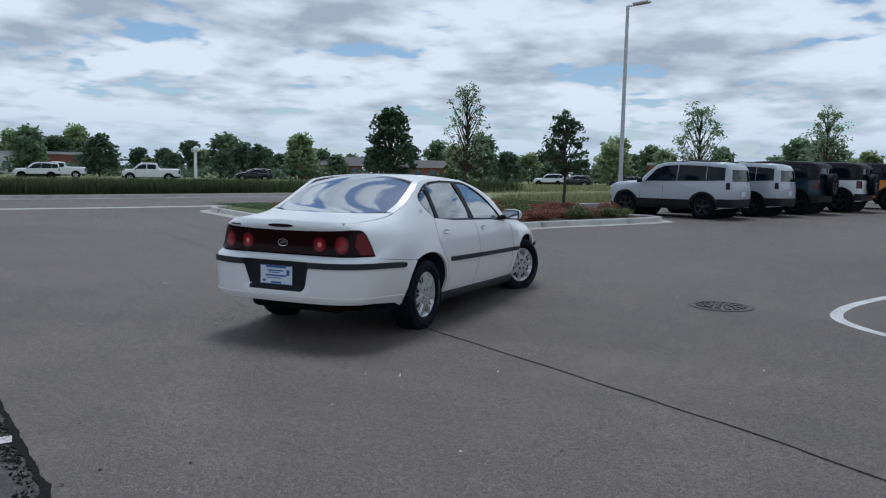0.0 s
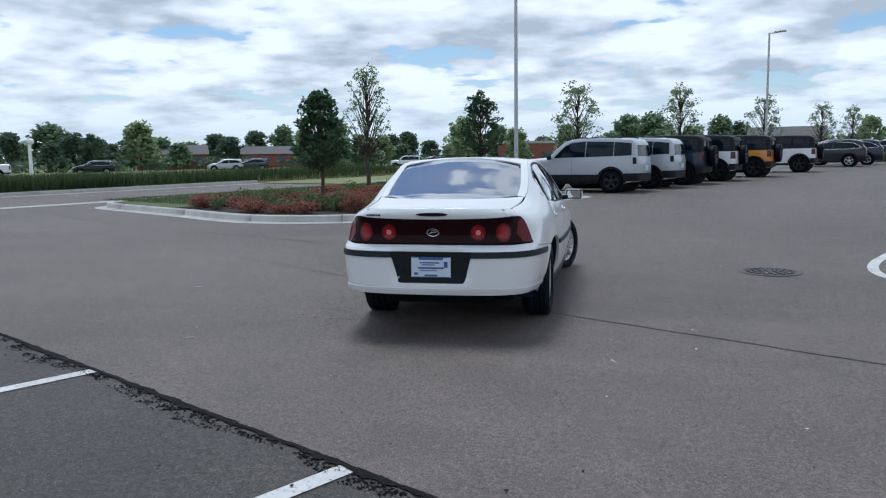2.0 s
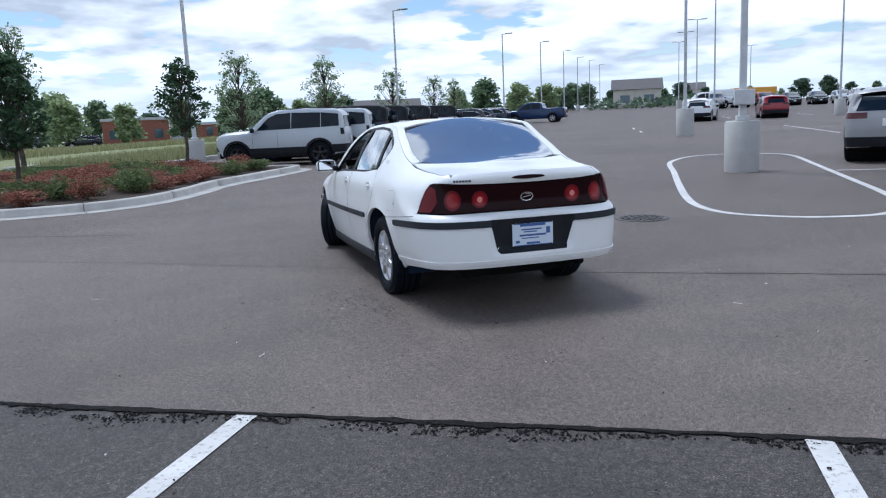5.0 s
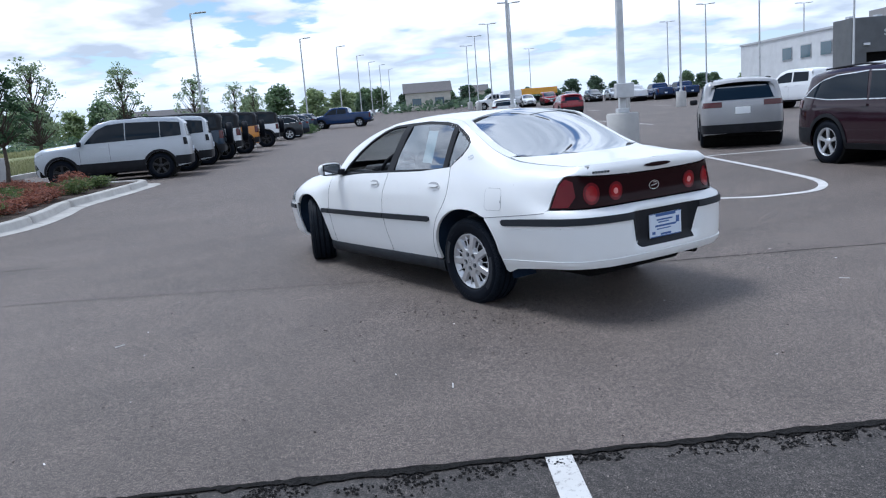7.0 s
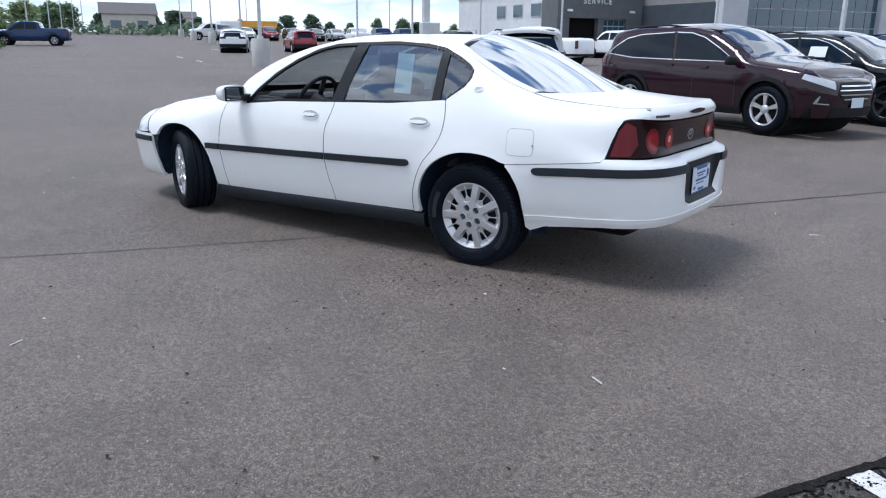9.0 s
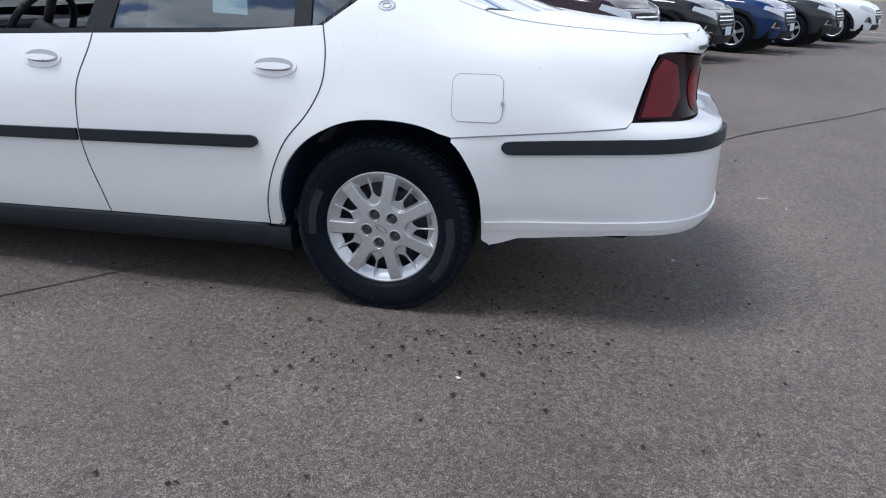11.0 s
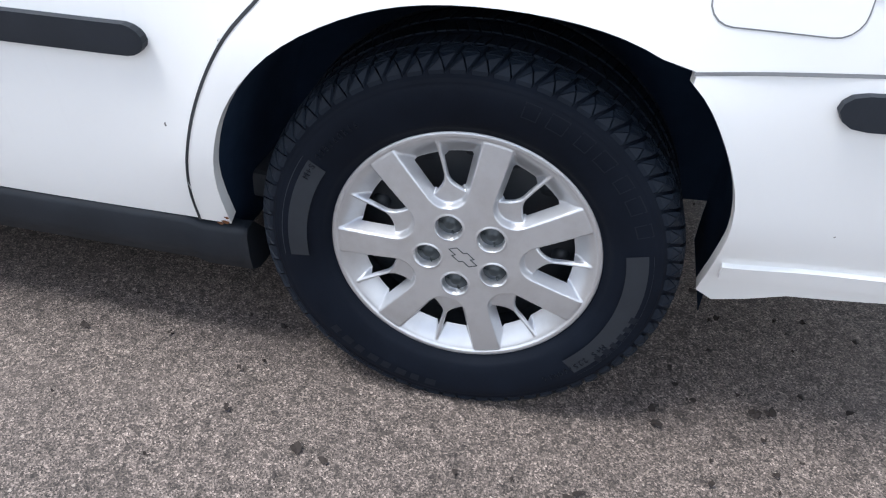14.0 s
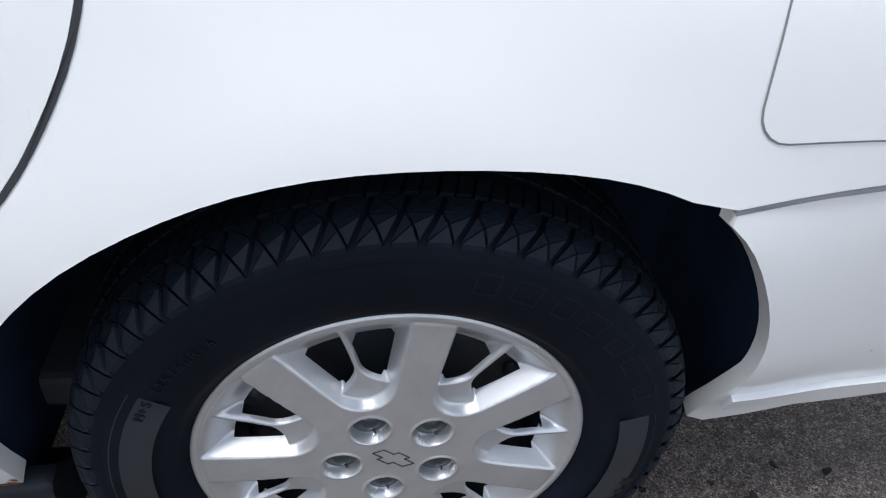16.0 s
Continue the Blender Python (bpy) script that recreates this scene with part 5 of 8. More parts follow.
CUT_R = smooth_line([(.212, .99), (.192, .90), (.198, .80), (.250, .70), (.326, .61), (.382, .50), (.416, .38), (.426, .285)])      # rear door, rear edge, going down
CUT_B = smooth_line([(1.075, .955), (1.09, .88), (1.135, .76), (1.145, .62), (1.13, .48), (1.10, .36), (1.085, .275)])
CUT_F = smooth_line([(2.16, .905), (2.19, .84), (2.225, .72), (2.24, .58), (2.23, .42), (2.215, .30), (2.21, .245)])


def seam_between(y0, y1, n=40):
    """The roof, pillar and wing seam, from y0 to y1, in the side's coordinates."""
    a = np.linspace(AY(y0), AY(y1), n)
    return [(float(q), float(z) - 0.0005) for q, z in zip(a, car_shell.seam(a)[2])]


WIN_F = [(1.90, .905), (1.115, .948), (1.045, 1.285), (1.12, 1.292), (1.24, 1.287), (1.38, 1.255), (1.55, 1.185), (1.72, 1.085), (1.84, .985)]
WIN_R = [(1.015, .955), (.315, .985), (.335, 1.268), (.45, 1.290), (.70, 1.305), (.945, 1.302)]
WIN_Q = [(.262, .990), (.205, 1.022), (.135, 1.08), (.098, 1.125), (.096, 1.150), (.125, 1.175), (.19, 1.215), (.282, 1.262)]
DLO = [(1.955, .885), (1.60, .915), (1.08, .936), (.60, .952), (.26, .968), (.20, .992), (.10, 1.070), (.070, 1.120), (.072, 1.160), (.115, 1.195), (.20, 1.240), (.32, 1.290), (.48, 1.315), (.72, 1.328),
       (1.05, 1.318), (1.24, 1.308), (1.40, 1.272), (1.57, 1.200), (1.74, 1.100), (1.87, .995)]

for sgn, hand in ((-1, "near"), (1, "far")):
    fn = car_shell.side(sgn)
    flip = sgn > 0
    # rear quarter panel with the roof pillar, up to the seam
    bm = bmesh.new()
    quarter = [(AY(y), z) for y, z in R_ARCH if z > .652 or y > 0]
    quarter = [(AY(-.80), .706), (AY(-.60), .684), (AY(-.40), .664), (AY(-.247), .6495)] + quarter + Y(CUT_R[::-1]) + [(AY(y), z) for y, z in ((.10, 1.070), (.070, 1.120), (.072, 1.160), (.115, 1.195), (.20, 1.240), (.32, 1.290), (.48, 1.315))]
    quarter += seam_between(.48, -.80) + [(float(q), float(car_shell.seam(np.array([q]))[2][0]) - .0005) for q in np.linspace(AY(-.82), AX(.600), 10)]
    quarter += [(AX(.600), .928), (AX(.66), .932), (AY(-.955), .932), (AY(-.915), .924), (AY(-.882), .885), (AY(-.850), .81), (AY(-.822), .725)]
    skin(bm, fn, quarter, FINE, 0.022, 0.002, flip)
    part("quarter_panel", bm, "white_paint", sedan)
    # rail over the doors
    bm = bmesh.new()
    rail = [(AY(y), z) for y, z in ((.48, 1.315), (.72, 1.328), (1.05, 1.318), (1.24, 1.308), (1.40, 1.272), (1.57, 1.200), (1.74, 1.100), (1.87, .995), (1.965, .885))]
    skin(bm, fn, rail + [(AY(2.13), .885)] + seam_between(2.16, .48), FINE, 0.012, 0.0, flip)
    part("roof_rail", bm, "white_paint", sedan)
    bm = bmesh.new()
    skin(bm, fn, rail + [(AY(2.10), .885)] + seam_between(2.14, .30) + [(AY(.28), 1.25)], 0.05, 0, 0, flip, -0.024)
    part("rail_trim", bm, "cabin", sedan, "grey trim inside the roof rail")
    # doors
    rear_door = Y(CUT_R[::-1]) + [(AY(.60), .955), (AY(1.075), .938)] + Y(CUT_B)[1:] + [(AY(.432), .287)]
    front_door = Y(CUT_B[::-1])[:-1] + [(AY(1.08), .938), (AY(1.60), .917), (AY(1.97), .885)] + Y(CUT_F)[1:]
    for nm, poly in (("rear_door", rear_door), ("front_door", front_door)):
        bm = bmesh.new()
        skin(bm, fn, poly, FINE, 0.016, 0.0028, flip)
        door = part(nm, bm, "white_paint", sedan)
        y0 = .37 if nm == "rear_door" else 1.28
        # handle: an oval cup, its shade drawn as a grey disc, with a flap
        bm = bmesh.new()
        cy, cz = AY(y0), (.852 if nm == "rear_door" else .845)
        skin(bm, fn, [(cy + .090 * math.cos(t) * (1 if math.cos(t) > 0 else .9), cz + .036 * math.sin(t)) for t in np.linspace(0, 6.283, 28)[:-1]], 0.02, 0.004, 0, flip, 0.004)
        hnd = part("handle_surround", bm, "white_paint", door)
        bm = bmesh.new()
        skin(bm, fn, [(cy + .070 * math.cos(t), cz + .004 + .022 * math.sin(t)) for t in np.linspace(0, 6.283, 24)[:-1]], 0.02, 0.002, 0, flip, 0.0052)
        part("handle_cup", bm, M["handle_shade"] if "handle_shade" in M else M.setdefault("handle_shade", Mat("recess_shade_grey", (0.34, 0.345, 0.35), 0.5).m), door)
        bm = bmesh.new()
        skin(bm, fn, [(cy + .066 * math.cos(t), cz - .002 + .011 * math.sin(t)) for t in np.linspace(0, 6.283, 24)[:-1]], 0.02, 0.012, 0, flip, 0.017)
        part("handle", bm, "white_paint", door)
        # black side moulding
        bm = bmesh.new()
        ends = ((.43, 1.136) if nm == "rear_door" else (1.15, 2.236))

        def mz(y):
            return .598 - (y - .43) * .026
        ys = np.linspace(ends[0], ends[1], 24)
        top = [(AY(y), mz(y) + .021) for y in ys]
        bot = [(AY(y), mz(y) - .021) for y in ys[::-1]]
        if nm == "rear_door":                               # rounded end
            top, bot = top[1:], bot[:-1]
            top = [(AY(.43 + .030 * (1 - math.sin(t))), mz(.44) + .021 * math.cos(t)) for t in np.linspace(math.pi * .96, math.pi * .04, 9)] + [q for q in top if q[0] > AY(.462)]
            bot = [q for q in bot if q[0] > AY(.462)]
        skin(bm, fn, top + bot, 0.03, 0.013, 0, flip, 0.013)
        part("side_moulding", bm, "trim_plastic", door, "black rubber side moulding")
    # moulding on the wing
    bm = bmesh.new()
    ys = np.linspace(2.25, 2.395, 6)
    skin(bm, fn, [(AY(y), .598 - (y - .43) * .026 + .021) for y in ys] + [(AY(y), .598 - (y - .43) * .026 - .021) for y in ys[::-1]], 0.03, 0.013, 0, flip, 0.013)
    part("side_moulding", bm, "trim_plastic", sedan)
    # front wing
    bm = bmesh.new()
    wing = Y(CUT_F[::-1]) + [(AY(2.13), .91)] + seam_between(2.16, 3.30) + [(AY(3.27), .70), (AY(3.22), .60), (AY(3.16), .565)] + [(AY(y), z) for y, z in F_ARCH[::-1] if (z > .56 or y < 2.745)]
    skin(bm, fn, wing, FINE, 0.020, 0.002, flip)
    part("front_wing", bm, "white_paint", sedan)
    # headlamp
    bm = bmesh.new()
    a0, a1 = AY(3.235), car_shell.a_xf(.30)
    lamp = [(AY(3.235), .585), (AY(3.285), .70), (AY(3.315), .755)] + [(q, float(car_shell.seam(np.array([q]))[2][0]) - .012) for q in np.linspace(AY(3.36), a1, 8)] + [(a1, .585), (AY(3.45), .572)]
    skin(bm, fn, lamp, 0.04, 0.02, 0.003, flip)
    part("headlamp", bm, "lens_clear", sedan, "clear headlamp lens")
    # sill: a grey-black plastic skirt that stands out from the door's foot, with a soft step and a closed rear end
    bm = bmesh.new()
    ys = np.concatenate([np.linspace(.352, .46, 8), np.linspace(.52, 2.35, 28)])
    prof_ = []
    for y in ys:
        zt = .287 - (y - .4) * .0215 - (.012 if y < .44 else 0)
        x0_ = float(car_shell.at(np.array([AY(y)]), np.array([zt]))[0][0])
        prof_.append([(x0_ - .020, zt + .004), (x0_ + .001, zt + .001), (x0_ + .006, zt - .010), (x0_ + .004, zt - .050), (x0_ - .004, zt - .082), (x0_ - .030, zt - .096), (x0_ - .12, zt - .098)])
    rows_ = [[bm.verts.new((sgn * x, float(y), z)) for x, z in p_] for y, p_ in zip(ys, prof_)]
    for p_, q_ in zip(rows_, rows_[1:]):
        for k in range(len(p_) - 1):
            bm.faces.new((p_[k], p_[k + 1], q_[k + 1], q_[k])).smooth = True
    bm.faces.new(rows_[0]), bm.faces.new(rows_[-1])
    part("sill", bm, "sill_plastic", sedan, "grey-black plastic sill")
    # window frames: a black band round the glass and the posts between
    bm = bmesh.new()
    skin(bm, fn, [(AY(1.115), .945), (AY(1.015), .950), (AY(.945), 1.305), (AY(1.045), 1.300)], 0.03, 0.02, 0, flip, -0.004)
    skin(bm, fn, [(AY(.318), .982), (AY(.258), .985), (AY(.280), 1.268), (AY(.338), 1.274)], 0.03, 0.02, 0, flip, -0.003)

    def band(outer, inner):
        k = len(outer)
        for i in range(k):
            j = (i + 1) % k
            skin(bm, fn, [outer[i], outer[j], inner[j], inner[i]], 0.06, 0.016, 0, flip, -0.003)
    dlo = [(float(q[0]), float(q[1])) for q in catmull(Y(DLO), 3, True)]
    band(dlo, inset_poly(dlo, 0.017))
    part("window_frame", bm, "black_plastic", sedan, "black window surround")
    for nm, poly in (("front_window", WIN_F), ("rear_window", WIN_R), ("quarter_window", WIN_Q)):
        if nm == "front_window" and sgn < 0:
            continue                                       # wound down
        bm = bmesh.new()
        skin(bm, fn, inset_poly(Y(poly), -0.010), 0.06, 0.0, 0, flip, -0.010)
        even(bm, 0, 3)
        g = part(nm, bm, "glass_clear" if nm == "front_window" else "glass", sedan, "side window glass")
        g.visible_shadow = False
    # fuel flap, only on the near side
    if sgn < 0:
        bm = bmesh.new()
        c = [(-.405, .70), (-.24, .70), (-.24, .845), (-.405, .845)]
        flap = []
        for (cx, cz), q0 in zip([(-.380, .733), (-.273, .733), (-.273, .825), (-.380, .825)], (math.pi, 1.5 * math.pi, 0, .5 * math.pi)):
            flap += [(AY(cx) + .028 * math.cos(q0 + t), cz + .028 * math.sin(q0 + t)) for t in np.linspace(0, math.pi / 2, 6)]
        skin(bm, fn, inset_poly(flap, 0.0), 0.03, 0.002, 0, flip, 0.0014)
        part("fuel_flap", bm, "white_paint", sedan, "white fuel filler flap")
        bm = bmesh.new()
        outer = inset_poly(flap, -0.0019)
        for i in range(len(flap)):
            j = (i + 1) % len(flap)
            skin(bm, fn, [outer[i], outer[j], flap[j], flap[i]], 0.05, 0.0, 0, flip, 0.0008)
        part("flap_gap", bm, "gap_grey", sedan)
        # notch: a raised patch in the grey that stands for recess shade
        bm = bmesh.new()
        skin(bm, fn, [(AY(-.408) + .006 * math.cos(t), .765 + .008 * math.sin(t)) for t in np.linspace(0, 6.28, 10)[:-1]], 0.02, 0.003, 0, flip, 0.006)
        part("flap_notch", bm, M["handle_shade"], sedan)
    # oval badge on the roof pillar
    bm = bmesh.new()
    for k, (r0, r1) in enumerate(((.030, .024), (.016, .012))):
        ring_o = [(AY(.0) + r0 * math.cos(t), 1.055 + .55 * r0 * math.sin(t)) for t in np.linspace(0, 6.283, 20)[:-1]]
        ring_i = [(AY(.0) + r1 * math.cos(t), 1.055 + .55 * r1 * math.sin(t)) for t in np.linspace(0, 6.283, 20)[:-1]]
        for i in range(19):
            j = (i + 1) % 19
            skin(bm, fn, [ring_o[i], ring_o[j], ring_i[j], ring_i[i]], 0.05, 0.003, 0, flip, 0.003)
    part("pillar_badge", bm, "chrome", sedan, "small oval chrome badge")
    # dark strips just proud of the panel gaps, drawn as the gaps' shade
    for line in (CUT_R, CUT_B, CUT_F, [(-.245, .6492), (-.40, .6636), (-.60, .6836), (-.80, .7056)]):
        bm = bmesh.new()
        q = np.array(Y(line))
        run = np.concatenate([[0], np.cumsum(np.hypot(*np.diff(q, axis=0).T))])
        far = np.linspace(0, run[-1], int(run[-1] / .02) + 2)
        q = np.stack([np.interp(far, run, q[:, 0]), np.interp(far, run, q[:, 1])], 1)
        t_ = np.gradient(q, axis=0)
        t_ /= np.maximum(np.hypot(t_[:, 0], t_[:, 1])[:, None], 1e-9)
        w_ = np.stack([-t_[:, 1], t_[:, 0]], 1) * .0023
        le, ri = q - w_, q + w_
        skin(bm, fn, [tuple(p) for p in le] + [tuple(p) for p in ri[::-1]], 0.2, 0.0, 0, flip, 0.0006)
        part("gap_seal", bm, "gap" if len(line) != 4 else "gap_grey", sedan, "dark strip drawn over a panel gap as its shade")
    # dark inner skin
    bm = bmesh.new()
    back = [(AY(-.9), .37), (AY(-.36), .31)] + [(AY(.012 + (y - .012) * 1.03), z + .010) for y, z in R_ARCH[3:-3]] + [(AY(.44), .28), (AY(2.28), .25)] + [(AY(2.745 + (y - 2.745) * 1.03), z + .010) for y, z in F_ARCH[3:-3]]
    back += [(AY(3.25), .25), (AY(3.25), .70), (AY(2.3), .87), (AY(1.9), .875), (AY(.3), .94), (AY(-.4), .93), (AY(-.9), .88)]
    skin(bm, fn, back, 0.06, 0.0, 0, flip, -0.024)
    part("inner_skin", bm, "gap", sedan)

# arch liners: dark half tunnels
for prof, yc in ((R_ARCH, .012), (F_ARCH, 2.745)):
    for sgn in (-1, 1):
        bm = bmesh.new()
        pts = [(yc + (y - yc) * 1.05, z + .014) for y, z in prof]
        pts = [(pts[0][0], .212 if yc < 1 else .225)] + pts + [(pts[-1][0], .225)]
        skinx = [float(car_shell.at(np.array([AY(y)]), np.array([max(z, .27)]))[0][0]) - .034 for y, z in pts]
        rows = [[bm.verts.new((sgn * (k if x is None else x), y, z)) for (y, z), k in zip(pts, skinx)] for x in (None, .66, .50)]
        low = [yc < 1 and y < -.10 and z < .29 for y, z in pts]
        for p, q in zip(rows, rows[1:]):
            for k in range(len(pts) - 1):
                bm.faces.new((p[k], p[k + 1], q[k + 1], q[k])).smooth = True
        bm.faces.new([v for v, l_ in zip(rows[-1], low) if not l_])
        part("arch_liner", bm, "liner", sedan, "black wheel arch liner")

# rear bumper cover, wrapping the tail
under_edge = [(AX(x), .345) for x in (0, .3, .5, .62)] + [(AY(y), z) for y, z in ((-.92, .342), (-.8, .335), (-.6, .315), (-.47, .300), (-.42, .278), (-.375, .262))]
bmp = under_edge + [(AY(y), z) for y, z in R_ARCH if y < 0 and .27 < z < .645] + [(AY(-.246), .6488), (AY(-.40), .6632), (AY(-.60), .6832), (AY(-.80), .7052), (AY(-.815), .722), (AY(-.93), .724)] + [(AX(x), .720) for x in (.64, .45, .2, 0)]
full = bmp + [(-a, z) for a, z in bmp[::-1]]
bm = bmesh.new()
skin(bm, FACE, full, FINE, 0.02, 0.0015)
bumper = part("rear_bumper", bm, "white_paint", sedan, "white rear bumper cover")
# lower lip of the bumper
bm = bmesh.new()
lip = [(AX(0), .372), (AX(.5), .372), (AY(-.92), .370), (AY(-.6), .348), (AY(-.364), .332)]
lip2 = [(AY(-.360), .362), (AY(-.6), .378), (AY(-.92), .398), (AX(.5), .400), (AX(0), .400)]
h = lip + lip2
skin(bm, FACE, h + [(-a, z) for a, z in h[::-1]], FINE, 0.010, 0, False, 0.008)
part("bumper_lip", bm, "white_paint", bumper)
bm = bmesh.new()
cyl(bm, (-.742, -.352, .320), (-.742, -.362, .320), .0065, None, 14)
part("clip_hole", bm, "liner", bumper, "dark clip hole in the bumper's foot")
# black strip round the tail
st_lo = [(AX(x), .630) for x in (.315, .45, .58)] + [(AY(y), z) for y, z in ((-.98, .630), (-.85, .627), (-.7, .621), (-.45, .606), (-.430, .608), (-.418, .615))]
st_hi = [(AY(-.411), .626), (AY(-.413), .636), (AY(-.422), .644), (AY(-.438), .648)] + [(AY(y), z) for y, z in ((-.6, .660), (-.8, .671), (-.95, .674))] + [(AX(x), .675) for x in (.55, .40, .315)]
for m in (1, -1):
    bm = bmesh.new()
    skin(bm, FACE, [(m * a, z) for a, z in st_lo + st_hi], FINE, 0.012, 0, m < 0, 0.012)
    part("bumper_strip", bm, "trim_plastic", bumper, "black rubber bumper strip")
# black plate recess
bm = bmesh.new()
rec = [(-.345, .676), (-.305, .620), (-.262, .452), (-.245, .440), (.245, .440), (.262, .452), (.305, .620), (.345, .676)]
skin(bm, FACE, rec, FINE, 0.004, 0, False, 0.004)
part("plate_recess", bm, "black_plastic", bumper, "black plate recess")
# plate with unreadable print as bars
bm = bmesh.new()
box(bm, (0, -1.109, .556), (.305, .006, .155), 0.002)
plate = part("plate", bm, "plate_white", sedan, "pale blue dealer plate with unreadable print")
bm = bmesh.new()
for cx, cz, w, hh in ((0, .618, .19, .016), (-.01, .588, .15, .010), (-.02, .572, .10, .008), (0, .548, .20, .013), (-.02, .528, .13, .007), (.115, .575, .030, .045), (-.115, .505, .03, .018), (0, .492, .10, .014), (0, .479, .29, .006), (0, .628, .29, .005)):
    box(bm, (cx, -1.1128, cz + .003), (w, .0015, hh))
part("plate_print", bm, "plate_ink", plate)

# dark lamp panel across the tail
bm = bmesh.new()
pl_lo = [(AX(0), .7255), (AX(.45), .7255), (AX(.60), .7265), (AY(-.95), .728), (AY(-.88), .728), (AY(-.832), .728)]
pl_hi = [(AY(-.858), .81), (AY(-.890), .885), (AY(-.922), .920), (AY(-.955), .928), (AX(.66), .928)] + [(AX(x), z) for x, z in ((.60, .922), (.45, .914), (.25, .908), (0, .905))]
p = pl_lo + pl_hi
skin(bm, FACE, p + [(-a, z) for a, z in p[::-1]], 0.025, 0.01, 0, False, 0.006)
lamps = part("tail_lamp_panel", bm, "lens_smoke", sedan, "smoked dark red tail lamp panel across the boot")
for m in (1, -1):
    for cx, r in ((.362, .062), (.575, .072)):
        bm = bmesh.new()
        c = AX(cx)
        skin(bm, FACE, [(m * (c + r * math.cos(t)), .812 + r * math.sin(t) * .98) for t in np.linspace(0, 6.283, 30)[:-1]], 0.02, 0.004, 0, m < 0, 0.009)
        l = part("lamp_round", bm, "lens_dim", lamps, "round red tail lamp")
        bm = bmesh.new()
        skin(bm, FACE, [(m * (c + r * .72 * math.cos(t)), .812 + r * .72 * math.sin(t) * .98) for t in np.linspace(0, 6.283, 26)[:-1]], 0.02, 0.004, 0, m < 0, 0.0098)
        part("lamp_lens", bm, "lens_red", l)
        bm = bmesh.new()
        rr = r * (.33 if cx < .5 else .12)
        skin(bm, FACE, [(m * (c + rr * math.cos(t)), .812 + rr * math.sin(t)) for t in np.linspace(0, 6.283, 20)[:-1]], 0.02, 0.004, 0, m < 0, 0.0105)
        part("lamp_core", bm, "lens_core" if cx < .5 else "lens_red", l)
    bm = bmesh.new()                                        # side marker lens
    skin(bm, FACE, [(m * AY(y), z) for y, z in ((-.846, .735), (-.955, .735), (-1.0, .80), (-.985, .892), (-.930, .912), (-.885, .868))], 0.02, 0.004, 0, m < 0, 0.009)
    part("lamp_side", bm, "lens_dim", lamps)
bm = bmesh.new()                                            # oval emblem and keyhole
for r0, r1 in ((.052, .044),):
    for i in range(24):
        t, u = 2 * math.pi * i / 24, 2 * math.pi * (i + 1) / 24
        skin(bm, FACE, [(r0 * math.cos(t), .812 + .62 * r0 * math.sin(t)), (r0 * math.cos(u), .812 + .62 * r0 * math.sin(u)), (r1 * math.cos(u), .812 + .62 * r1 * math.sin(u)), (r1 * math.cos(t), .812 + .62 * r1 * math.sin(t))], 0.05, 0.004, 0, False, 0.011)
skin(bm, FACE, [(-.030, .803), (.034, .815), (.034, .822), (-.030, .812)], 0.05, 0.004, 0, False, 0.011)
skin(bm, FACE, [(-.010, .828), (.026, .828), (.026, .834), (-.014, .834)], 0.05, 0.004, 0, False, 0.011)
part("emblem", bm, "chrome", lamps, "oval chrome emblem")

# boot lid: rear lip and top
bm = bmesh.new()
seam_rear = [(q, float(car_shell.seam(np.array([q]))[2][0])) for q in np.linspace(0, AX(.60), 14)]
lipp = [(AX(0), .911), (AX(.25), .914), (AX(.45), .920), (AX(.595), .928), (AX(.596), .96)] + [q for q in seam_rear[::-1] if q[0] < AX(.596)]
skin(bm, FACE, lipp + [(-a, z) for a, z in lipp[::-1]], FINE, 0.012, 0.001)
sm = 0.985
ysr = float(car_shell.sy[0]) + 0.0005


def bl_base(s):
    return -.285 - .205 * (1 - abs(s) ** 2.2)


base = [(s, bl_base(s) - .012) for s in np.linspace(-sm, sm, 40)]
skin(bm, TOP, base + [(sm, y) for y in np.linspace(-.33, ysr, 12)] + [(s, ysr) for s in (.5, 0, -.5)] + [(-sm, y) for y in np.linspace(ysr, -.33, 12)], (0.04, 0.03), 0.012, 0.0)
boot = part("boot_lid", bm, "white_paint", sedan)
for m in (1, -1):                                           # painted return behind the lid's corner
    bm = bmesh.new()
    skin(bm, FACE, [(m * AX(.585), .930), (m * AX(.612), .930), (m * AX(.612), .978), (m * AX(.585), .978)], 0.03, 0.0, 0, m < 0, -0.003)
    part("lid_return", bm, "white_paint", boot)
# high lamp and lettering bar on the lid's lip
bm = bmesh.new()
skin(bm, FACE, [(.125 * math.cos(t) * (1 if abs(math.cos(t)) < .9 else 1), .951 + .011 * math.sin(t)) for t in np.linspace(0, 6.283, 24)[:-1]], 0.03, 0.006, 0, False, 0.006)
part("high_lamp", bm, "lens_smoke", boot, "dark red high brake lamp")
for i in range(6):
    bm = bmesh.new()
    skin(bm, FACE, [(-AX(.56) + i * .024, .938), (-AX(.56) + i * .024 + .018, .938), (-AX(.56) + i * .024 + .018, .950), (-AX(.56) + i * .024, .950)], 0.05, 0.003, 0, False, 0.003)
    part("badge_bar", bm, M["nut_grey"], boot)

# roof with pillars, one panel beside the two screens
bm = bmesh.new()


def ws_top(s):
    return 1.40 - .10 * (1 - s * s)


def ws_base(s):
    return 2.14 + .09 * (1 - s * s)


def bl_top(s):
    return .245 + .085 * (1 - s * s)


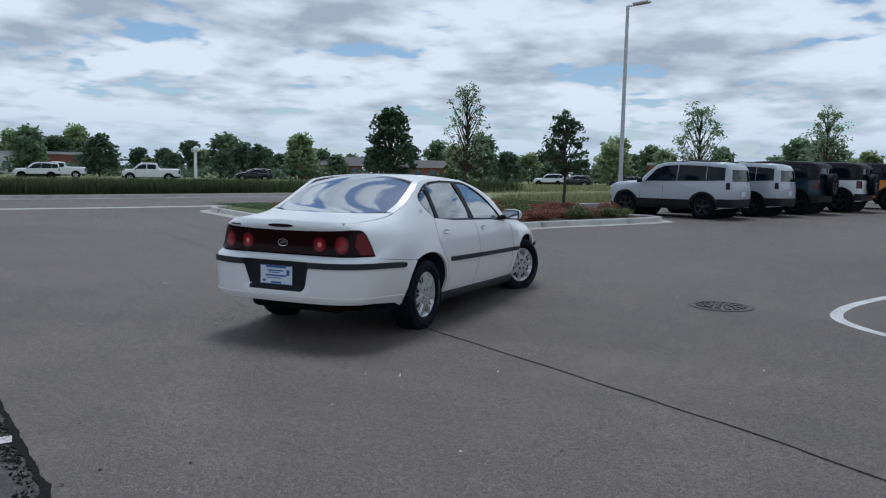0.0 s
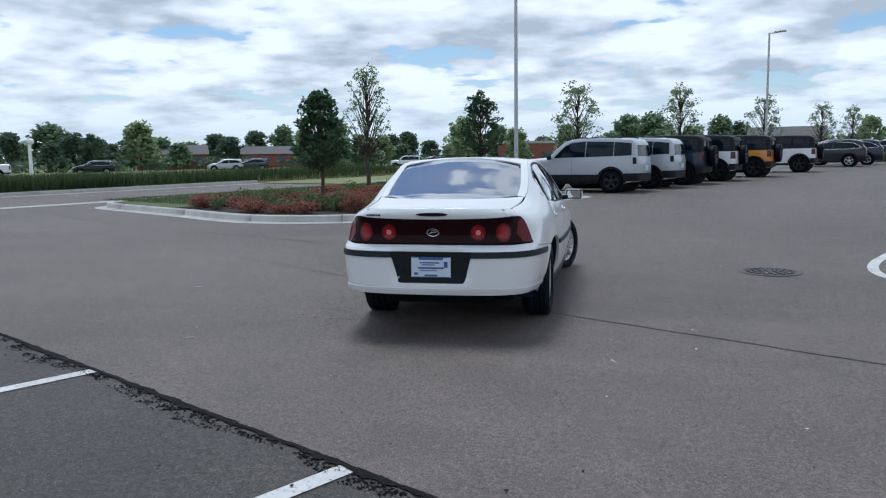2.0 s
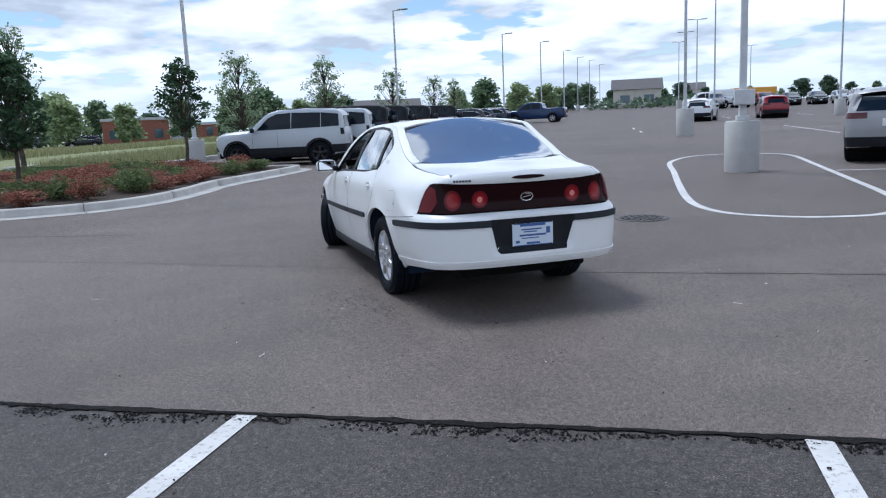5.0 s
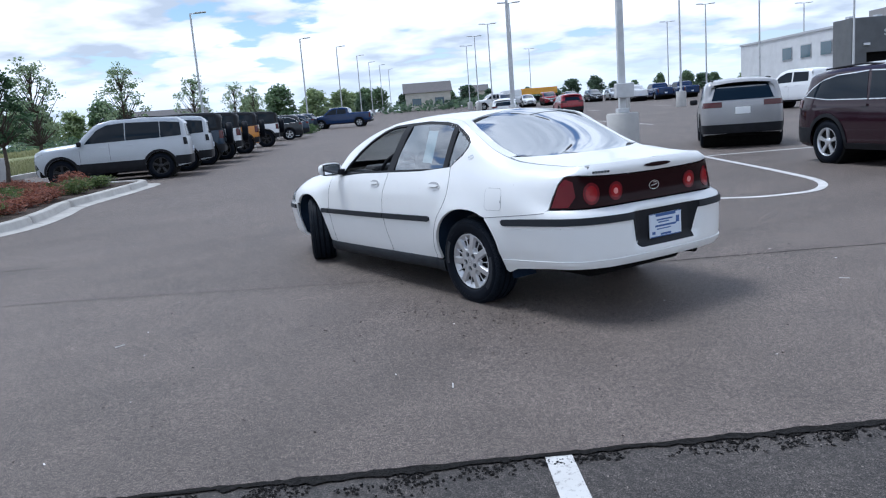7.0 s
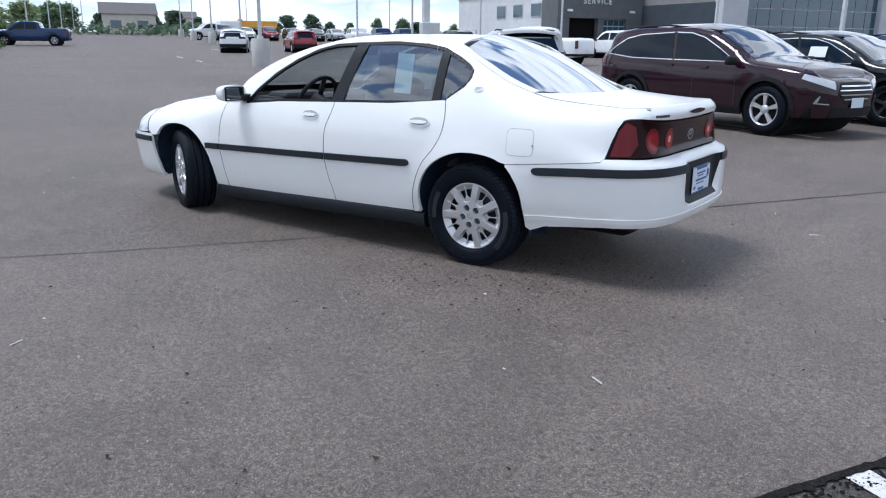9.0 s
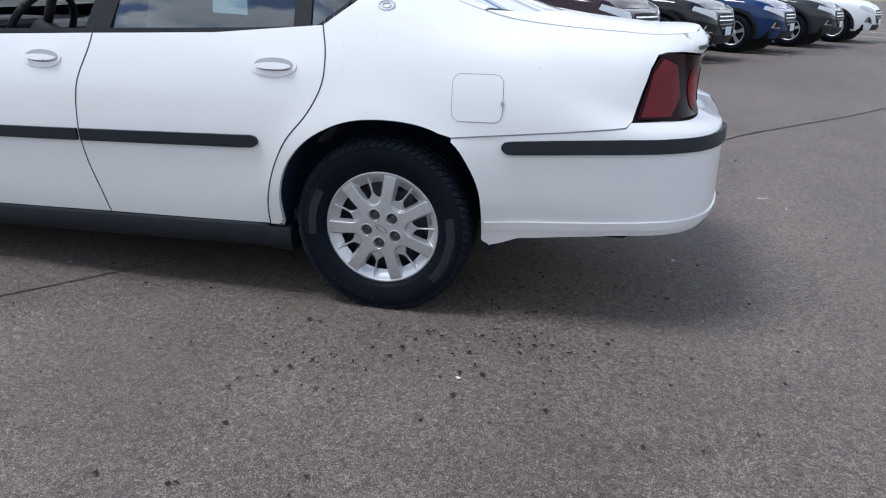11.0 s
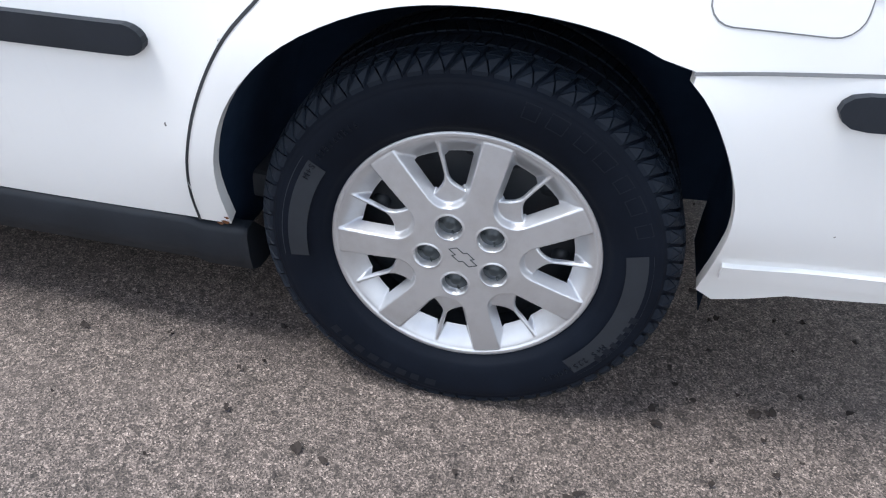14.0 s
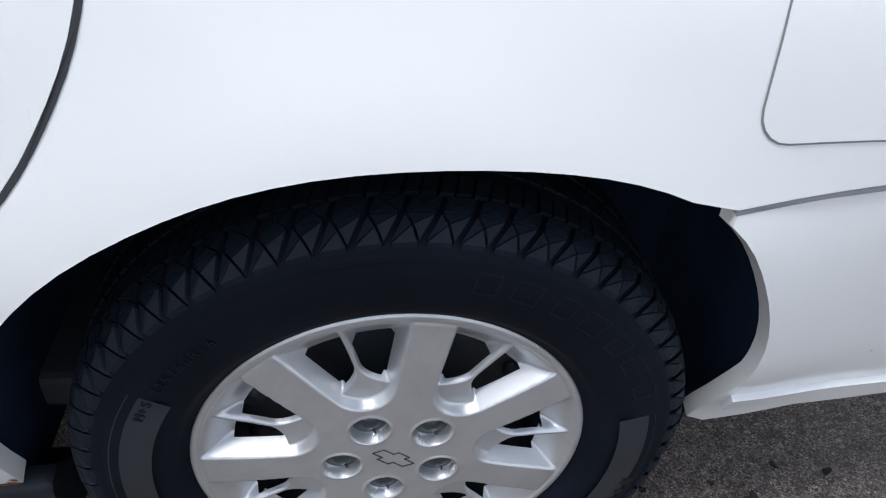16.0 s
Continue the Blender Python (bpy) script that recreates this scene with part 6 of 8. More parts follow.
S = np.linspace(-.90, .90, 36)
roof = [(s, bl_top(s)) for s in S] + [(.90, y) for y in np.linspace(.22, -.30, 14)][1:] + [(1, -.30)] + [(1, y) for y in np.linspace(-.25, 2.14, 50)] + [(.915, 2.14)] + [(.915, y) for y in np.linspace(2.1, 1.43, 16)]
roof += [(s, ws_top(s)) for s in S[::-1] * (.915 / .90)] + [(-.915, y) for y in np.linspace(1.43, 2.1, 16)] + [(-.915, 2.14), (-1, 2.14)] + [(-1, y) for y in np.linspace(2.14, -.25, 50)] + [(-1, -.30), (-.90, -.30)] + [(-.90, y) for y in np.linspace(-.30, .22, 14)][:-1]
skin(bm, TOP, roof, (0.05, 0.03), 0.012, 0)
part("roof", bm, "white_paint", sedan)
bm = bmesh.new()
rg = [(s, bl_base(s)) for s in np.linspace(-.94, .94, 40)] + [(.94, y) for y in np.linspace(-.29, .22, 14)] + [(s, bl_top(s) + .012) for s in np.linspace(.94, -.94, 36)] + [(-.94, y) for y in np.linspace(.22, -.29, 14)]
skin(bm, TOP, rg, (0.05, 0.03), 0.0, 0, False, -0.006)
even(bm, 2)
g = part("rear_screen", bm, "glass_rear", sedan, "rear window glass mirroring the sky")
g.visible_shadow = False
bm = bmesh.new()
inner = [(s * .93, bl_base(s) + .035) for s in np.linspace(-.94, .94, 40)] + [(.874, y) for y in np.linspace(-.24, .20, 14)] + [(s * .93, bl_top(s) - .022) for s in np.linspace(.94, -.94, 36)] + [(-.874, y) for y in np.linspace(.20, -.24, 14)]
k = len(rg)
for i in range(k):
    j = (i + 1) % k
    skin(bm, TOP, [rg[i], rg[j], inner[j], inner[i]], 0.2, 0, 0, False, -0.009)
part("screen_border", bm, "black_plastic", sedan, "black ceramic border of the rear window")
bm = bmesh.new()
wg = [(s, ws_base(s)) for s in np.linspace(-.93, .93, 36)] + [(.93, y) for y in np.linspace(2.1, 1.44, 14)] + [(s, ws_top(s) - .01) for s in np.linspace(.93, -.93, 36)] + [(-.93, y) for y in np.linspace(1.44, 2.1, 14)]
skin(bm, TOP, wg, (0.05, 0.04), 0.0, 0, False, -0.006)
even(bm, 2)
g = part("windscreen", bm, "glass_clear", sedan, "windscreen glass")
g.visible_shadow = False
bm = bmesh.new()                                            # grey headlining under the roof
skin(bm, TOP, [(s, .27 + .085 * (1 - s * s)) for s in np.linspace(-.98, .98, 24)] + [(s, 1.385 - .10 * (1 - s * s)) for s in np.linspace(.98, -.98, 24)], (0.08, 0.06), 0, 0, False, -0.030)
part("headlining", bm, "cabin", sedan, "grey cloth headlining")
# bonnet and scuttle
bm = bmesh.new()
ysf = float(car_shell.sy[-1]) - 0.001
skin(bm, TOP, [(s, 2.215 + .10 * (1 - s * s)) for s in np.linspace(-.99, .99, 30)] + [(.99, y) for y in np.linspace(2.3, ysf, 20)] + [(-.99, y) for y in np.linspace(ysf, 2.3, 20)], (0.06, 0.05), 0.012, 0)
part("bonnet", bm, "white_paint", sedan)
bm = bmesh.new()
skin(bm, TOP, [(s, ws_base(s) - .03) for s in np.linspace(-1, 1, 30)] + [(s, 2.23 + .10 * (1 - s * s)) for s in np.linspace(1, -1, 30)], (0.08, 0.05), 0, 0, False, -0.014)
part("scuttle", bm, "black_plastic", sedan)
# front bumper and grille
bm = bmesh.new()
xf = car_shell.a_xf
T = car_shell.total
lowf = [(AY(3.125), .215), (AY(3.3), .20)] + [(xf(x), .20) for x in (.5, .2, .0)]
hif = [(xf(x), .575) for x in (0.0, .2, .5)] + [(AY(3.42), .572), (AY(3.235), .575), (AY(3.17), .555), (AY(3.150), .42), (AY(3.135), .30)]
for sg in (-1, 1):
    skin(bm, car_shell.side(sg), lowf + hif, 0.04, 0.02, 0.0, sg > 0)
fb = part("front_bumper", bm, "white_paint", sedan)
for sg in (-1, 1):
    bm = bmesh.new()
    skin(bm, car_shell.side(sg), [(AY(3.16), .515), (AY(3.4), .510), (xf(.4), .505), (xf(0), .505), (xf(0), .545), (xf(.4), .545), (AY(3.4), .550), (AY(3.165), .555)], 0.05, 0.012, 0, sg > 0, 0.012)
    part("bumper_strip", bm, "trim_plastic", fb, "black rubber bumper strip")
bm = bmesh.new()
for sg in (-1, 1):
    skin(bm, car_shell.side(sg), [(xf(.29), .59), (xf(0), .59), (xf(0), .70), (xf(.29), .70)], 0.05, 0.012, 0, sg > 0, -0.005)
part("grille", bm, "black_plastic", sedan)

# mirrors
for sgn in (-1, 1):
    bm = bmesh.new()
    c = Vector((sgn * .935, 1.985, .955))
    ball = bmesh.ops.create_icosphere(bm, subdivisions=3, radius=1.0)["verts"]
    for v in ball:
        x, y, z = v.co
        k = lambda q: math.copysign(abs(q) ** .62, q)
        v.co = Vector((c.x + k(x) * .098, c.y + max(k(y), -.30) * .085 + (.012 * x * sgn), c.z + k(z) * .060 * (1 - .12 * x * sgn)))
    mir = part("door_mirror", bm, "white_paint", sedan, smooth=True)
    bm = bmesh.new()
    box(bm, (c.x, c.y - .030, c.z), (.170, .010, .098), 0.004)
    part("mirror_rim", bm, "black_plastic", mir)
    bm = bmesh.new()
    box(bm, (c.x, c.y - .037, c.z), (.150, .003, .080), 0.001)
    part("mirror_glass", bm, M["mirror"] if "mirror" in M else M.setdefault("mirror", Mat("mirror", (0.85, 0.87, 0.9), 0.02, 1.0).m), mir)
    bm = bmesh.new()
    box(bm, (sgn * .83, 1.975, .925), (.09, .10, .05), 0.015)
    part("mirror_foot", bm, "black_plastic", mir)

# floor pan, inner boot and cabin
bm = bmesh.new()
box(bm, (0, 1.35, .235), (1.50, 1.86, .05), 0.02)
box(bm, (0, -.70, .39), (1.20, .46, .10), 0.03)
box(bm, (0, 3.02, .30), (.98, .9, .08), 0.03)
box(bm, (0, .0, .30), (.96, .60, .06), 0.02)
cyl(bm, (-.5, .05, .30), (.5, .05, .30), .035, None, 10)
cyl(bm, (.42, -.35, .27), (.42, -1.0, .315), .026, None, 12)
cyl(bm, (.30, .0, .24), (.30, 2.4, .22), .026, None, 10)
# spare wheel tub, added unseen to keep light from the ground under the tail
box(bm, (0, -.66, .31), (.90, .40, .16), 0.05)
part("underbody", bm, "under", sedan, "dark underbody and exhaust pipe")
bm = bmesh.new()
box(bm, (.42, -.52, .30), (.34, .42, .12), 0.05)
part("silencer", bm, "under", sedan)
bm = bmesh.new()                                            # cabin tub: floor, bulkheads, shelf
box(bm, (0, 1.2, .29), (1.40, 2.0, .05), 0.01)
part("cabin_floor", bm, "cabin", sedan)
for nm, c, sz in (("bulkhead", (0, .02, .62), (.96, .05, .66)), ("parcel_shelf", (0, -.16, .955), (1.22, .40, .03)), ("door_card", (-.745, 1.36, .60), (.05, 1.74, .62)), ("door_card", (.745, 1.36, .60), (.05, 1.74, .62)),
                  ("window_ledge", (-.765, 1.2, .90), (.06, 1.8, .04)), ("window_ledge", (.765, 1.2, .90), (.06, 1.8, .04))):
    bm = bmesh.new()
    box(bm, c, sz, 0.012)
    part(nm, bm, "cabin", sedan, "dark grey cabin trim")
bm = bmesh.new()
box(bm, (0, 2.02, .80), (1.42, .40, .24), 0.07)
box(bm, (-.36, 1.93, .925), (.40, .22, .06), 0.03)
part("dashboard", bm, "cabin", sedan)


def seat(x, y, w, rear=False):
    s = new("rear_seat" if rear else "front_seat")
    s.parent = sedan
    s.location = (x, y, 0)
    bm = bmesh.new()
    box(bm, (0, .06, .48), (w, .52, .20), 0.06)
    part("cushion", bm, "seat", s, smooth=True)
    bm = bmesh.new()
    box(bm, (0, -.22, .80), (w, .17, .60 if not rear else .50), 0.06, Matrix.Translation((0, -.22, .5)) @ Matrix.Rotation(radians(14), 4, "X") @ Matrix.Translation((0, .22, -.5)))
    part("backrest", bm, "seat", s, smooth=True)
    if not rear:
        bm = bmesh.new()
        box(bm, (0, -.335, 1.165), (.27, .10, .17), 0.04)
        part("headrest", bm, "seat", s, smooth=True)
    else:
        for hx in (-.4, .4):
            bm = bmesh.new()
            box(bm, (hx, -.33, 1.04), (.26, .09, .12), 0.035)
            part("headrest", bm, "seat", s, smooth=True)


seat(-.37, 1.28, .50), seat(.37, 1.28, .50), seat(0, .62, 1.25, True)
wheel_m = Matrix.Translation((-.37, 1.70, .90)) @ Matrix.Rotation(radians(-62), 4, "X")
bm = bmesh.new()
for i in range(36):
    t = 2 * math.pi * i / 36
    u = 2 * math.pi * (i + 1) / 36
    cyl(bm, wheel_m @ Vector((.185 * math.cos(t), .185 * math.sin(t), 0)), wheel_m @ Vector((.185 * math.cos(u), .185 * math.sin(u), 0)), .016, None, 8, False)
for t in (0.2, 2.94, 4.71):
    cyl(bm, wheel_m @ Vector((0, 0, -.02)), wheel_m @ Vector((.18 * math.cos(t), .18 * math.sin(t), 0)), .020, None, 8)
cyl(bm, wheel_m @ Vector((0, 0, .012)), wheel_m @ Vector((0, 0, -.22)), .06, None, 14)
part("steering_wheel", bm, "black_plastic", sedan, smooth=True)
bm = bmesh.new()
box(bm, (0, 1.52, 1.255), (.24, .035, .065), 0.015)
cyl(bm, (0, 1.54, 1.28), (0, 1.50, 1.36), .008, None, 8)
part("inner_mirror", bm, "black_plastic", sedan)
# price sheet taped inside the near rear window, hanging askew
bm = bmesh.new()
vs = []
for i in range(9):
    f = i / 8
    p = car_shell.at(np.array([AY(.63 + .05 * f)]), np.array([1.015 + .24 * f]))[0]
    q = car_shell.at(np.array([AY(.50 + .05 * f)]), np.array([1.010 + .24 * f]))[0]
    k = .022 + .006 * math.sin(3 * f)
    vs.append((bm.verts.new((-p[0] + k, p[1], p[2])), bm.verts.new((-q[0] + k, q[1], q[2]))))
for a, b in zip(vs, vs[1:]):
    bm.faces.new((a[0], a[1], b[1], b[0]))
part("window_sheet", bm, "paper", sedan, "white paper price sheet inside the window")
# wipers off, small rust at the sill end of the rear arch
bm = bmesh.new()
fnl = car_shell.side(-1)
for y, z, r in ((.382, .290, .006), (.377, .302, .004), (.392, .285, .005)):
    skin(bm, fnl, [(AY(y) + r * math.cos(t) * (1 + .3 * math.sin(3 * t)), z + r * .8 * math.sin(t)) for t in np.linspace(0, 6.28, 12)[:-1]], 0.02, 0, 0, False, 0.0012)
part("rust_spot", bm, "rust", sedan, "small rust spot at the arch")

TRACK = .709
hubcap_wheel(sedan, Matrix.Translation((-.704, .010, .308)) @ Matrix.Rotation(radians(2.85), 4, "Z") @ Matrix.Rotation(radians(-.98), 4, "Y") @ Matrix.Rotation(math.pi, 4, "Z"), spin=radians(28.7))
hubcap_wheel(sedan, Matrix.Translation((TRACK, .007, .310)), spin=radians(40))
STEER = radians(-24)
hubcap_wheel(sedan, Matrix.Translation((-.725, 2.775, .310)) @ Matrix.Rotation(math.pi + STEER, 4, "Z"), spin=radians(20))
hubcap_wheel(sedan, Matrix.Translation((.725, 2.775, .310)) @ Matrix.Rotation(STEER, 4, "Z"), spin=radians(5))


# ---- other vehicles, from the same kind of skin ----
def alloy_wheel(parent, m, R, w, rim, mat="alloy", style="ten", label=""):
    wheel = new("wheel")
    wheel.parent = parent
    wheel.matrix_local = m
    bm = bmesh.new()
    h = w / 2
    lathe(bm, [(-h * .8, rim), (-h, rim + (R - rim) * .5), (-h * .85, R - .02), (-h * .6, R), (h * .6, R), (h * .85, R - .02), (h, rim + (R - rim) * .5), (h * .93, rim + .02), (h * .86, rim)], 36)
    part("tyre", bm, "rubber", wheel)
    bm = bmesh.new()
    lathe(bm, [(h * .86, rim + .004), (h * .90, rim - .006), (h * .70, rim - .022), (-h * .5, rim - .03)], 36)
    n = 5
    for i in range(n):
        t = 2 * math.pi * i / n + .3
        for d in ((-.16, .16) if style == "ten" else (0,)):
            spoke_bar(bm, t + d * .55, .03, rim - .01, .045 if style != "ten" else .034, .032 if style == "ten" else .085, h * .70, h * .80, .03, 0.0, 4)
    lathe(bm, [(h * .55, .075), (h * .74, .065), (h * .78, .03), (h * .78, .0001)], 20)
    part("rim", bm, mat, wheel)
    bm = bmesh.new()
    lathe(bm, [(h * .30, rim - .02), (h * .28, .0001)], 24)
    part("brake_disc", bm, "steel_black", wheel)
    return wheel


def make_vehicle(name, label, category, paint, yr, yf, wb, W, R, prof, belt, windows, tails, z0=.26, rear_lean=.12, upper=None, clad=.0, screen=None, back_window=None, group="",
                 rim_mat="alloy", style="ten", rear_black=.0, spare=False, bed=None, rails=True, heads=True, boxy=1.0, chrome_line=False, plate=True, dome=.035, grid=.10):
    """prof: (y, height of the seam, how far it lies inside) from tail to nose; belt: (rear, front) heights of the window line."""
    outline = [(0, yr), (.5 * W, yr + .02), (.80 * W, yr + .06), (.93 * W, yr + .17), (.985 * W, yr + .45), (W, yr + 1.0), (W, wb * .5), (W, yf - 1.0), (.96 * W, yf - .5), (.84 * W, yf - .2), (.6 * W, yf - .07), (.3 * W, yf - .015), (0, yf)]

    def beltz(y):
        return belt[0] + (belt[1] - belt[0]) * (y - yr) / (yf - yr)

    def station(y, zs, ti, lean=0.0):
        b = beltz(y)
        if zs > b + .18:
            H = zs - b
            z = [z0, z0 + .09, .52, .72, b - .10, b, b + .34 * H, b + .68 * H, b + .90 * H, zs]
            o = [.07 * boxy, .025 * boxy, .006, 0, .012 * boxy, .032 * boxy, .03 + .30 * (ti - .09) + lean * .34, .03 + .62 * (ti - .09) + lean * .68, .03 + .86 * (ti - .09) + lean * .92, ti + lean]
        else:
            z = [z0, z0 + .09, .50, min(.70, zs - .22), zs - .17, zs - .10, zs - .055, zs - .028, zs - .010, zs]
            o = [.07 * boxy, .025 * boxy, .006, 0, .010, .022, .045 * boxy, .08 * boxy, .12 * boxy, .18 * boxy]
        return z, o

    sts = []
    zr, tr = prof[0][1], prof[0][2]
    for key in (("x", 0.0), ("x", .55 * W)):
        z, o = station(yr, zr, tr * .6, rear_lean)
        sts.append((key, z, o))
    z, o = station(yr, zr, tr * .9, rear_lean * .6)
    sts.append((("y", yr + .14), z, o))
    for y, zs, ti in prof[1:]:
        z, o = station(y, zs, ti)
        sts.append((("y", y), z, o))
    zf = prof[-1][1] - .10
    for key in (("xf", .5 * W), ("xf", 0.0)):
        z, o = station(yf, zf, .15)
        sts.append((key, z, o))
    top_h = max(p[1] for p in prof)
    crown = [(yr, .01), (yr + .5, dome * .8), (prof[len(prof) // 2][0], dome), (yf - .4, .03), (yf, .0)]
    sh = Shell(outline, sts, crown, 2.4)
    root = holder(name, Matrix.Identity(4), label, category, group)
    ay, T = sh.a_y, sh.total
    ra = R * 1.16

    def wheel_arch(yc):
        return [(ay(yc - ra * math.cos(t)), R + ra * math.sin(t)) for t in np.linspace(math.asin(max(-1, (z0 + .01 - R) / ra)), math.pi - math.asin(max(-1, (z0 + .01 - R) / ra)), 16)]

    bottom = [(0.001, z0 + .10), (ay(yr + .2), z0 + .06)] + wheel_arch(0.0) + wheel_arch(wb) + [(ay(yf - .25), z0 + .02), (T - .001, z0 + .02)]
    na = 60
    seam = [(float(a), float(z)) for a, z in zip(np.linspace(T - .001, .001, na), sh.seam(np.linspace(T - .001, .001, na))[2])]
    bm = bmesh.new()
    bu = bmesh.new()
    for sg in (-1, 1):
        fn = sh.side(sg)
        if upper:
            mid = [(a, beltz(float(sh.plan(np.array([a]))[1][0]))) for a in np.linspace(T - .001, .001, na)]
            cut = [(a, min(z, s[1])) for (a, z), s in zip(mid, seam)]
            skin(bm, fn, bottom + cut, grid, .02)
            ups = [k for k in range(na) if seam[k][1] > mid[k][1] + .02]
            skin(bu, fn, [mid[k] for k in ups] + [seam[k] for k in ups[::-1]], grid, .01)
        else:
            skin(bm, fn, bottom + seam, grid, .02)
    TOPF = sh.top()
    y0, y1 = float(sh.sy[0]) + .001, float(sh.sy[-1]) - .001
    if upper:
        yb = [y for y, zs, ti in prof if zs > beltz(y) + .3]
        ycut = max(yb) + .12
        skin(bm, TOPF, [(-1, ycut), (1, ycut), (1, y1), (-1, y1)], (.2, .10), .0)
        skin(bu, TOPF, [(-1, y0), (1, y0), (1, ycut), (-1, ycut)], (.2, .08), .0)
        part("hard_top", bu, upper, root, "black hard top")
    else:
        skin(bm, TOPF, [(-1, y0), (1, y0)] + [(1, y) for y in np.linspace(y0, y1, 12)][1:] + [(-1, y1)], (grid * 1.5, .05), .0)
        bu.free()
    part("body", bm, paint, root)
    # dark arches and underside
    bm = bmesh.new()
    for yc in (0.0, wb):
        cyl(bm, (-W * .93, yc, R), (W * .93, yc, R), ra * .985, None, 24)
    box(bm, (0, wb / 2, z0 + .10), (W * 1.75, yf - yr - .5, .18), .03)
    part("underbody", bm, "under", root)
    fnl, fnr, face = sh.side(-1), sh.side(1), sh.face()
    for nm, poly in windows:
        for fn in (fnl, fnr):
            bm = bmesh.new()
            skin(bm, fn, [(ay(y), z) for y, z in poly], grid, .004, 0, False, .005)
            part(nm, bm, "glass_dark", root, "dark tinted window")
            if chrome_line:
                bm = bmesh.new()
                p = [(ay(y), z) for y, z in poly]
                q = inset_poly(p, -.015)
                for i in range(len(p)):
                    j = (i + 1) % len(p)
                    if abs(p[i][0] - p[j][0]) > .12:
                        skin(bm, fn, [p[i], p[j], q[j], q[i]], .2, .002, 0, False, .006)
                part("window_trim", bm, "chrome", root)
    if screen:
        ya, yb_ = screen
        bm = bmesh.new()
        skin(bm, TOPF, [(s, ya + .05 * (1 - s * s)) for s in np.linspace(-.90, .90, 10)] + [(s, yb_ + .09 * (1 - s * s)) for s in np.linspace(.93, -.93, 10)], (.1, .05), .003, 0, False, .004)
        part("windscreen", bm, M["glass_screen"], root, "windscreen mirroring the sky")
    if back_window:
        x, za, zb_ = back_window
        bm = bmesh.new()
        skin(bm, face, [(-x, za), (x, za), (x * .88, zb_), (-x * .88, zb_)], grid, .003, 0, False, .006)
        part("rear_window", bm, "glass_dark", root, "dark rear window")
    for x0, x1, za, zb_ in tails:
        for m in (1, -1):
            bm = bmesh.new()
            skin(bm, face, [(m * x0, za), (m * x1, za), (m * x1, zb_), (m * x0, zb_)], grid, .01, 0, False, .012)
            part("tail_lamp", bm, M["lens_tail"], root, "dark red tail lamp")
    if heads:
        for m in (-1, 1):
            bm = bmesh.new()
            a0, a1 = ay(yf - .38), sh.a_xf(.52 * W)
            zz = [float(sh.seam(np.array([a]))[2][0]) for a in (a0, a1)]
            skin(bm, sh.side(m), [(a0, zz[0] - .14), (a0 + .03, zz[0] - .07), (a1, zz[1] - .05), (a1, zz[1] - .17), ((a0 + a1) / 2, zz[0] - .22)], .06, .01, 0, False, .008)
            part("headlamp", bm, "lens_clear", root, "clear headlamp")
        zz = zf
        hexa = [(0, zz - .38), (.26 * W, zz - .38), (.47 * W, zz - .22), (.40 * W, zz - .06), (0, zz - .05)]
        bm = bmesh.new()
        for m in (-1, 1):
            skin(bm, sh.side(m), [(sh.a_xf(x) if x else T, z) for x, z in hexa], .08, .01, 0, False, .006)
        gr = part("grille", bm, "black_plastic", root, "dark six sided grille")
        for i in range(4):
            bm = bmesh.new()
            zb_ = zz - .12 - .065 * i
            wx = float(np.interp(zb_, [zz - .38, zz - .22, zz - .06], [.25, .455, .39])) * W
            for m in (-1, 1):
                skin(bm, sh.side(m), [(T, zb_), (T, zb_ + .020), (sh.a_xf(wx), zb_ + .020), (sh.a_xf(wx), zb_)], .12, .01, 0, False, .016)
            part("grille_bar", bm, "chrome", gr)
        for m in (-1, 1):
            bm = bmesh.new()
            ft = [(.60, .20), (.86, .24), (.80, .36), (.74, .38)]
            skin(bm, sh.side(m), [(sh.a_xf(x * W), z0 + z) for x, z in ft], .06, .01, 0, False, .008)
            fog = part("fog_lamp_bezel", bm, "black_plastic", root)
            bm = bmesh.new()
            ft = [(.62, .215), (.84, .235), (.84, .250), (.62, .235)]
            skin(bm, sh.side(m), [(sh.a_xf(x * W), z0 + z) for x, z in ft], .06, .008, 0, False, .014)
            skin(bm, sh.side(m), [(sh.a_xf(x * W), z0 + z) for x, z in [(.80, .25), (.84, .25), (.79, .345), (.765, .345)]], .06, .008, 0, False, .014)
            part("chrome_corner", bm, "chrome", fog)
        bm = bmesh.new()
        for m in (-1, 1):
            skin(bm, sh.side(m), [(T, z0 + .03), (T, z0 + .17), (sh.a_xf(.55 * W), z0 + .18), (sh.a_xf(.6 * W), z0 + .03)], .1, .01, 0, False, .006)
        part("lower_intake", bm, "black_plastic", root)
        if plate:
            bm = bmesh.new()
            box(bm, (0, yf + .015, z0 + .24), (.31, .012, .15), .003)
            part("plate", bm, "plate_white", root, "pale plate with unreadable print")
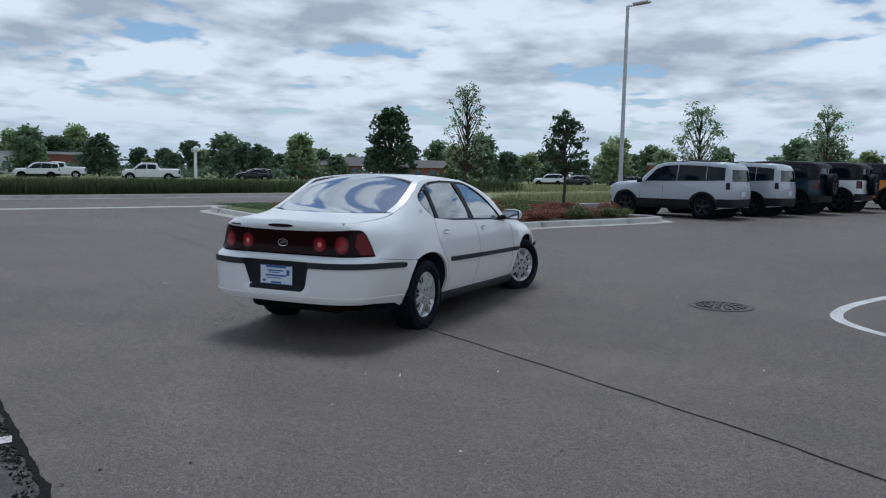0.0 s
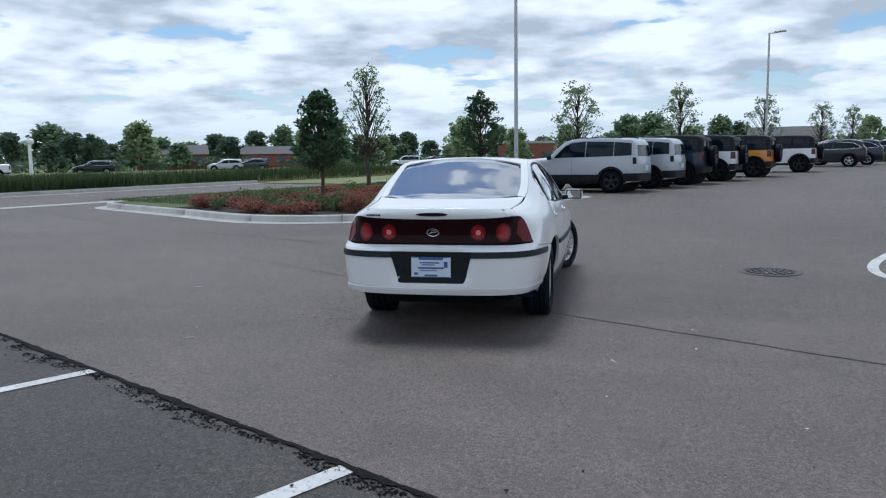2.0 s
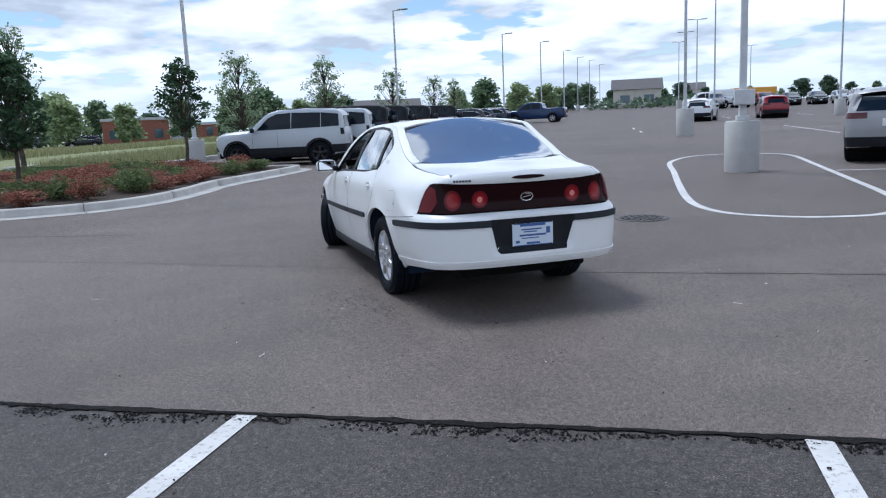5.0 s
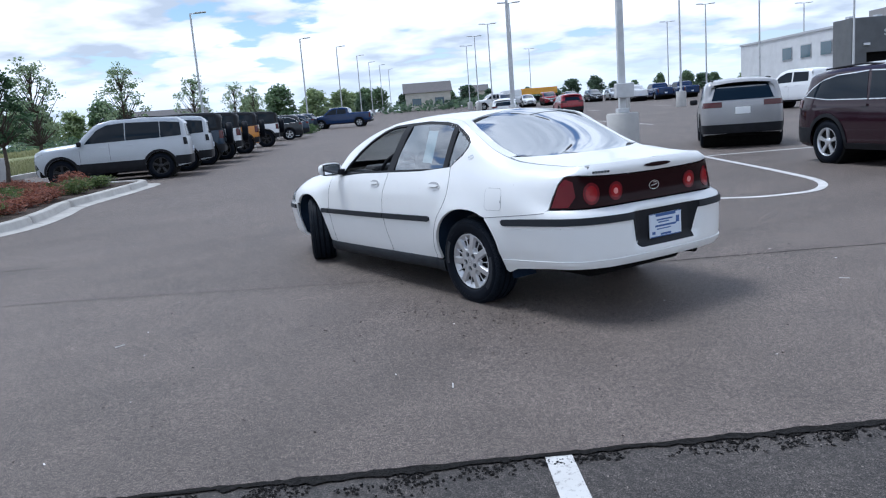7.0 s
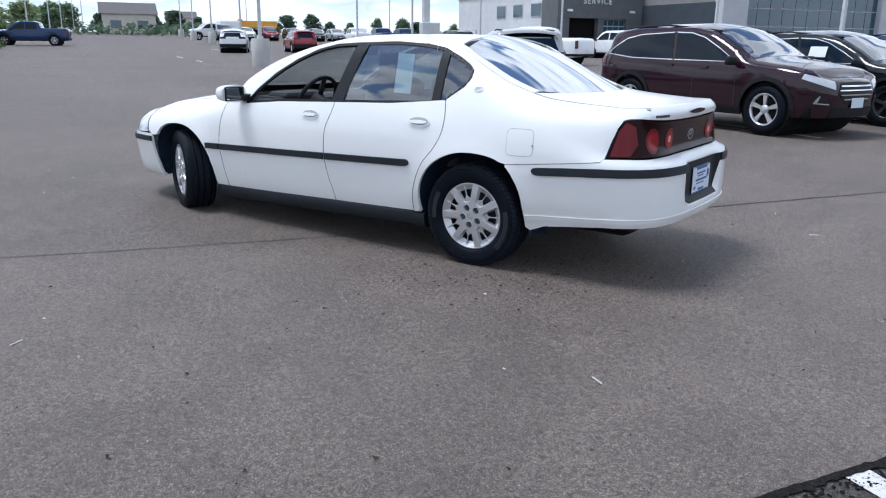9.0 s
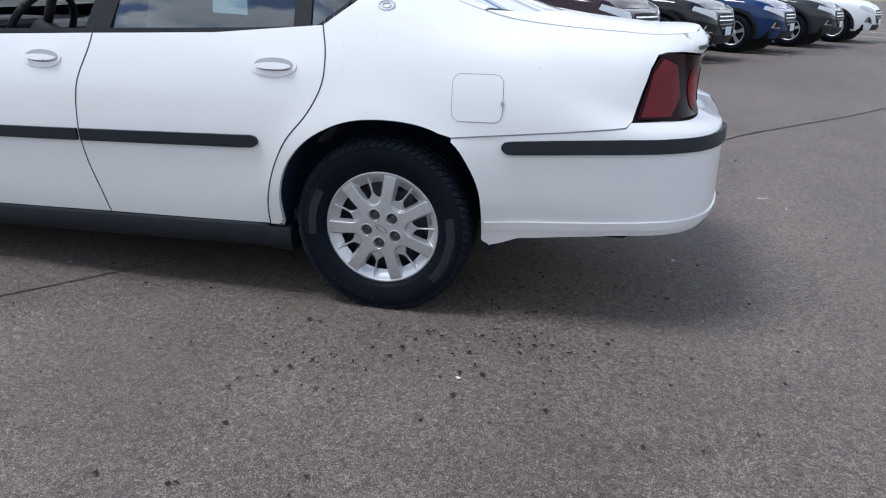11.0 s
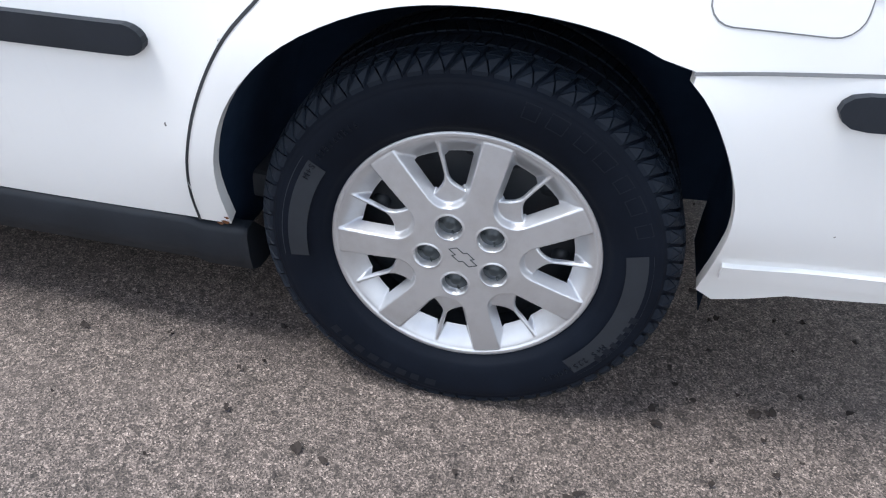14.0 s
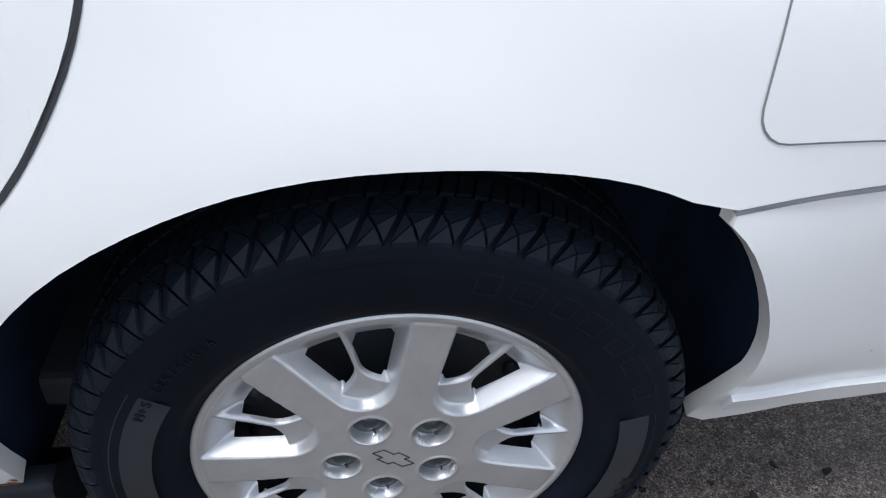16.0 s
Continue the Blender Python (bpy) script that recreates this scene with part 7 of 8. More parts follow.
    if clad:
        for fn in (fnl, fnr):
            bm = bmesh.new()
            lo_ = wheel_arch(0.0)[-1][0], wheel_arch(wb)[0][0]
            skin(bm, fn, [(lo_[0], z0), (lo_[1], z0), (lo_[1], z0 + clad), (lo_[0], z0 + clad)], grid, .01, 0, False, .012)
            part("sill_cladding", bm, "black_plastic", root, "black plastic sill cladding")
        for fn in (fnl, fnr):
            for yc in (0.0, wb):
                bm = bmesh.new()
                inn = [(ay(yc - ra * math.cos(t)), R + ra * math.sin(t)) for t in np.linspace(-.1, math.pi + .1, 18)]
                outp = [(ay(yc - (ra + .065) * math.cos(t)), R + (ra + .065) * math.sin(t)) for t in np.linspace(-.1, math.pi + .1, 18)]
                for i in range(17):
                    skin(bm, fn, [inn[i], inn[i + 1], outp[i + 1], outp[i]], .2, .015, 0, False, .016)
                part("arch_moulding", bm, "black_plastic", root)
    if rear_black:
        bm = bmesh.new()
        ae = wheel_arch(0.0)[0][0] - .02
        skin(bm, face, [(-ae, z0 + .09), (ae, z0 + .09), (ae, z0 + rear_black), (-ae, z0 + rear_black)], grid, .01, 0, False, .012)
        part("rear_bumper", bm, "black_plastic", root, "black rear bumper")
        if plate:
            bm = bmesh.new()
            box(bm, (0, yr - .03 + rear_lean * .2, z0 + rear_black + .16), (.31, .012, .155), .003)
            part("plate", bm, "plate_white", root, "pale plate with unreadable print")
    # door cuts and handles
    bm = bmesh.new()
    for fn in (fnl, fnr):
        ys = [wb * .50, wb * .80] if not bed else [wb * .62, wb * .86]
        for y in ys:
            zt = beltz(y) + .02
            skin(bm, fn, [(ay(y), z0 + .12), (ay(y + .008), z0 + .12), (ay(y + .008), zt), (ay(y), zt)], .15, 0, 0, False, .002)
    part("door_gap", bm, "gap", root)
    for fn in (fnl, fnr):
        for y in ([wb * .50 - .62, wb * .50 + .12] if not bed else [wb * .62 - .55, wb * .62 + .1]):
            bm = bmesh.new()
            z = beltz(y) - .085
            skin(bm, fn, [(ay(y), z), (ay(y + .17), z), (ay(y + .17), z + .035), (ay(y), z + .035)], .1, .02, 0, False, .028)
            part("door_handle", bm, paint, root)
    for m in (-1, 1):
        bm = bmesh.new()
        ym = wb * .80 - .03 if not bed else wb * .86
        box(bm, (m * (W + .10), ym, beltz(ym) + .07), (.20, .11, .14), .035)
        part("door_mirror", bm, "black_plastic", root, smooth=True)
    if rails:
        for m in (-1, 1):
            bm = bmesh.new()
            p = sh.top_at(np.array([m * .88, m * .90, m * .88]), np.array([prof[1][0] + .2, (prof[1][0] + wb * .6) / 2, wb * .60]))
            for q, r in zip(p, p[1:]):
                cyl(bm, Vector(q) + Vector((0, 0, .03)), Vector(r) + Vector((0, 0, .03)), .016, None, 8)
            part("roof_rail", bm, "black_plastic", root)
    if spare:
        alloy_wheel(root, Matrix.Translation((0, yr - .14, 1.05)) @ Matrix.Rotation(-math.pi / 2, 4, "Z"), R * .98, .25, R * .6, "alloy_black", "five").name = "spare_wheel"
    if bed:
        bm = bmesh.new()
        ya, yb_ = bed
        skin(bm, TOPF, [(-.93, ya), (.93, ya), (.93, yb_), (-.93, yb_)], (.3, .2), .0, 0, False, .006)
        part("bed_cover", bm, "black_plastic", root, "black bed cover")
    tw = W - .12
    for sg in (-1, 1):
        for yc in (0.0, wb):
            alloy_wheel(root, Matrix.Translation((sg * tw, yc, R)) @ (Matrix.Rotation(math.pi, 4, "Z") if sg < 0 else Matrix.Identity(4)), R, .235, R * .66, rim_mat, style)
    return root


M["glass_screen"] = Mat("screen_glass", (0.012, 0.016, 0.020), 0.04, 0.0, Specular_IOR_Level=1.0, Coat_Weight=1.0, Coat_IOR=2.0).m
M["lens_tail"] = Mat("tail_lens", (0.065, 0.006, 0.008), 0.15).m


def edge_suv(paint, label, rim_mat="alloy", style="ten"):
    return make_vehicle("midsize_suv", label, "car", paint, -.98, 3.78, 2.85, .95, .375,
                        [(-.98, 1.48, .20), (-.6, 1.56, .22), (0.3, 1.625, .23), (1.1, 1.625, .24), (1.55, 1.565, .23), (2.05, 1.35, .20), (2.5, 1.115, .17), (3.1, 1.05, .17), (3.55, .97, .17)],
                        (1.10, 1.00), [("side_window", [(-.66, 1.18), (-.48, 1.31), (-.22, 1.44), (.12, 1.505), (.85, 1.54), (.93, 1.10), (.0, 1.115)]),
                                       ("side_window", [(.99, 1.10), (.92, 1.54), (1.25, 1.525), (1.52, 1.455), (1.87, 1.28), (2.22, 1.085)])],
                        [(.45, 1.05, .98, 1.12)], .27, .30, None, .10, (1.62, 2.42), (.62, 1.12, 1.40), "dark SUVs parked in a row", rim_mat, style, .36, False, None, True, True, 1.0, True, dome=.085, grid=.06)


def small_suv(paint, label):
    return make_vehicle("compact_suv", label, "car", paint, -.90, 3.70, 2.71, .94, .36,
                        [(-.90, 1.46, .18), (-.6, 1.54, .20), (.3, 1.585, .21), (1.1, 1.58, .22), (1.5, 1.52, .22), (1.95, 1.32, .19), (2.4, 1.09, .16), (3.0, 1.02, .16), (3.5, .93, .16)],
                        (1.10, 1.00), [("side_window", [(-.52, 1.20), (-.30, 1.40), (.05, 1.475), (.80, 1.50), (.88, 1.12)]), ("side_window", [(.95, 1.12), (.87, 1.50), (1.20, 1.485), (1.48, 1.41), (2.10, 1.09)])],
                        [(.46, 1.00, .97, 1.095)], .27, .24, None, .12, (1.58, 2.32), (.70, 1.13, 1.46), "", "alloy_black", "five", .30, dome=.08, grid=.08)


def sport_suv(paint, label, rim_mat="alloy_black"):
    return make_vehicle("compact_suv", label, "car", paint, -.88, 3.50, 2.67, .93, .36,
                        [(-.88, 1.64, .13), (-.6, 1.70, .15), (.4, 1.755, .16), (1.2, 1.74, .16), (1.55, 1.68, .16), (2.00, 1.36, .15), (2.25, 1.14, .14), (2.8, 1.10, .14), (3.3, 1.06, .14)],
                        (1.10, 1.06), [("side_window", [(-.66, 1.19), (-.66, 1.57), (-.10, 1.625), (-.08, 1.17)]), ("side_window", [(-.06, 1.17), (-.08, 1.625), (.84, 1.655), (.88, 1.15)]),
                                       ("side_window", [(.90, 1.15), (.87, 1.655), (1.35, 1.62), (1.62, 1.50), (2.00, 1.13)])],
                        [(.80, .93, .92, 1.12)], .28, .10, None, .30, (1.60, 2.18), (.66, 1.16, 1.52), "off-roaders parked in a row", rim_mat, "five", .34)


def boxy_suv(paint, label, top="black_plastic", rim_mat="alloy_black", spare=True):
    return make_vehicle("boxy_suv", label, "car", paint, -.75, 3.72, 2.95, .96, .41,
                        [(-.75, 1.76, .10), (-.4, 1.82, .12), (.6, 1.85, .13), (1.5, 1.83, .13), (1.75, 1.78, .13), (2.05, 1.46, .12), (2.25, 1.18, .12), (2.9, 1.16, .12), (3.5, 1.12, .12)],
                        (1.20, 1.16), [("side_window", [(-.50, 1.28), (-.50, 1.68), (.30, 1.72), (.32, 1.27)]), ("side_window", [(.42, 1.27), (.40, 1.72), (1.02, 1.73), (1.06, 1.26)]),
                                       ("side_window", [(1.14, 1.26), (1.10, 1.73), (1.55, 1.70), (1.75, 1.58), (1.98, 1.25)])],
                        [(.74, .98, .90, 1.18)], .36, .05, top, .10, (1.78, 2.20), (.70, 1.26, 1.62), "off-roaders parked in a row", rim_mat, "five", .34, spare, None, False, True, .6)


def pickup(paint, label, cover=True):
    return make_vehicle("pickup_truck", label, "truck", paint, -1.15, 4.55, 3.70, .98, .40,
                        [(-1.15, 1.34, .10), (-.5, 1.35, .10), (.85, 1.36, .10), (.95, 1.40, .12), (1.10, 1.80, .20), (1.6, 1.90, .22), (2.4, 1.90, .22), (2.8, 1.80, .21), (3.25, 1.42, .16), (3.5, 1.24, .14), (4.1, 1.20, .14), (4.4, 1.15, .14)],
                        (1.24, 1.18), [("side_window", [(1.22, 1.30), (1.24, 1.74), (2.05, 1.77), (2.08, 1.29)]), ("side_window", [(2.16, 1.29), (2.14, 1.77), (2.5, 1.75), (2.85, 1.60), (3.2, 1.27)])],
                        [(.82, .99, .82, 1.22)], .36, .02, None, .08, (2.80, 3.42), None, "pickup trucks", "alloy", "five", .22, False, (-1.0, .88), False)


def put(ob, x, y, turn, s=1.0):
    ob.matrix_world = Matrix.Translation((x, y, 0)) @ Matrix.Rotation(turn, 4, "Z") @ Matrix.Scale(s, 4)
    return ob


def again(ob, x, y, turn, s=1.0, label="", paint=None, z=0.0):
    c = copy_thing(ob, Matrix.Translation((x, y, z)) @ Matrix.Rotation(turn, 4, "Z") @ Matrix.Scale(s, 4))
    if label:
        tagged(c, label)
    if paint:
        for o in c.children_recursive:
            if o.name.split(".")[0] in ("body", "door_handle"):
                o.data = o.data.copy()
                o.data.materials[0] = M[paint]
    return c


# dark SUVs in a row, noses towards the lane
FACE_S = LOT + math.pi + radians(7.5)
u0, dv, sc = 6.99, 6.93, .960
maroon = edge_suv("maroon_paint", "dark maroon midsize SUV with silver alloy wheels")
p = L(u0, dv)
put(maroon, p.x, p.y, FACE_S, sc)
p = L(u0 + 3.0, dv + .10)
blackie = again(maroon, p.x, p.y, FACE_S, sc, "black midsize SUV with dark alloy wheels", "black_paint")
for o in blackie.children_recursive:
    if o.name.split(".")[0] == "rim":
        o.data = o.data.copy()
        o.data.materials[0] = M["dark_grey_paint"]
for i, (pt, lb) in enumerate((("blue_paint", "deep blue midsize SUV with silver wheels"), ("dark_grey_paint", "dark grey midsize SUV with silver wheels"), ("ice_white", "white midsize SUV in the parked row"))):
    p = L(u0 + 6.0 + 3.0 * i, dv + .2 + .08 * i)
    far_dark = again(maroon, p.x, p.y, FACE_S, sc, lb, pt) if i != 2 else (far_dark, again(maroon, p.x, p.y, FACE_S, sc, lb, pt))[0]
# grey crossover seen from behind
p = L(6.95, 11.95)
grey = put(small_suv("grey_paint", "pale warm grey compact SUV with dark lower bumper"), p.x, p.y, radians(-50), .955)
bm = bmesh.new()
box(bm, (0, -.888, .88), (.33, .05, .16), .006)
part("number_plate", bm, "paper", grey, "white number plate")
# off-roaders by the island
TURN_B = radians(70.5)


def row_b(ob_or_copy, v, tw, s=1.0, **kw):
    q = L(-8.0, v)
    c = q + Vector((math.cos(TURN_B), math.sin(TURN_B), 0)) * tw * s
    if kw.pop("first", False):
        return put(ob_or_copy, c.x, c.y, TURN_B, s)
    return again(ob_or_copy, c.x, c.y, TURN_B, s, **kw)


sport = sport_suv("silver_paint", "silver boxy compact SUV with black wheels")
for o in sport.children_recursive:
    if o.name.split(".")[0] == "tail_lamp":
        o.data.materials[0] = M["black_plastic"]
        tagged(o, "black framed tail lamp")
row_b(sport, 17.1, .81, first=True)
row_b(sport, 19.8, .81, label="silver boxy compact SUV beside another like it")
boxy = boxy_suv("ice_white", "white off-roader with black hard top")
row_b(boxy, 22.5, .84, label="navy off-roader with black hard top", paint="navy_paint")
row_b(boxy, 25.6, .84, first=True)
row_b(boxy, 29.8, .84, label="orange off-roader with black hard top", paint="orange_paint")
row_b(boxy, 36.2, .84, label="white off-roader with black hard top")
row_b(maroon, 45.6, .83, label="dark blue grey SUV at the row's end", paint="dark_grey_paint")
row_b(maroon, 49.8, .83, label="dark grey SUV at the row's end", paint="navy_paint")
# across the lot
truck = pickup("ice_white", "white crew cab pickup truck")
put(truck, 32.5, 16.2, LOT + radians(25))
again(truck, 47.0, 18.0, LOT + radians(12), 1.0, "white pickup truck before the building")
FAR = [(7.2, 52.0, -.25, "ice_white", "white SUV parked across the lot", 0), (12.5, 53.3, -.05, "red_paint", "dark red SUV parked across the lot", 0)]
for u, v, da, pt, lb, k in FAR:
    p = L(u, v)
    again(maroon, p.x, p.y, LOT + da, 1.0, lb, pt)
rnd = random.Random(42)
paints = ["ice_white", "ice_white", "silver_paint", "dark_grey_paint", "black_paint", "grey_paint", "navy_paint", "red_paint", "blue_paint"]
words = {"ice_white": "white", "silver_paint": "silver", "dark_grey_paint": "dark grey", "black_paint": "black", "grey_paint": "warm grey", "navy_paint": "navy blue", "red_paint": "dark red", "blue_paint": "deep blue"}
for row, (ua, ub, v, da) in enumerate(((27, 60, 82, 0), (14, 62, 100, math.pi), (30, 75, 62, 0), (36, 80, 46, math.pi))):
    u = ua
    while u < ub:
        pt = rnd.choice(paints)
        kind = rnd.choice((truck, maroon, maroon, sport))
        p = L(u, v + rnd.uniform(-.3, .3))
        if rnd.random() < .86:
            nm = {truck: "pickup truck", maroon: "SUV", sport: "compact SUV"}[kind]
            again(kind, p.x, p.y, LOT + da + rnd.uniform(-.04, .04), 1.0, words[pt] + " " + nm + " parked in a far row", pt)
        u += rnd.choice((2.9, 3.0, 3.1, 5.8))
again(truck, 30.5, 62.5, LOT + radians(82), 1.0, "blue pickup truck beyond the hedge", "blue_paint")
again(maroon, 25.3, 63.5, LOT + radians(82), 1.0, "dark blue car beyond the hedge", "navy_paint")


# ---- lamp poles ----
def lamp_pole(h, base_h, base_r, label, arms=1, cam_box=False, turn=0.0, pr=.09):
    root = holder("lamp_pole", Matrix.Identity(4), label, "lamp pole", "lamp poles of the lot")
    bm = bmesh.new()
    lathe(bm, [(-.02, base_r), (base_h - .03, base_r), (base_h, base_r - .03), (base_h, .0001)], 40, "Z")
    for f in bm.faces:
        f.smooth = len(f.verts) == 4 and abs(f.normal.z) < .5
    part("concrete_base", bm, "concrete_base", root, "round concrete pole base")
    bm = bmesh.new()
    box(bm, (0, 0, (h + base_h) / 2), (pr * 1.5, pr * 1.5, h - base_h), .012)
    for v in bm.verts:
        if v.co.z > h * .7:
            v.co.x *= .72
            v.co.y *= .72
    part("pole", bm, "galv", root)
    bm = bmesh.new()
    box(bm, (0, 0, base_h + .05), (pr * 2.6, pr * 2.6, .10), .015)
    part("base_cover", bm, "galv", root)
    for k in range(arms):
        d = 1 if k == 0 else -1
        bm = bmesh.new()
        box(bm, (d * .16, 0, h - .02), (.32, .06, .06), .012)
        part("arm", bm, "galv", root)
        bm = bmesh.new()
        box(bm, (d * .62, 0, h + .015), (.66, .34, .07), .02)
        for v in bm.verts:
            if abs(v.co.x) > .8:
                v.co.z += .02
        part("lamp_head", bm, "galv", root, "flat grey lamp head")
    if cam_box:
        bm = bmesh.new()
        box(bm, (-.16, 0, 4.35), (.34, .08, .05), .01)
        part("bracket", bm, "galv", root)
        bm = bmesh.new()
        lathe(bm, [(-.06, .0001), (-.055, .05), (0, .075), (.07, .08), (.07, .0001)], 18, "Z")
        bmesh.ops.translate(bm, vec=(-.36, 0, 4.30), verts=bm.verts)
        part("security_camera", bm, "black_plastic", root, "dark dome camera")
        bm = bmesh.new()
        box(bm, (0, -.18, 1.48), (.38, .20, .30), .02)
        part("junction_box", bm, "galv", root, "grey steel box")
    return root


p1 = lamp_pole(8.0, .85, .36, "tall pale lamp pole on a concrete base by the island")
p1.matrix_world = Matrix.Translation((-2.40, 25.43, .0)) @ Matrix.Rotation(radians(-20), 4, "Z")
p3 = lamp_pole(8.6, 1.02, .335, "tall pale lamp pole with camera and round concrete base", 2, True)
p3.matrix_world = Matrix.Translation((8.25, 7.16, 0)) @ Matrix.Rotation(radians(-29.5), 4, "Z")
p2 = copy_thing(p1, Matrix.Translation((12.15, 51.0, .0)) @ Matrix.Rotation(radians(-25), 4, "Z") @ Matrix.Scale(1.13, 4))
p4 = lamp_pole(9.4, 1.15, .375, "tall pale lamp pole with two heads", 2)
p = L(4.2, 28.8)
p4.matrix_world = Matrix.Translation((p.x, p.y, 0)) @ Matrix.Rotation(radians(-29.5), 4, "Z")


def far_pole(px_az, dist, src, s=1.0):
    """A pole at a bearing (degrees from +y towards +x) and distance from the lane's middle."""
    a = radians(px_az)
    x, y = -.5 + dist * math.sin(a), -6.3 + dist * math.cos(a)
    return copy_thing(src, Matrix.Translation((x, y, 0)) @ Matrix.Rotation(radians(-29.5), 4, "Z") @ Matrix.Scale(s, 4))


for az, d in ((20.7, 82), (23.6, 96), (25.4, 116), (26.5, 137), (27.4, 150), (28.2, 172)):
    far_pole(az, d, p2)
for az, d in ((35.2, 66), (34.3, 84), (33.7, 100), (33.4, 118), (43.0, 62), (46.8, 60), (49.5, 84), (47.4, 104), (52.5, 70), (56, 96), (58, 64), (38.2, 140)):
    far_pole(az, d, p4)
for x, y in ((27.0, 2.6), (33.0, -1.2), (41.5, 11.5), (45.5, 3.0)):
    copy_thing(p4, Matrix.Translation((x, y, 0)) @ Matrix.Rotation(radians(-29.5), 4, "Z"))

# ---- shrubs of the island ----
def shrub(name, r, h, mat, seed, count, leaf, label, cat="shrub", group="island shrubs"):
    rnd = random.Random(seed)
    root = holder(name, Matrix.Identity(4), label, cat, group)
    V, F = [], []
    for k in range(7):
        a, q = rnd.uniform(0, 6.28), rnd.uniform(0, .6) * r
        leaf_cloud(V, F, (math.cos(a) * q, math.sin(a) * q, h * rnd.uniform(.35, .62)), (r * .55, r * .55, h * .42), count // 7, leaf, rnd)
    raw("foliage", V, F, mat, root)
    bm = bmesh.new()
    for k in range(9):
        a, q = rnd.uniform(0, 6.28), rnd.uniform(.2, .8) * r
        limb(bm, (0, 0, -.03), (math.cos(a) * q, math.sin(a) * q, h * .75), .008, .003, seed + k, 3, .1)
    part("stem", bm, "bark", root)
    return root


protos = [shrub("shrub", .55, .62, "leaf_red", 100 + i, 1300, .030, "low shrub with rust red leaves in mulch") for i in range(3)]
limes = [shrub("shrub", .50, .58, "leaf_lime", 200 + i, 1000, .034, "low lime green shrub in mulch") for i in range(2)]
rnd = random.Random(8)


def inside(poly, x, y):
    c = False
    for (ax, ay_), (bx, by) in zip(poly, poly[1:] + poly[:1]):
        if (ay_ > y) != (by > y) and x < ax + (y - ay_) / (by - ay_) * (bx - ax):
            c = not c
    return c


BED = [nearer(u, v) for u, v in [(-14.9, 6.1), (-11, 5.55), (-9.7, 5.75), (-8.9, 6.6), (-8.6, 7.4), (-8.8, 9.2), (-9.2, 11), (-9.3, 13.5), (-9.4, 16), (-10, 16.6), (-13, 16.7), (-15.6, 16.9), (-15.8, 12)]]
spots = []
tries = 0
while len(spots) < 150 and tries < 9000:
    tries += 1
    u, v = rnd.uniform(-16, -8.4), rnd.uniform(5.3, 17)
    if inside(BED, u, v) and all((u - a) ** 2 + (v - b) ** 2 > .58 ** 2 for a, b in spots):
        spots.append((u, v))
used = set()
for u, v in spots:
    src = rnd.choice(protos) if rnd.random() < .56 else rnd.choice(limes)
    p = L(u, v, .11)
    m = Matrix.Translation(p) @ Matrix.Rotation(rnd.uniform(0, 6.28), 4, "Z") @ Matrix.Diagonal((rnd.uniform(.75, 1.2), rnd.uniform(.75, 1.2), rnd.uniform(.6, 1.0), 1))
    if src not in used:
        used.add(src)
        src.matrix_world = m
    else:
        c = copy_thing(src, m)
# mown strip and tall grass
tagged(blades("lawn_grass", lambda r: (r.uniform(-20, -15.2), r.uniform(6.0, 17.6)), 22000, .04, .09, .006, "leaf_mid", 1, .13), "short mown grass on the island", "grass", kind="stuff")
tagged(blades("tall_grass", lambda r: (r.uniform(-33.6, -30.1), r.uniform(-26, 12) if r.random() < .85 else r.uniform(12, 30)), 60000, .35, .80, .016, "grass_tall", 2, .15, .5), "tall green ornamental grass beyond the road", "grass", kind="stuff")
tagged(blades("meadow_grass", lambda r: (-30 - 50 * r.random() ** 1.6, r.uniform(19, 90)) if r.random() < .6 else (-46 - 40 * r.random() ** 1.6, r.uniform(-40, 19)), 60000, .15, .45, .022, "grass_dry", 3, .03, .5), "pale dry meadow grass", "grass", kind="stuff")
tagged(blades("bank_grass", lambda r: (r.uniform(-21, -15.1), r.uniform(19.4, 70)), 40000, .08, .35, .012, "grass_dry", 4, .13, .5), "rough grass behind the parked row", "grass", kind="stuff")
V, F = [], []
rnd2 = random.Random(71)
for k in range(46):
    c = L(-9.6 + rnd2.uniform(-2.6, 1.6), 58.5 + rnd2.uniform(0, 3.5), .35)
    leaf_cloud(V, F, c, (.8, .8, .42), 110, .09, rnd2)
hedge = raw("hedge", V, F, "leaf_mid")
tagged(hedge, "low green hedge at the lot's island", "hedge")

# ---- trees ----
oak = make_tree("young_oak", 3.05, 1.12, 1.1, "leaf_dark", 5, .058, 46, 88, "young dark green tree with dense crown", group="young trees", cone=True)
maple = make_tree("young_maple", 4.85, 1.75, 1.5, "leaf_pale", 9, .062, 42, 66, "young tree with sparse pale leaves", sparse=.42, group="young trees", cone=True)
locust = make_tree("young_locust", 4.8, 2.5, 1.2, "leaf_pale", 17, .078, 56, 60, "young tree with airy pale green crown", sparse=.52, group="young trees", cone=True)
oak.matrix_world = Matrix.Translation((-5.86, 11.94, .05))
maple.matrix_world = Matrix.Translation((-7.65, 21.64, .0)) @ Matrix.Rotation(1.0, 4, "Z")


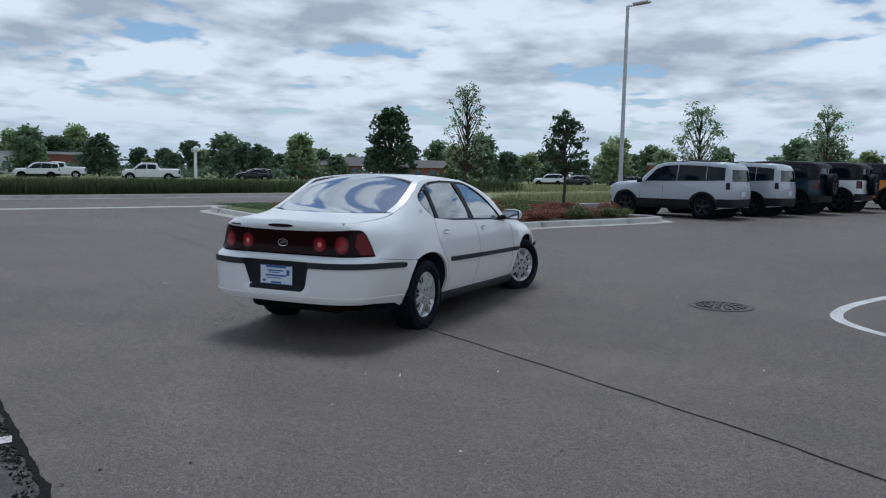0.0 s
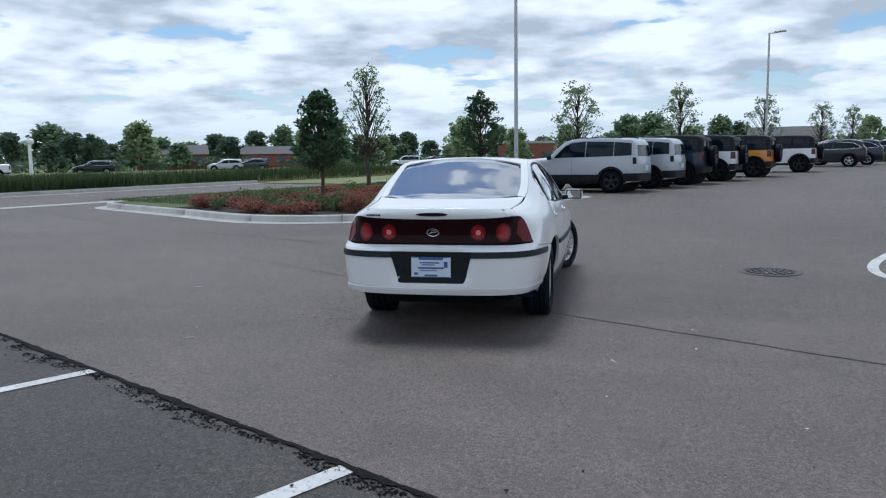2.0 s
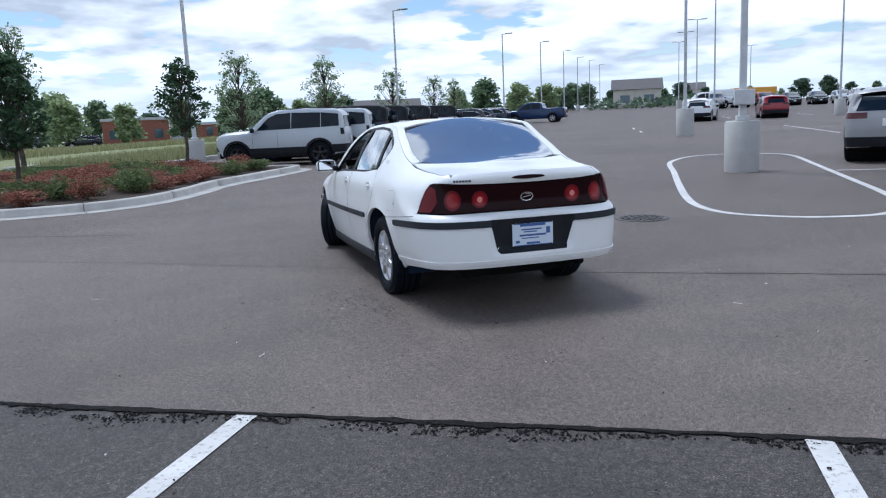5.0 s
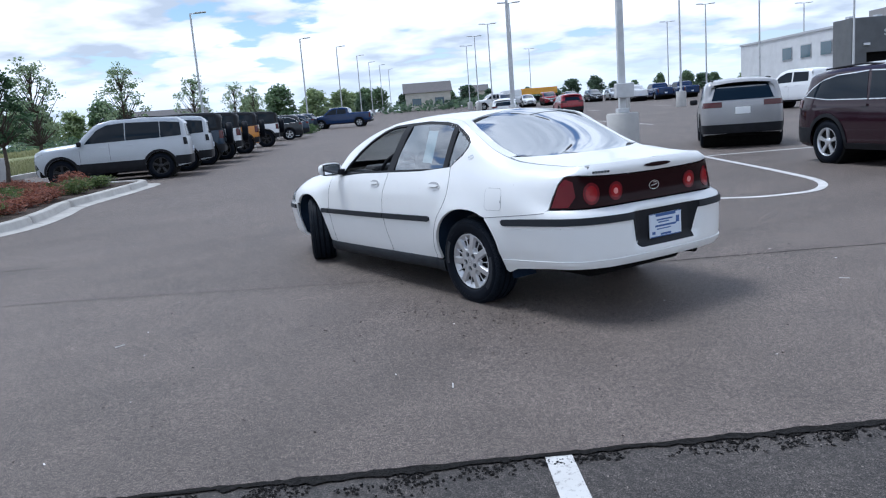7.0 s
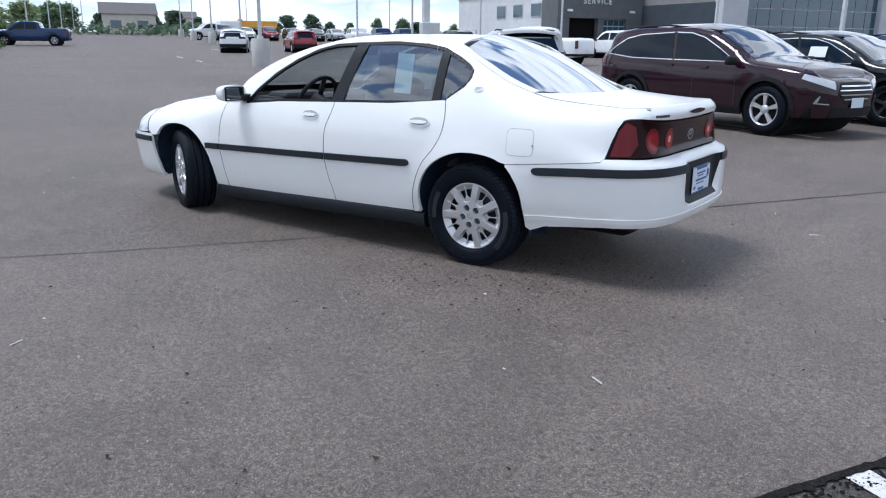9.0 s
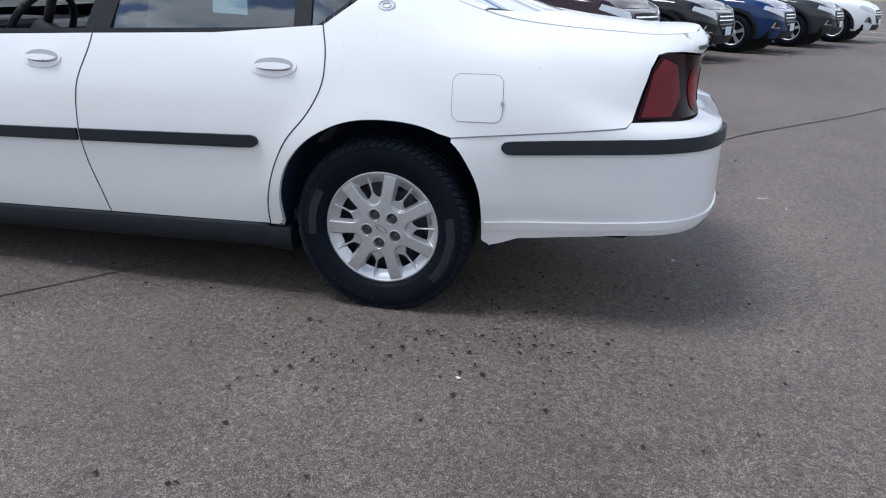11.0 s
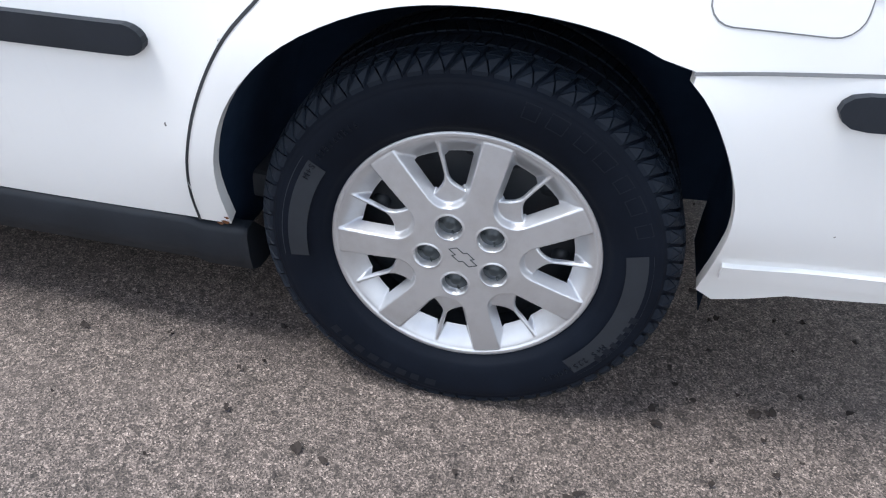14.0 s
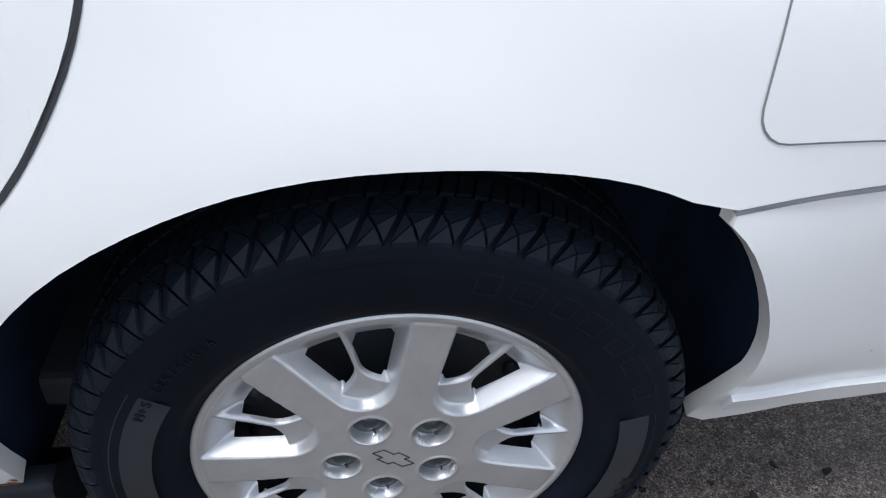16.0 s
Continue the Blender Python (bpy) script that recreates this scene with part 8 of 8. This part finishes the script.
tree_m = make_tree("young_oak", 3.25, 1.2, 1.4, "leaf_dark", 25, .060, 42, 58, "young dark green tree with open crown", group="young trees", cone=True, sparse=.8)
tree_m.matrix_world = Matrix.Translation((-2.57, 17.29, .0))
locust.matrix_world = Matrix.Translation((-.18, 33.47, .0))
for x, y, t, sc in ((6.0, 46.3, 1.0, 1.12), (12.9, 55.6, 2.2, 1.05), (19.5, 66, 3.0, 1.0), (24.8, 76, 4.0, 1.0)):
    plant(locust, x, y, .1, t, sc)

# far woods and single trees towards the horizon
far_protos = [make_tree("far_tree", 9.0, 3.6, 1.4, m, 300 + i, .42, 80, 26, lb, group="far trees") for i, (m, lb) in enumerate((("leaf_far", "broad green tree far across the meadow"), ("leaf_far_dark", "deep green tree far across the meadow"), ("leaf_far_pale", "light green tree far across the meadow"), ("leaf_far", "round green tree far off"), ("leaf_far_dark", "dense green tree far off")))]
rnd = random.Random(77)
first = set()


def far_tree(az, d, h, k=None):
    src = far_protos[rnd.randrange(5) if k is None else k]
    a = radians(az)
    x, y = d * math.sin(a), -6 + d * math.cos(a)
    s = h / 9.0
    m = Matrix.Translation((x, y, -.1)) @ Matrix.Rotation(rnd.uniform(0, 6.28), 4, "Z") @ Matrix.Diagonal((s * rnd.uniform(.9, 1.3), s * rnd.uniform(.9, 1.3), s, 1))
    if src not in first:
        first.add(src)
        src.matrix_world = m
    else:
        copy_thing(src, m)


az = -78.0
while az < 62:
    d = rnd.uniform(132, 205)
    el = rnd.uniform(1.3, 2.9) if az < 14 else rnd.uniform(.5, 1.4)
    if not -8.5 < az < .5:
        far_tree(az, d, 1.4 + d * math.tan(radians(el)))
    az += rnd.uniform(.75, 1.9)
for az, el, d, k in ((-51.1, 2.45, 120, 0), (-46.8, 2.86, 125, 1), (-54.5, 2.0, 130, 0), (-43.5, 1.5, 120, 3), (-42.0, 1.6, 118, 4), (-38.6, 1.9, 130, 1), (-36.1, 2.42, 130, 1), (-33.0, 2.63, 135, 2), (-30.5, 2.3, 140, 3), (-19.5, 2.81, 125, 0), (-17.5, 2.3, 120, 4), (-14.5, 2.0, 130, 3),
                     (-9.6, 2.4, 112, 2), (-7.4, 2.2, 146, 0), (-5.9, 2.0, 112, 2), (-4.1, 1.9, 150, 4), (-2.2, 2.1, 113, 0), (17.5, 1.4, 130, 2), (19.5, 1.9, 125, 0), (22, 1.6, 120, 2), (24, 1.4, 125, 2), (25.5, 1.2, 130, 1)):
    far_tree(az, d, 1.4 + d * math.tan(radians(el)), k)
# low hedge belt under the far trees
V, F = [], []
r3 = random.Random(5)
for k in range(300):
    a = radians(r3.uniform(-80, 40))
    d = r3.uniform(128, 150)
    if radians(-8.5) < a < radians(.5):
        d += 22
    leaf_cloud(V, F, (d * math.sin(a), -6 + d * math.cos(a), .9), (2.6, 2.6, 1.2), 26, .5, r3)
tagged(raw("far_thicket", V, F, "leaf_far_dark"), "dark green thicket beyond the meadow", "thicket", kind="stuff")


# ---- buildings ----
def wall_mat(name, a, b, scale=1.0):
    w = Mat(name, rough=0.85)
    v = w.coords()
    w.colour(w.ramp(w.noise(v, 1.2 * scale, 6, .6), [(.3, a), (.7, b)]))
    w.bump(w.noise(v, 30, 3), .2, .01)
    return w.m


M["wall_white"] = wall_mat("white_cladding", (.55, .56, .57), (.64, .65, .66))
M["wall_grey"] = wall_mat("dark_grey_cladding", (.11, .115, .12), (.14, .145, .15))
M["wall_tan"] = wall_mat("taupe_cladding", (.20, .195, .19), (.25, .24, .235))
M["wall_blue"] = wall_mat("navy_panel", (.035, .045, .06), (.05, .06, .075))
M["wall_light"] = wall_mat("pale_grey_panel", (.42, .43, .45), (.50, .51, .53))
M["brick"] = wall_mat("red_brick", (.20, .075, .055), (.28, .11, .08), 3)
M["siding"] = wall_mat("beige_siding", (.50, .47, .41), (.58, .55, .48))
M["shingle"] = wall_mat("grey_shingle", (.09, .085, .085), (.14, .13, .13), 4)
M["letter"] = Mat("white_letters", (.80, .81, .82), .4).m
M["pane"] = Mat("building_glass", (.035, .075, .10), .05, 0, Specular_IOR_Level=.9).m


def block(u0, u1, v0, v1, z0, z1, name, mat, parent, label=""):
    bm = bmesh.new()
    slab(bm, L2([(u0, v0), (u1, v0), (u1, v1), (u0, v1)]), z0, z1)
    return part(name, bm, mat, parent, label)


dealer = holder("dealership_building", Matrix.Identity(4), "grey and white dealership building with service bays and glass showroom", "building")
# white workshop wing
block(37.25, 46.5, 57.6, 78, 0, 6.1, "workshop_wall", "wall_white", dealer, "white metal clad workshop wall")
block(37.15, 46.6, 57.5, 78.1, 6.1, 6.3, "parapet", "wall_light", dealer)
for v in (60.2, 63.6, 67.0):
    w = block(37.20, 37.26, v, v + 1.9, 3.9, 5.2, "window_frame", "wall_light", dealer)
    block(37.17, 37.21, v + .1, v + 1.8, 4.0, 5.1, "pane", "pane", w)
d = block(37.18, 37.26, 73.5, 76.4, 0, 2.9, "bay_door", "wall_light", dealer)
for k in range(5):
    block(37.15, 37.18, 73.6, 76.3, .15 + .55 * k, .58 + .55 * k, "door_panel", "wall_white", d)
# grey service front, with an open bay and a glazed door
for a, b, z0_, z1_ in ((37.0, 38.2, 0, 6.55), (41.4, 42.0, 0, 3.75), (44.6, 46.6, 0, 6.55), (38.2, 44.6, 3.75, 6.55)):
    block(a, b, 56.9, 57.55, z0_, z1_, "service_wall", "wall_grey", dealer, "dark grey service wall")
block(36.9, 37.0, 56.9, 59.6, 0, 6.55, "service_return", "wall_grey", dealer)
# the bay has no inside: a near-black sheet stands for its shade
block(38.2, 41.4, 57.5, 57.56, 0, 3.75, "dark_bay", "under", dealer, "near-black sheet drawn as the shade in an open service bay")
gd = block(42.0, 44.6, 57.2, 57.26, 0, 3.75, "glazed_door", "wall_light", dealer, "glazed sectional bay door")
for i in range(4):
    for k in range(6):
        block(42.06 + .64 * i, 42.06 + .64 * i + .56, 57.16, 57.20, .08 + .61 * k, .08 + .61 * k + .52, "pane", "pane", gd)
for u in (37.9, 44.9):
    block(u, u + .5, 56.7, 56.9, 4.3, 4.5, "wall_lamp", "letter", dealer)
for u in (38.5, 41.0, 43.6):
    block(u, u + .5, 60, 60.5, 6.5, 6.95, "roof_vent", "wall_light", dealer)
# showroom
block(46.7, 84, 47.6, 70, 0, 5.0, "showroom_core", "wall_blue", dealer, "navy panel wall")
block(46.6, 84, 47.2, 70, 5.0, 8.2, "upper_band", "wall_tan", dealer, "taupe upper band")
block(46.4, 46.7, 47.2, 57.5, 2.9, 5.0, "canopy_band", "wall_blue", dealer)
block(46.5, 49.3, 46.6, 47.6, 0, 8.0, "corner_pier", "wall_light", dealer, "pale panel pier")
block(66.0, 69.4, 46.6, 47.6, 0, 8.0, "corner_pier", "wall_light", dealer, "pale panel pier")
block(77.5, 84.0, 46.6, 47.6, 0, 8.0, "corner_pier", "wall_light", dealer, "pale panel pier")
for ua, ub in ((49.3, 66.0), (69.4, 77.5)):
    n_ = int((ub - ua) / 1.5)
    for i in range(n_):
        for k in range(5):
            w0 = ua + (ub - ua) * i / n_
            block(w0 + .05, w0 + (ub - ua) / n_ - .05, 47.10, 47.16, .1 + 1.5 * k + .05, .1 + 1.5 * k + 1.45, "pane", "pane", dealer)
    fr = block(ua, ub, 47.16, 47.3, 0, 7.8, "curtain_wall", "wall_light", dealer, "pale curtain wall frame")
# SERVICE in raised letters
fc = bpy.data.curves.new("service_letters", "FONT")
fc.body, fc.size, fc.extrude, fc.align_x, fc.space_character = "SERVICE", .72, .05, "CENTER", 1.25
tob = bpy.data.objects.new("text_tmp", fc)
scene.collection.objects.link(tob)
me = bpy.data.meshes.new_from_object(tob.evaluated_get(bpy.context.evaluated_depsgraph_get()))
bpy.data.objects.remove(tob)
lt = new("service_letters", me)
me.materials.clear()
me.materials.append(M["letter"])
lt.parent = dealer
q = L(41.2, 56.82, 5.02)
lt.matrix_world = Matrix.Translation(q) @ Matrix.Rotation(LOT, 4, "Z") @ Matrix.Rotation(radians(90), 4, "X")
tagged(lt, "white raised letters")


def house(az, d, w, dep, h, roof_h, wall, roof, label, turn=0.0, name="house", cat="house"):
    a = radians(az)
    root = holder(name, Matrix.Translation((d * math.sin(a), -6 + d * math.cos(a), 0)) @ Matrix.Rotation(-a + turn, 4, "Z"), label, cat)
    bm = bmesh.new()
    box(bm, (0, 0, h / 2), (w, dep, h))
    part("wall", bm, wall, root)
    bm = bmesh.new()
    e = .4
    if roof_h > .6:
        vs = [bm.verts.new(c) for c in ((-w / 2 - e, -dep / 2 - e, h), (w / 2 + e, -dep / 2 - e, h), (w / 2 + e, dep / 2 + e, h), (-w / 2 - e, dep / 2 + e, h), (-w / 2 - e, 0, h + roof_h), (w / 2 + e, 0, h + roof_h))]
        for f in ((0, 1, 5, 4), (2, 3, 4, 5), (1, 2, 5), (3, 0, 4), (3, 2, 1, 0)):
            bm.faces.new([vs[k] for k in f])
    else:
        box(bm, (0, 0, h + roof_h / 2), (w + e, dep + e, roof_h))
    part("roof", bm, roof, root)
    n_ = max(2, int(w / 3))
    for i in range(n_):
        for z in ((1.5, 4.2) if h > 4.5 else (1.5,)):
            bm = bmesh.new()
            box(bm, (-w / 2 + w * (i + .5) / n_, -dep / 2 - .03, z), (w / n_ * .4, .06, 1.3))
            part("window", bm, "pane", root)
    return root


house(30.6, 150, 8.5, 8, 3.2, 2.0, "siding", "shingle", "beige house with grey roof beyond the lot")
house(34.4, 190, 6, 8, 3.2, 1.6, "siding", "shingle", "beige house with grey roof far off")
house(-5.2, 130, 9.4, 9, 3.5, .4, "brick", "wall_light", "low red brick building across the meadow", name="brick_building", cat="building")
house(-2.5, 131, 2.2, 6, 3.6, .3, "wall_white", "wall_light", "low white building across the meadow", name="white_building", cat="building")
house(-49.2, 165, 10, 10, 3.6, .5, "brick", "wall_light", "low red brick building far off", name="brick_building", cat="building")
house(-52.6, 160, 9, 10, 3.5, .4, "wall_white", "wall_light", "low white building far off", name="white_building", cat="building")
house(-31.0, 150, 12, 9, 2.6, 1.8, "brick", "shingle", "brick house with grey roof far off")
house(-24.0, 160, 12, 9, 2.6, 1.6, "brick", "shingle", "brick house with grey roof far off")
house(-.9, 131, 4.8, 7, 2.5, .4, "brick", "wall_light", "low red brick annex across the meadow", name="brick_building", cat="building")
house(12.5, 150, 12, 9, 2.8, 1.9, "siding", "shingle", "house with a grey roof beyond the parked row")
# cars parked beyond the meadow
for az_, d_, src_, pt_, lb_ in ((-42.5, 84, truck, "ice_white", "white pickup truck beyond the meadow"), (-50.0, 88, sport, "ice_white", "white SUV beyond the meadow"), (-48.6, 100, truck, "ice_white", "white delivery pickup before a brick building"),
                                (-27.4, 104, maroon, "silver_paint", "silver SUV beyond the meadow"), (-25.6, 105, maroon, "dark_grey_paint", "dark grey SUV beyond the meadow"), (-36.0, 98, maroon, "black_paint", "black SUV beyond the meadow"),
                                (-14.5, 110, sport, "ice_white", "white SUV beyond the meadow"), (-12.6, 112, maroon, "dark_grey_paint", "dark grey SUV beyond the meadow"), (-9.0, 112, maroon, "black_paint", "black SUV beyond the meadow")):
    a_ = radians(az_)
    again(src_, 2.0 + d_ * math.sin(a_), -6.4 + d_ * math.cos(a_), -a_ + radians(90), 1.0, lb_, pt_)
# yellow lorry body and white camper at the lot's far side
yl = holder("yellow_lorry", Matrix.Translation((70.5, 84.0, 0)) @ Matrix.Rotation(LOT, 4, "Z"), "yellow flatbed lorry across the lot", "truck")
bm = bmesh.new()
box(bm, (0, 0, 2.0), (6.0, 2.3, .9), .05)
part("body", bm, "yellow_paint", yl)
bm = bmesh.new()
box(bm, (0, 0, .95), (6.2, 2.1, .7), .05)
part("chassis", bm, "under", yl)
for x in (-2.2, 2.2):
    for y in (-1, 1):
        alloy_wheel(yl, Matrix.Translation((x, y * .95, .45)) @ Matrix.Rotation(y * math.pi / 2, 4, "Z"), .45, .26, .27, "wall_light", "five")
again(truck, 62.0, 79.0, LOT + radians(95), 1.1, "white work pickup with a pale cap")
cap = holder("truck_cap", Matrix.Translation((62.2, 79.0, 1.45)) @ Matrix.Rotation(LOT + radians(95), 4, "Z"), "pale truck cap over a pickup bed", "truck cap")
bm = bmesh.new()
box(bm, (0, .2, .45), (1.9, 2.6, 1.0), .15)
part("shell", bm, "ice_white", cap)
# white lamp column with a round head beyond the road
col_ = holder("globe_lamp", Matrix.Translation((2.5 - 78 * .6534, -6.6 + 78 * .757, 0)), "white lamp column with a round white head", "lamp post")
bm = bmesh.new()
cyl(bm, (0, 0, -.1), (0, 0, 3.1), .16, .14, 14)
part("column", bm, "letter", col_)
bm = bmesh.new()
bmesh.ops.create_icosphere(bm, subdivisions=2, radius=.30)
bmesh.ops.translate(bm, vec=(.12, 0, 3.3), verts=bm.verts)
part("globe", bm, "letter", col_, smooth=True)
bm = bmesh.new()
box(bm, (-.28, 0, 3.2), (.34, .25, .42), .03)
part("lamp_box", bm, "wall_light", col_)


# lattice towers on the horizon
def tower(az, d, h, label):
    a = radians(az)
    root = holder("lattice_tower", Matrix.Translation((d * math.sin(a), -2 + d * math.cos(a), 0)), label, "tower", "lattice towers")
    bm = bmesh.new()
    lv = [(z, 3.6 * (1 - z / h) + .7) for z in np.linspace(0, h, 9)]
    for (z0_, r0), (z1_, r1) in zip(lv, lv[1:]):
        c0 = [Vector((sx * r0, sy * r0, z0_)) for sx, sy in ((-1, -1), (1, -1), (1, 1), (-1, 1))]
        c1 = [Vector((sx * r1, sy * r1, z1_)) for sx, sy in ((-1, -1), (1, -1), (1, 1), (-1, 1))]
        for i in range(4):
            j = (i + 1) % 4
            cyl(bm, c0[i], c1[i], .13, None, 5)
            cyl(bm, c0[i], c1[j], .07, None, 5)
            cyl(bm, c0[j], c1[i], .07, None, 5)
    part("lattice", bm, "galv", root)
    for z in (h * .7, h * .85):
        bm = bmesh.new()
        box(bm, (0, 0, z), (14, .35, .35))
        part("cross_arm", bm, "galv", root)


tower(90.1, 230, 34, "grey steel lattice power tower")
tower(91.9, 240, 34, "grey steel lattice power tower")

# ---- small things on the asphalt ----
rnd = random.Random(123)
V, F = [], []


def flake(x, y, s, z=.006):
    k = len(V)
    n_ = 7
    a0 = rnd.uniform(0, 6.28)
    V.append((x, y, z + .003))
    for i in range(n_):
        r = s * rnd.uniform(.35, 1.1)
        t = a0 + 6.283 * i / n_
        V.append((x + r * math.cos(t), y + r * math.sin(t), z + rnd.uniform(-.002, .006)))
    for i in range(n_):
        F.append((k, k + 1 + i, k + 1 + (i + 1) % n_))


for _ in range(620):
    if rnd.random() < .35:
        x, y = rnd.gauss(-.85, .42), rnd.gauss(-.25, .55)
    else:
        x, y = rnd.uniform(-5.2, 3.0), rnd.uniform(-6, 3)
    if abs(x + .78) < .16 and abs(y) < .33:
        continue
    flake(x, y, rnd.uniform(.004, .013))
tagged(raw("leaf_litter", V, F, "leaf_litter"), "small dark leaf bits on the asphalt", "leaf litter", kind="stuff")
V, F = [], []
for _ in range(15000):                                      # crumbs along the tar joint, in clumps
    u = rnd.uniform(-14, 8)
    off = abs(rnd.gauss(0, .09)) + .015
    if off > .06 + .26 * max(0, noise.noise((u * 1.1, 3, 0)) + .25) or noise.noise((u * 6, off * 9, 5)) < rnd.uniform(-.35, .25):
        continue
    p = L(u, -3.02 - off)
    flake(p.x, p.y, rnd.uniform(.003, .013), -.002)
tagged(raw("tar_crumbs", V, F, "tar"), "black crumbs broken off along the tar joint", "tar crumbs", kind="stuff")
V, F = [], []
for _ in range(60):
    flake(rnd.uniform(-5, 4), rnd.uniform(-2.9, 6), rnd.uniform(.006, .014), .007)
tagged(raw("pale_litter", V, F, "paint_line"), "small pale bits on the asphalt", "litter", kind="stuff")
for x, y, t in ((-3.1, .9, .3), (-1.9, -1.35, 1.0), (1.35, -1.55, 2.0)):
    bm = bmesh.new()
    box(bm, (0, 0, .004), (.07, .007, .005), .002)
    ob = mesh_ob("twig", bm, "paint_line")
    ob.matrix_world = Matrix.Translation((x, y, .001)) @ Matrix.Rotation(t, 4, "Z")
    tagged(ob, "pale dry twig lying on the asphalt", "twig")

# ---- the lot's gentle climb, given to everything that stands on it ----
CUTS = [-2, 0, 2, 4, 6, 12, 60, 100, 170]


def climb(me):
    bm = bmesh.new()
    bm.from_mesh(me)
    vv = [v.co.x * E2.x + v.co.y * E2.y for v in bm.verts]
    if len(bm.verts) < 260 and max(vv) - min(vv) > 5:
        for c in CUTS:
            bmesh.ops.bisect_plane(bm, geom=bm.verts[:] + bm.edges[:] + bm.faces[:], plane_co=E2 * c, plane_no=E2)
    for v in bm.verts:
        v.co.z += rise(v.co.x * E1.x + v.co.y * E1.y, v.co.x * E2.x + v.co.y * E2.y)
    bm.to_mesh(me)
    bm.free()


# price sheets in two of the dark SUVs' windows
for c in (blackie, far_dark):
    bm = bmesh.new()
    box(bm, (0, 0, 0), (.004, .36, .21), .0015, Matrix.Translation((.885, 1.36, 1.29)) @ Matrix.Rotation(radians(-18), 4, "Y"))
    part("window_sheet", bm, "paper", c, "white price sheet in the window")

for ob in list(scene.objects):
    if ob.parent or ob.type not in ("MESH", "EMPTY") or ob in (sedan, dealer):
        continue
    x, y, z = ob.matrix_basis.translation
    if abs(x) + abs(y) > 1e-6:
        ob.matrix_basis = Matrix.Translation((0, 0, rise(x * E1.x + y * E1.y, x * E2.x + y * E2.y))) @ ob.matrix_basis
    else:
        for o in ([ob] if ob.type == "MESH" else ob.children_recursive):
            climb(o.data)
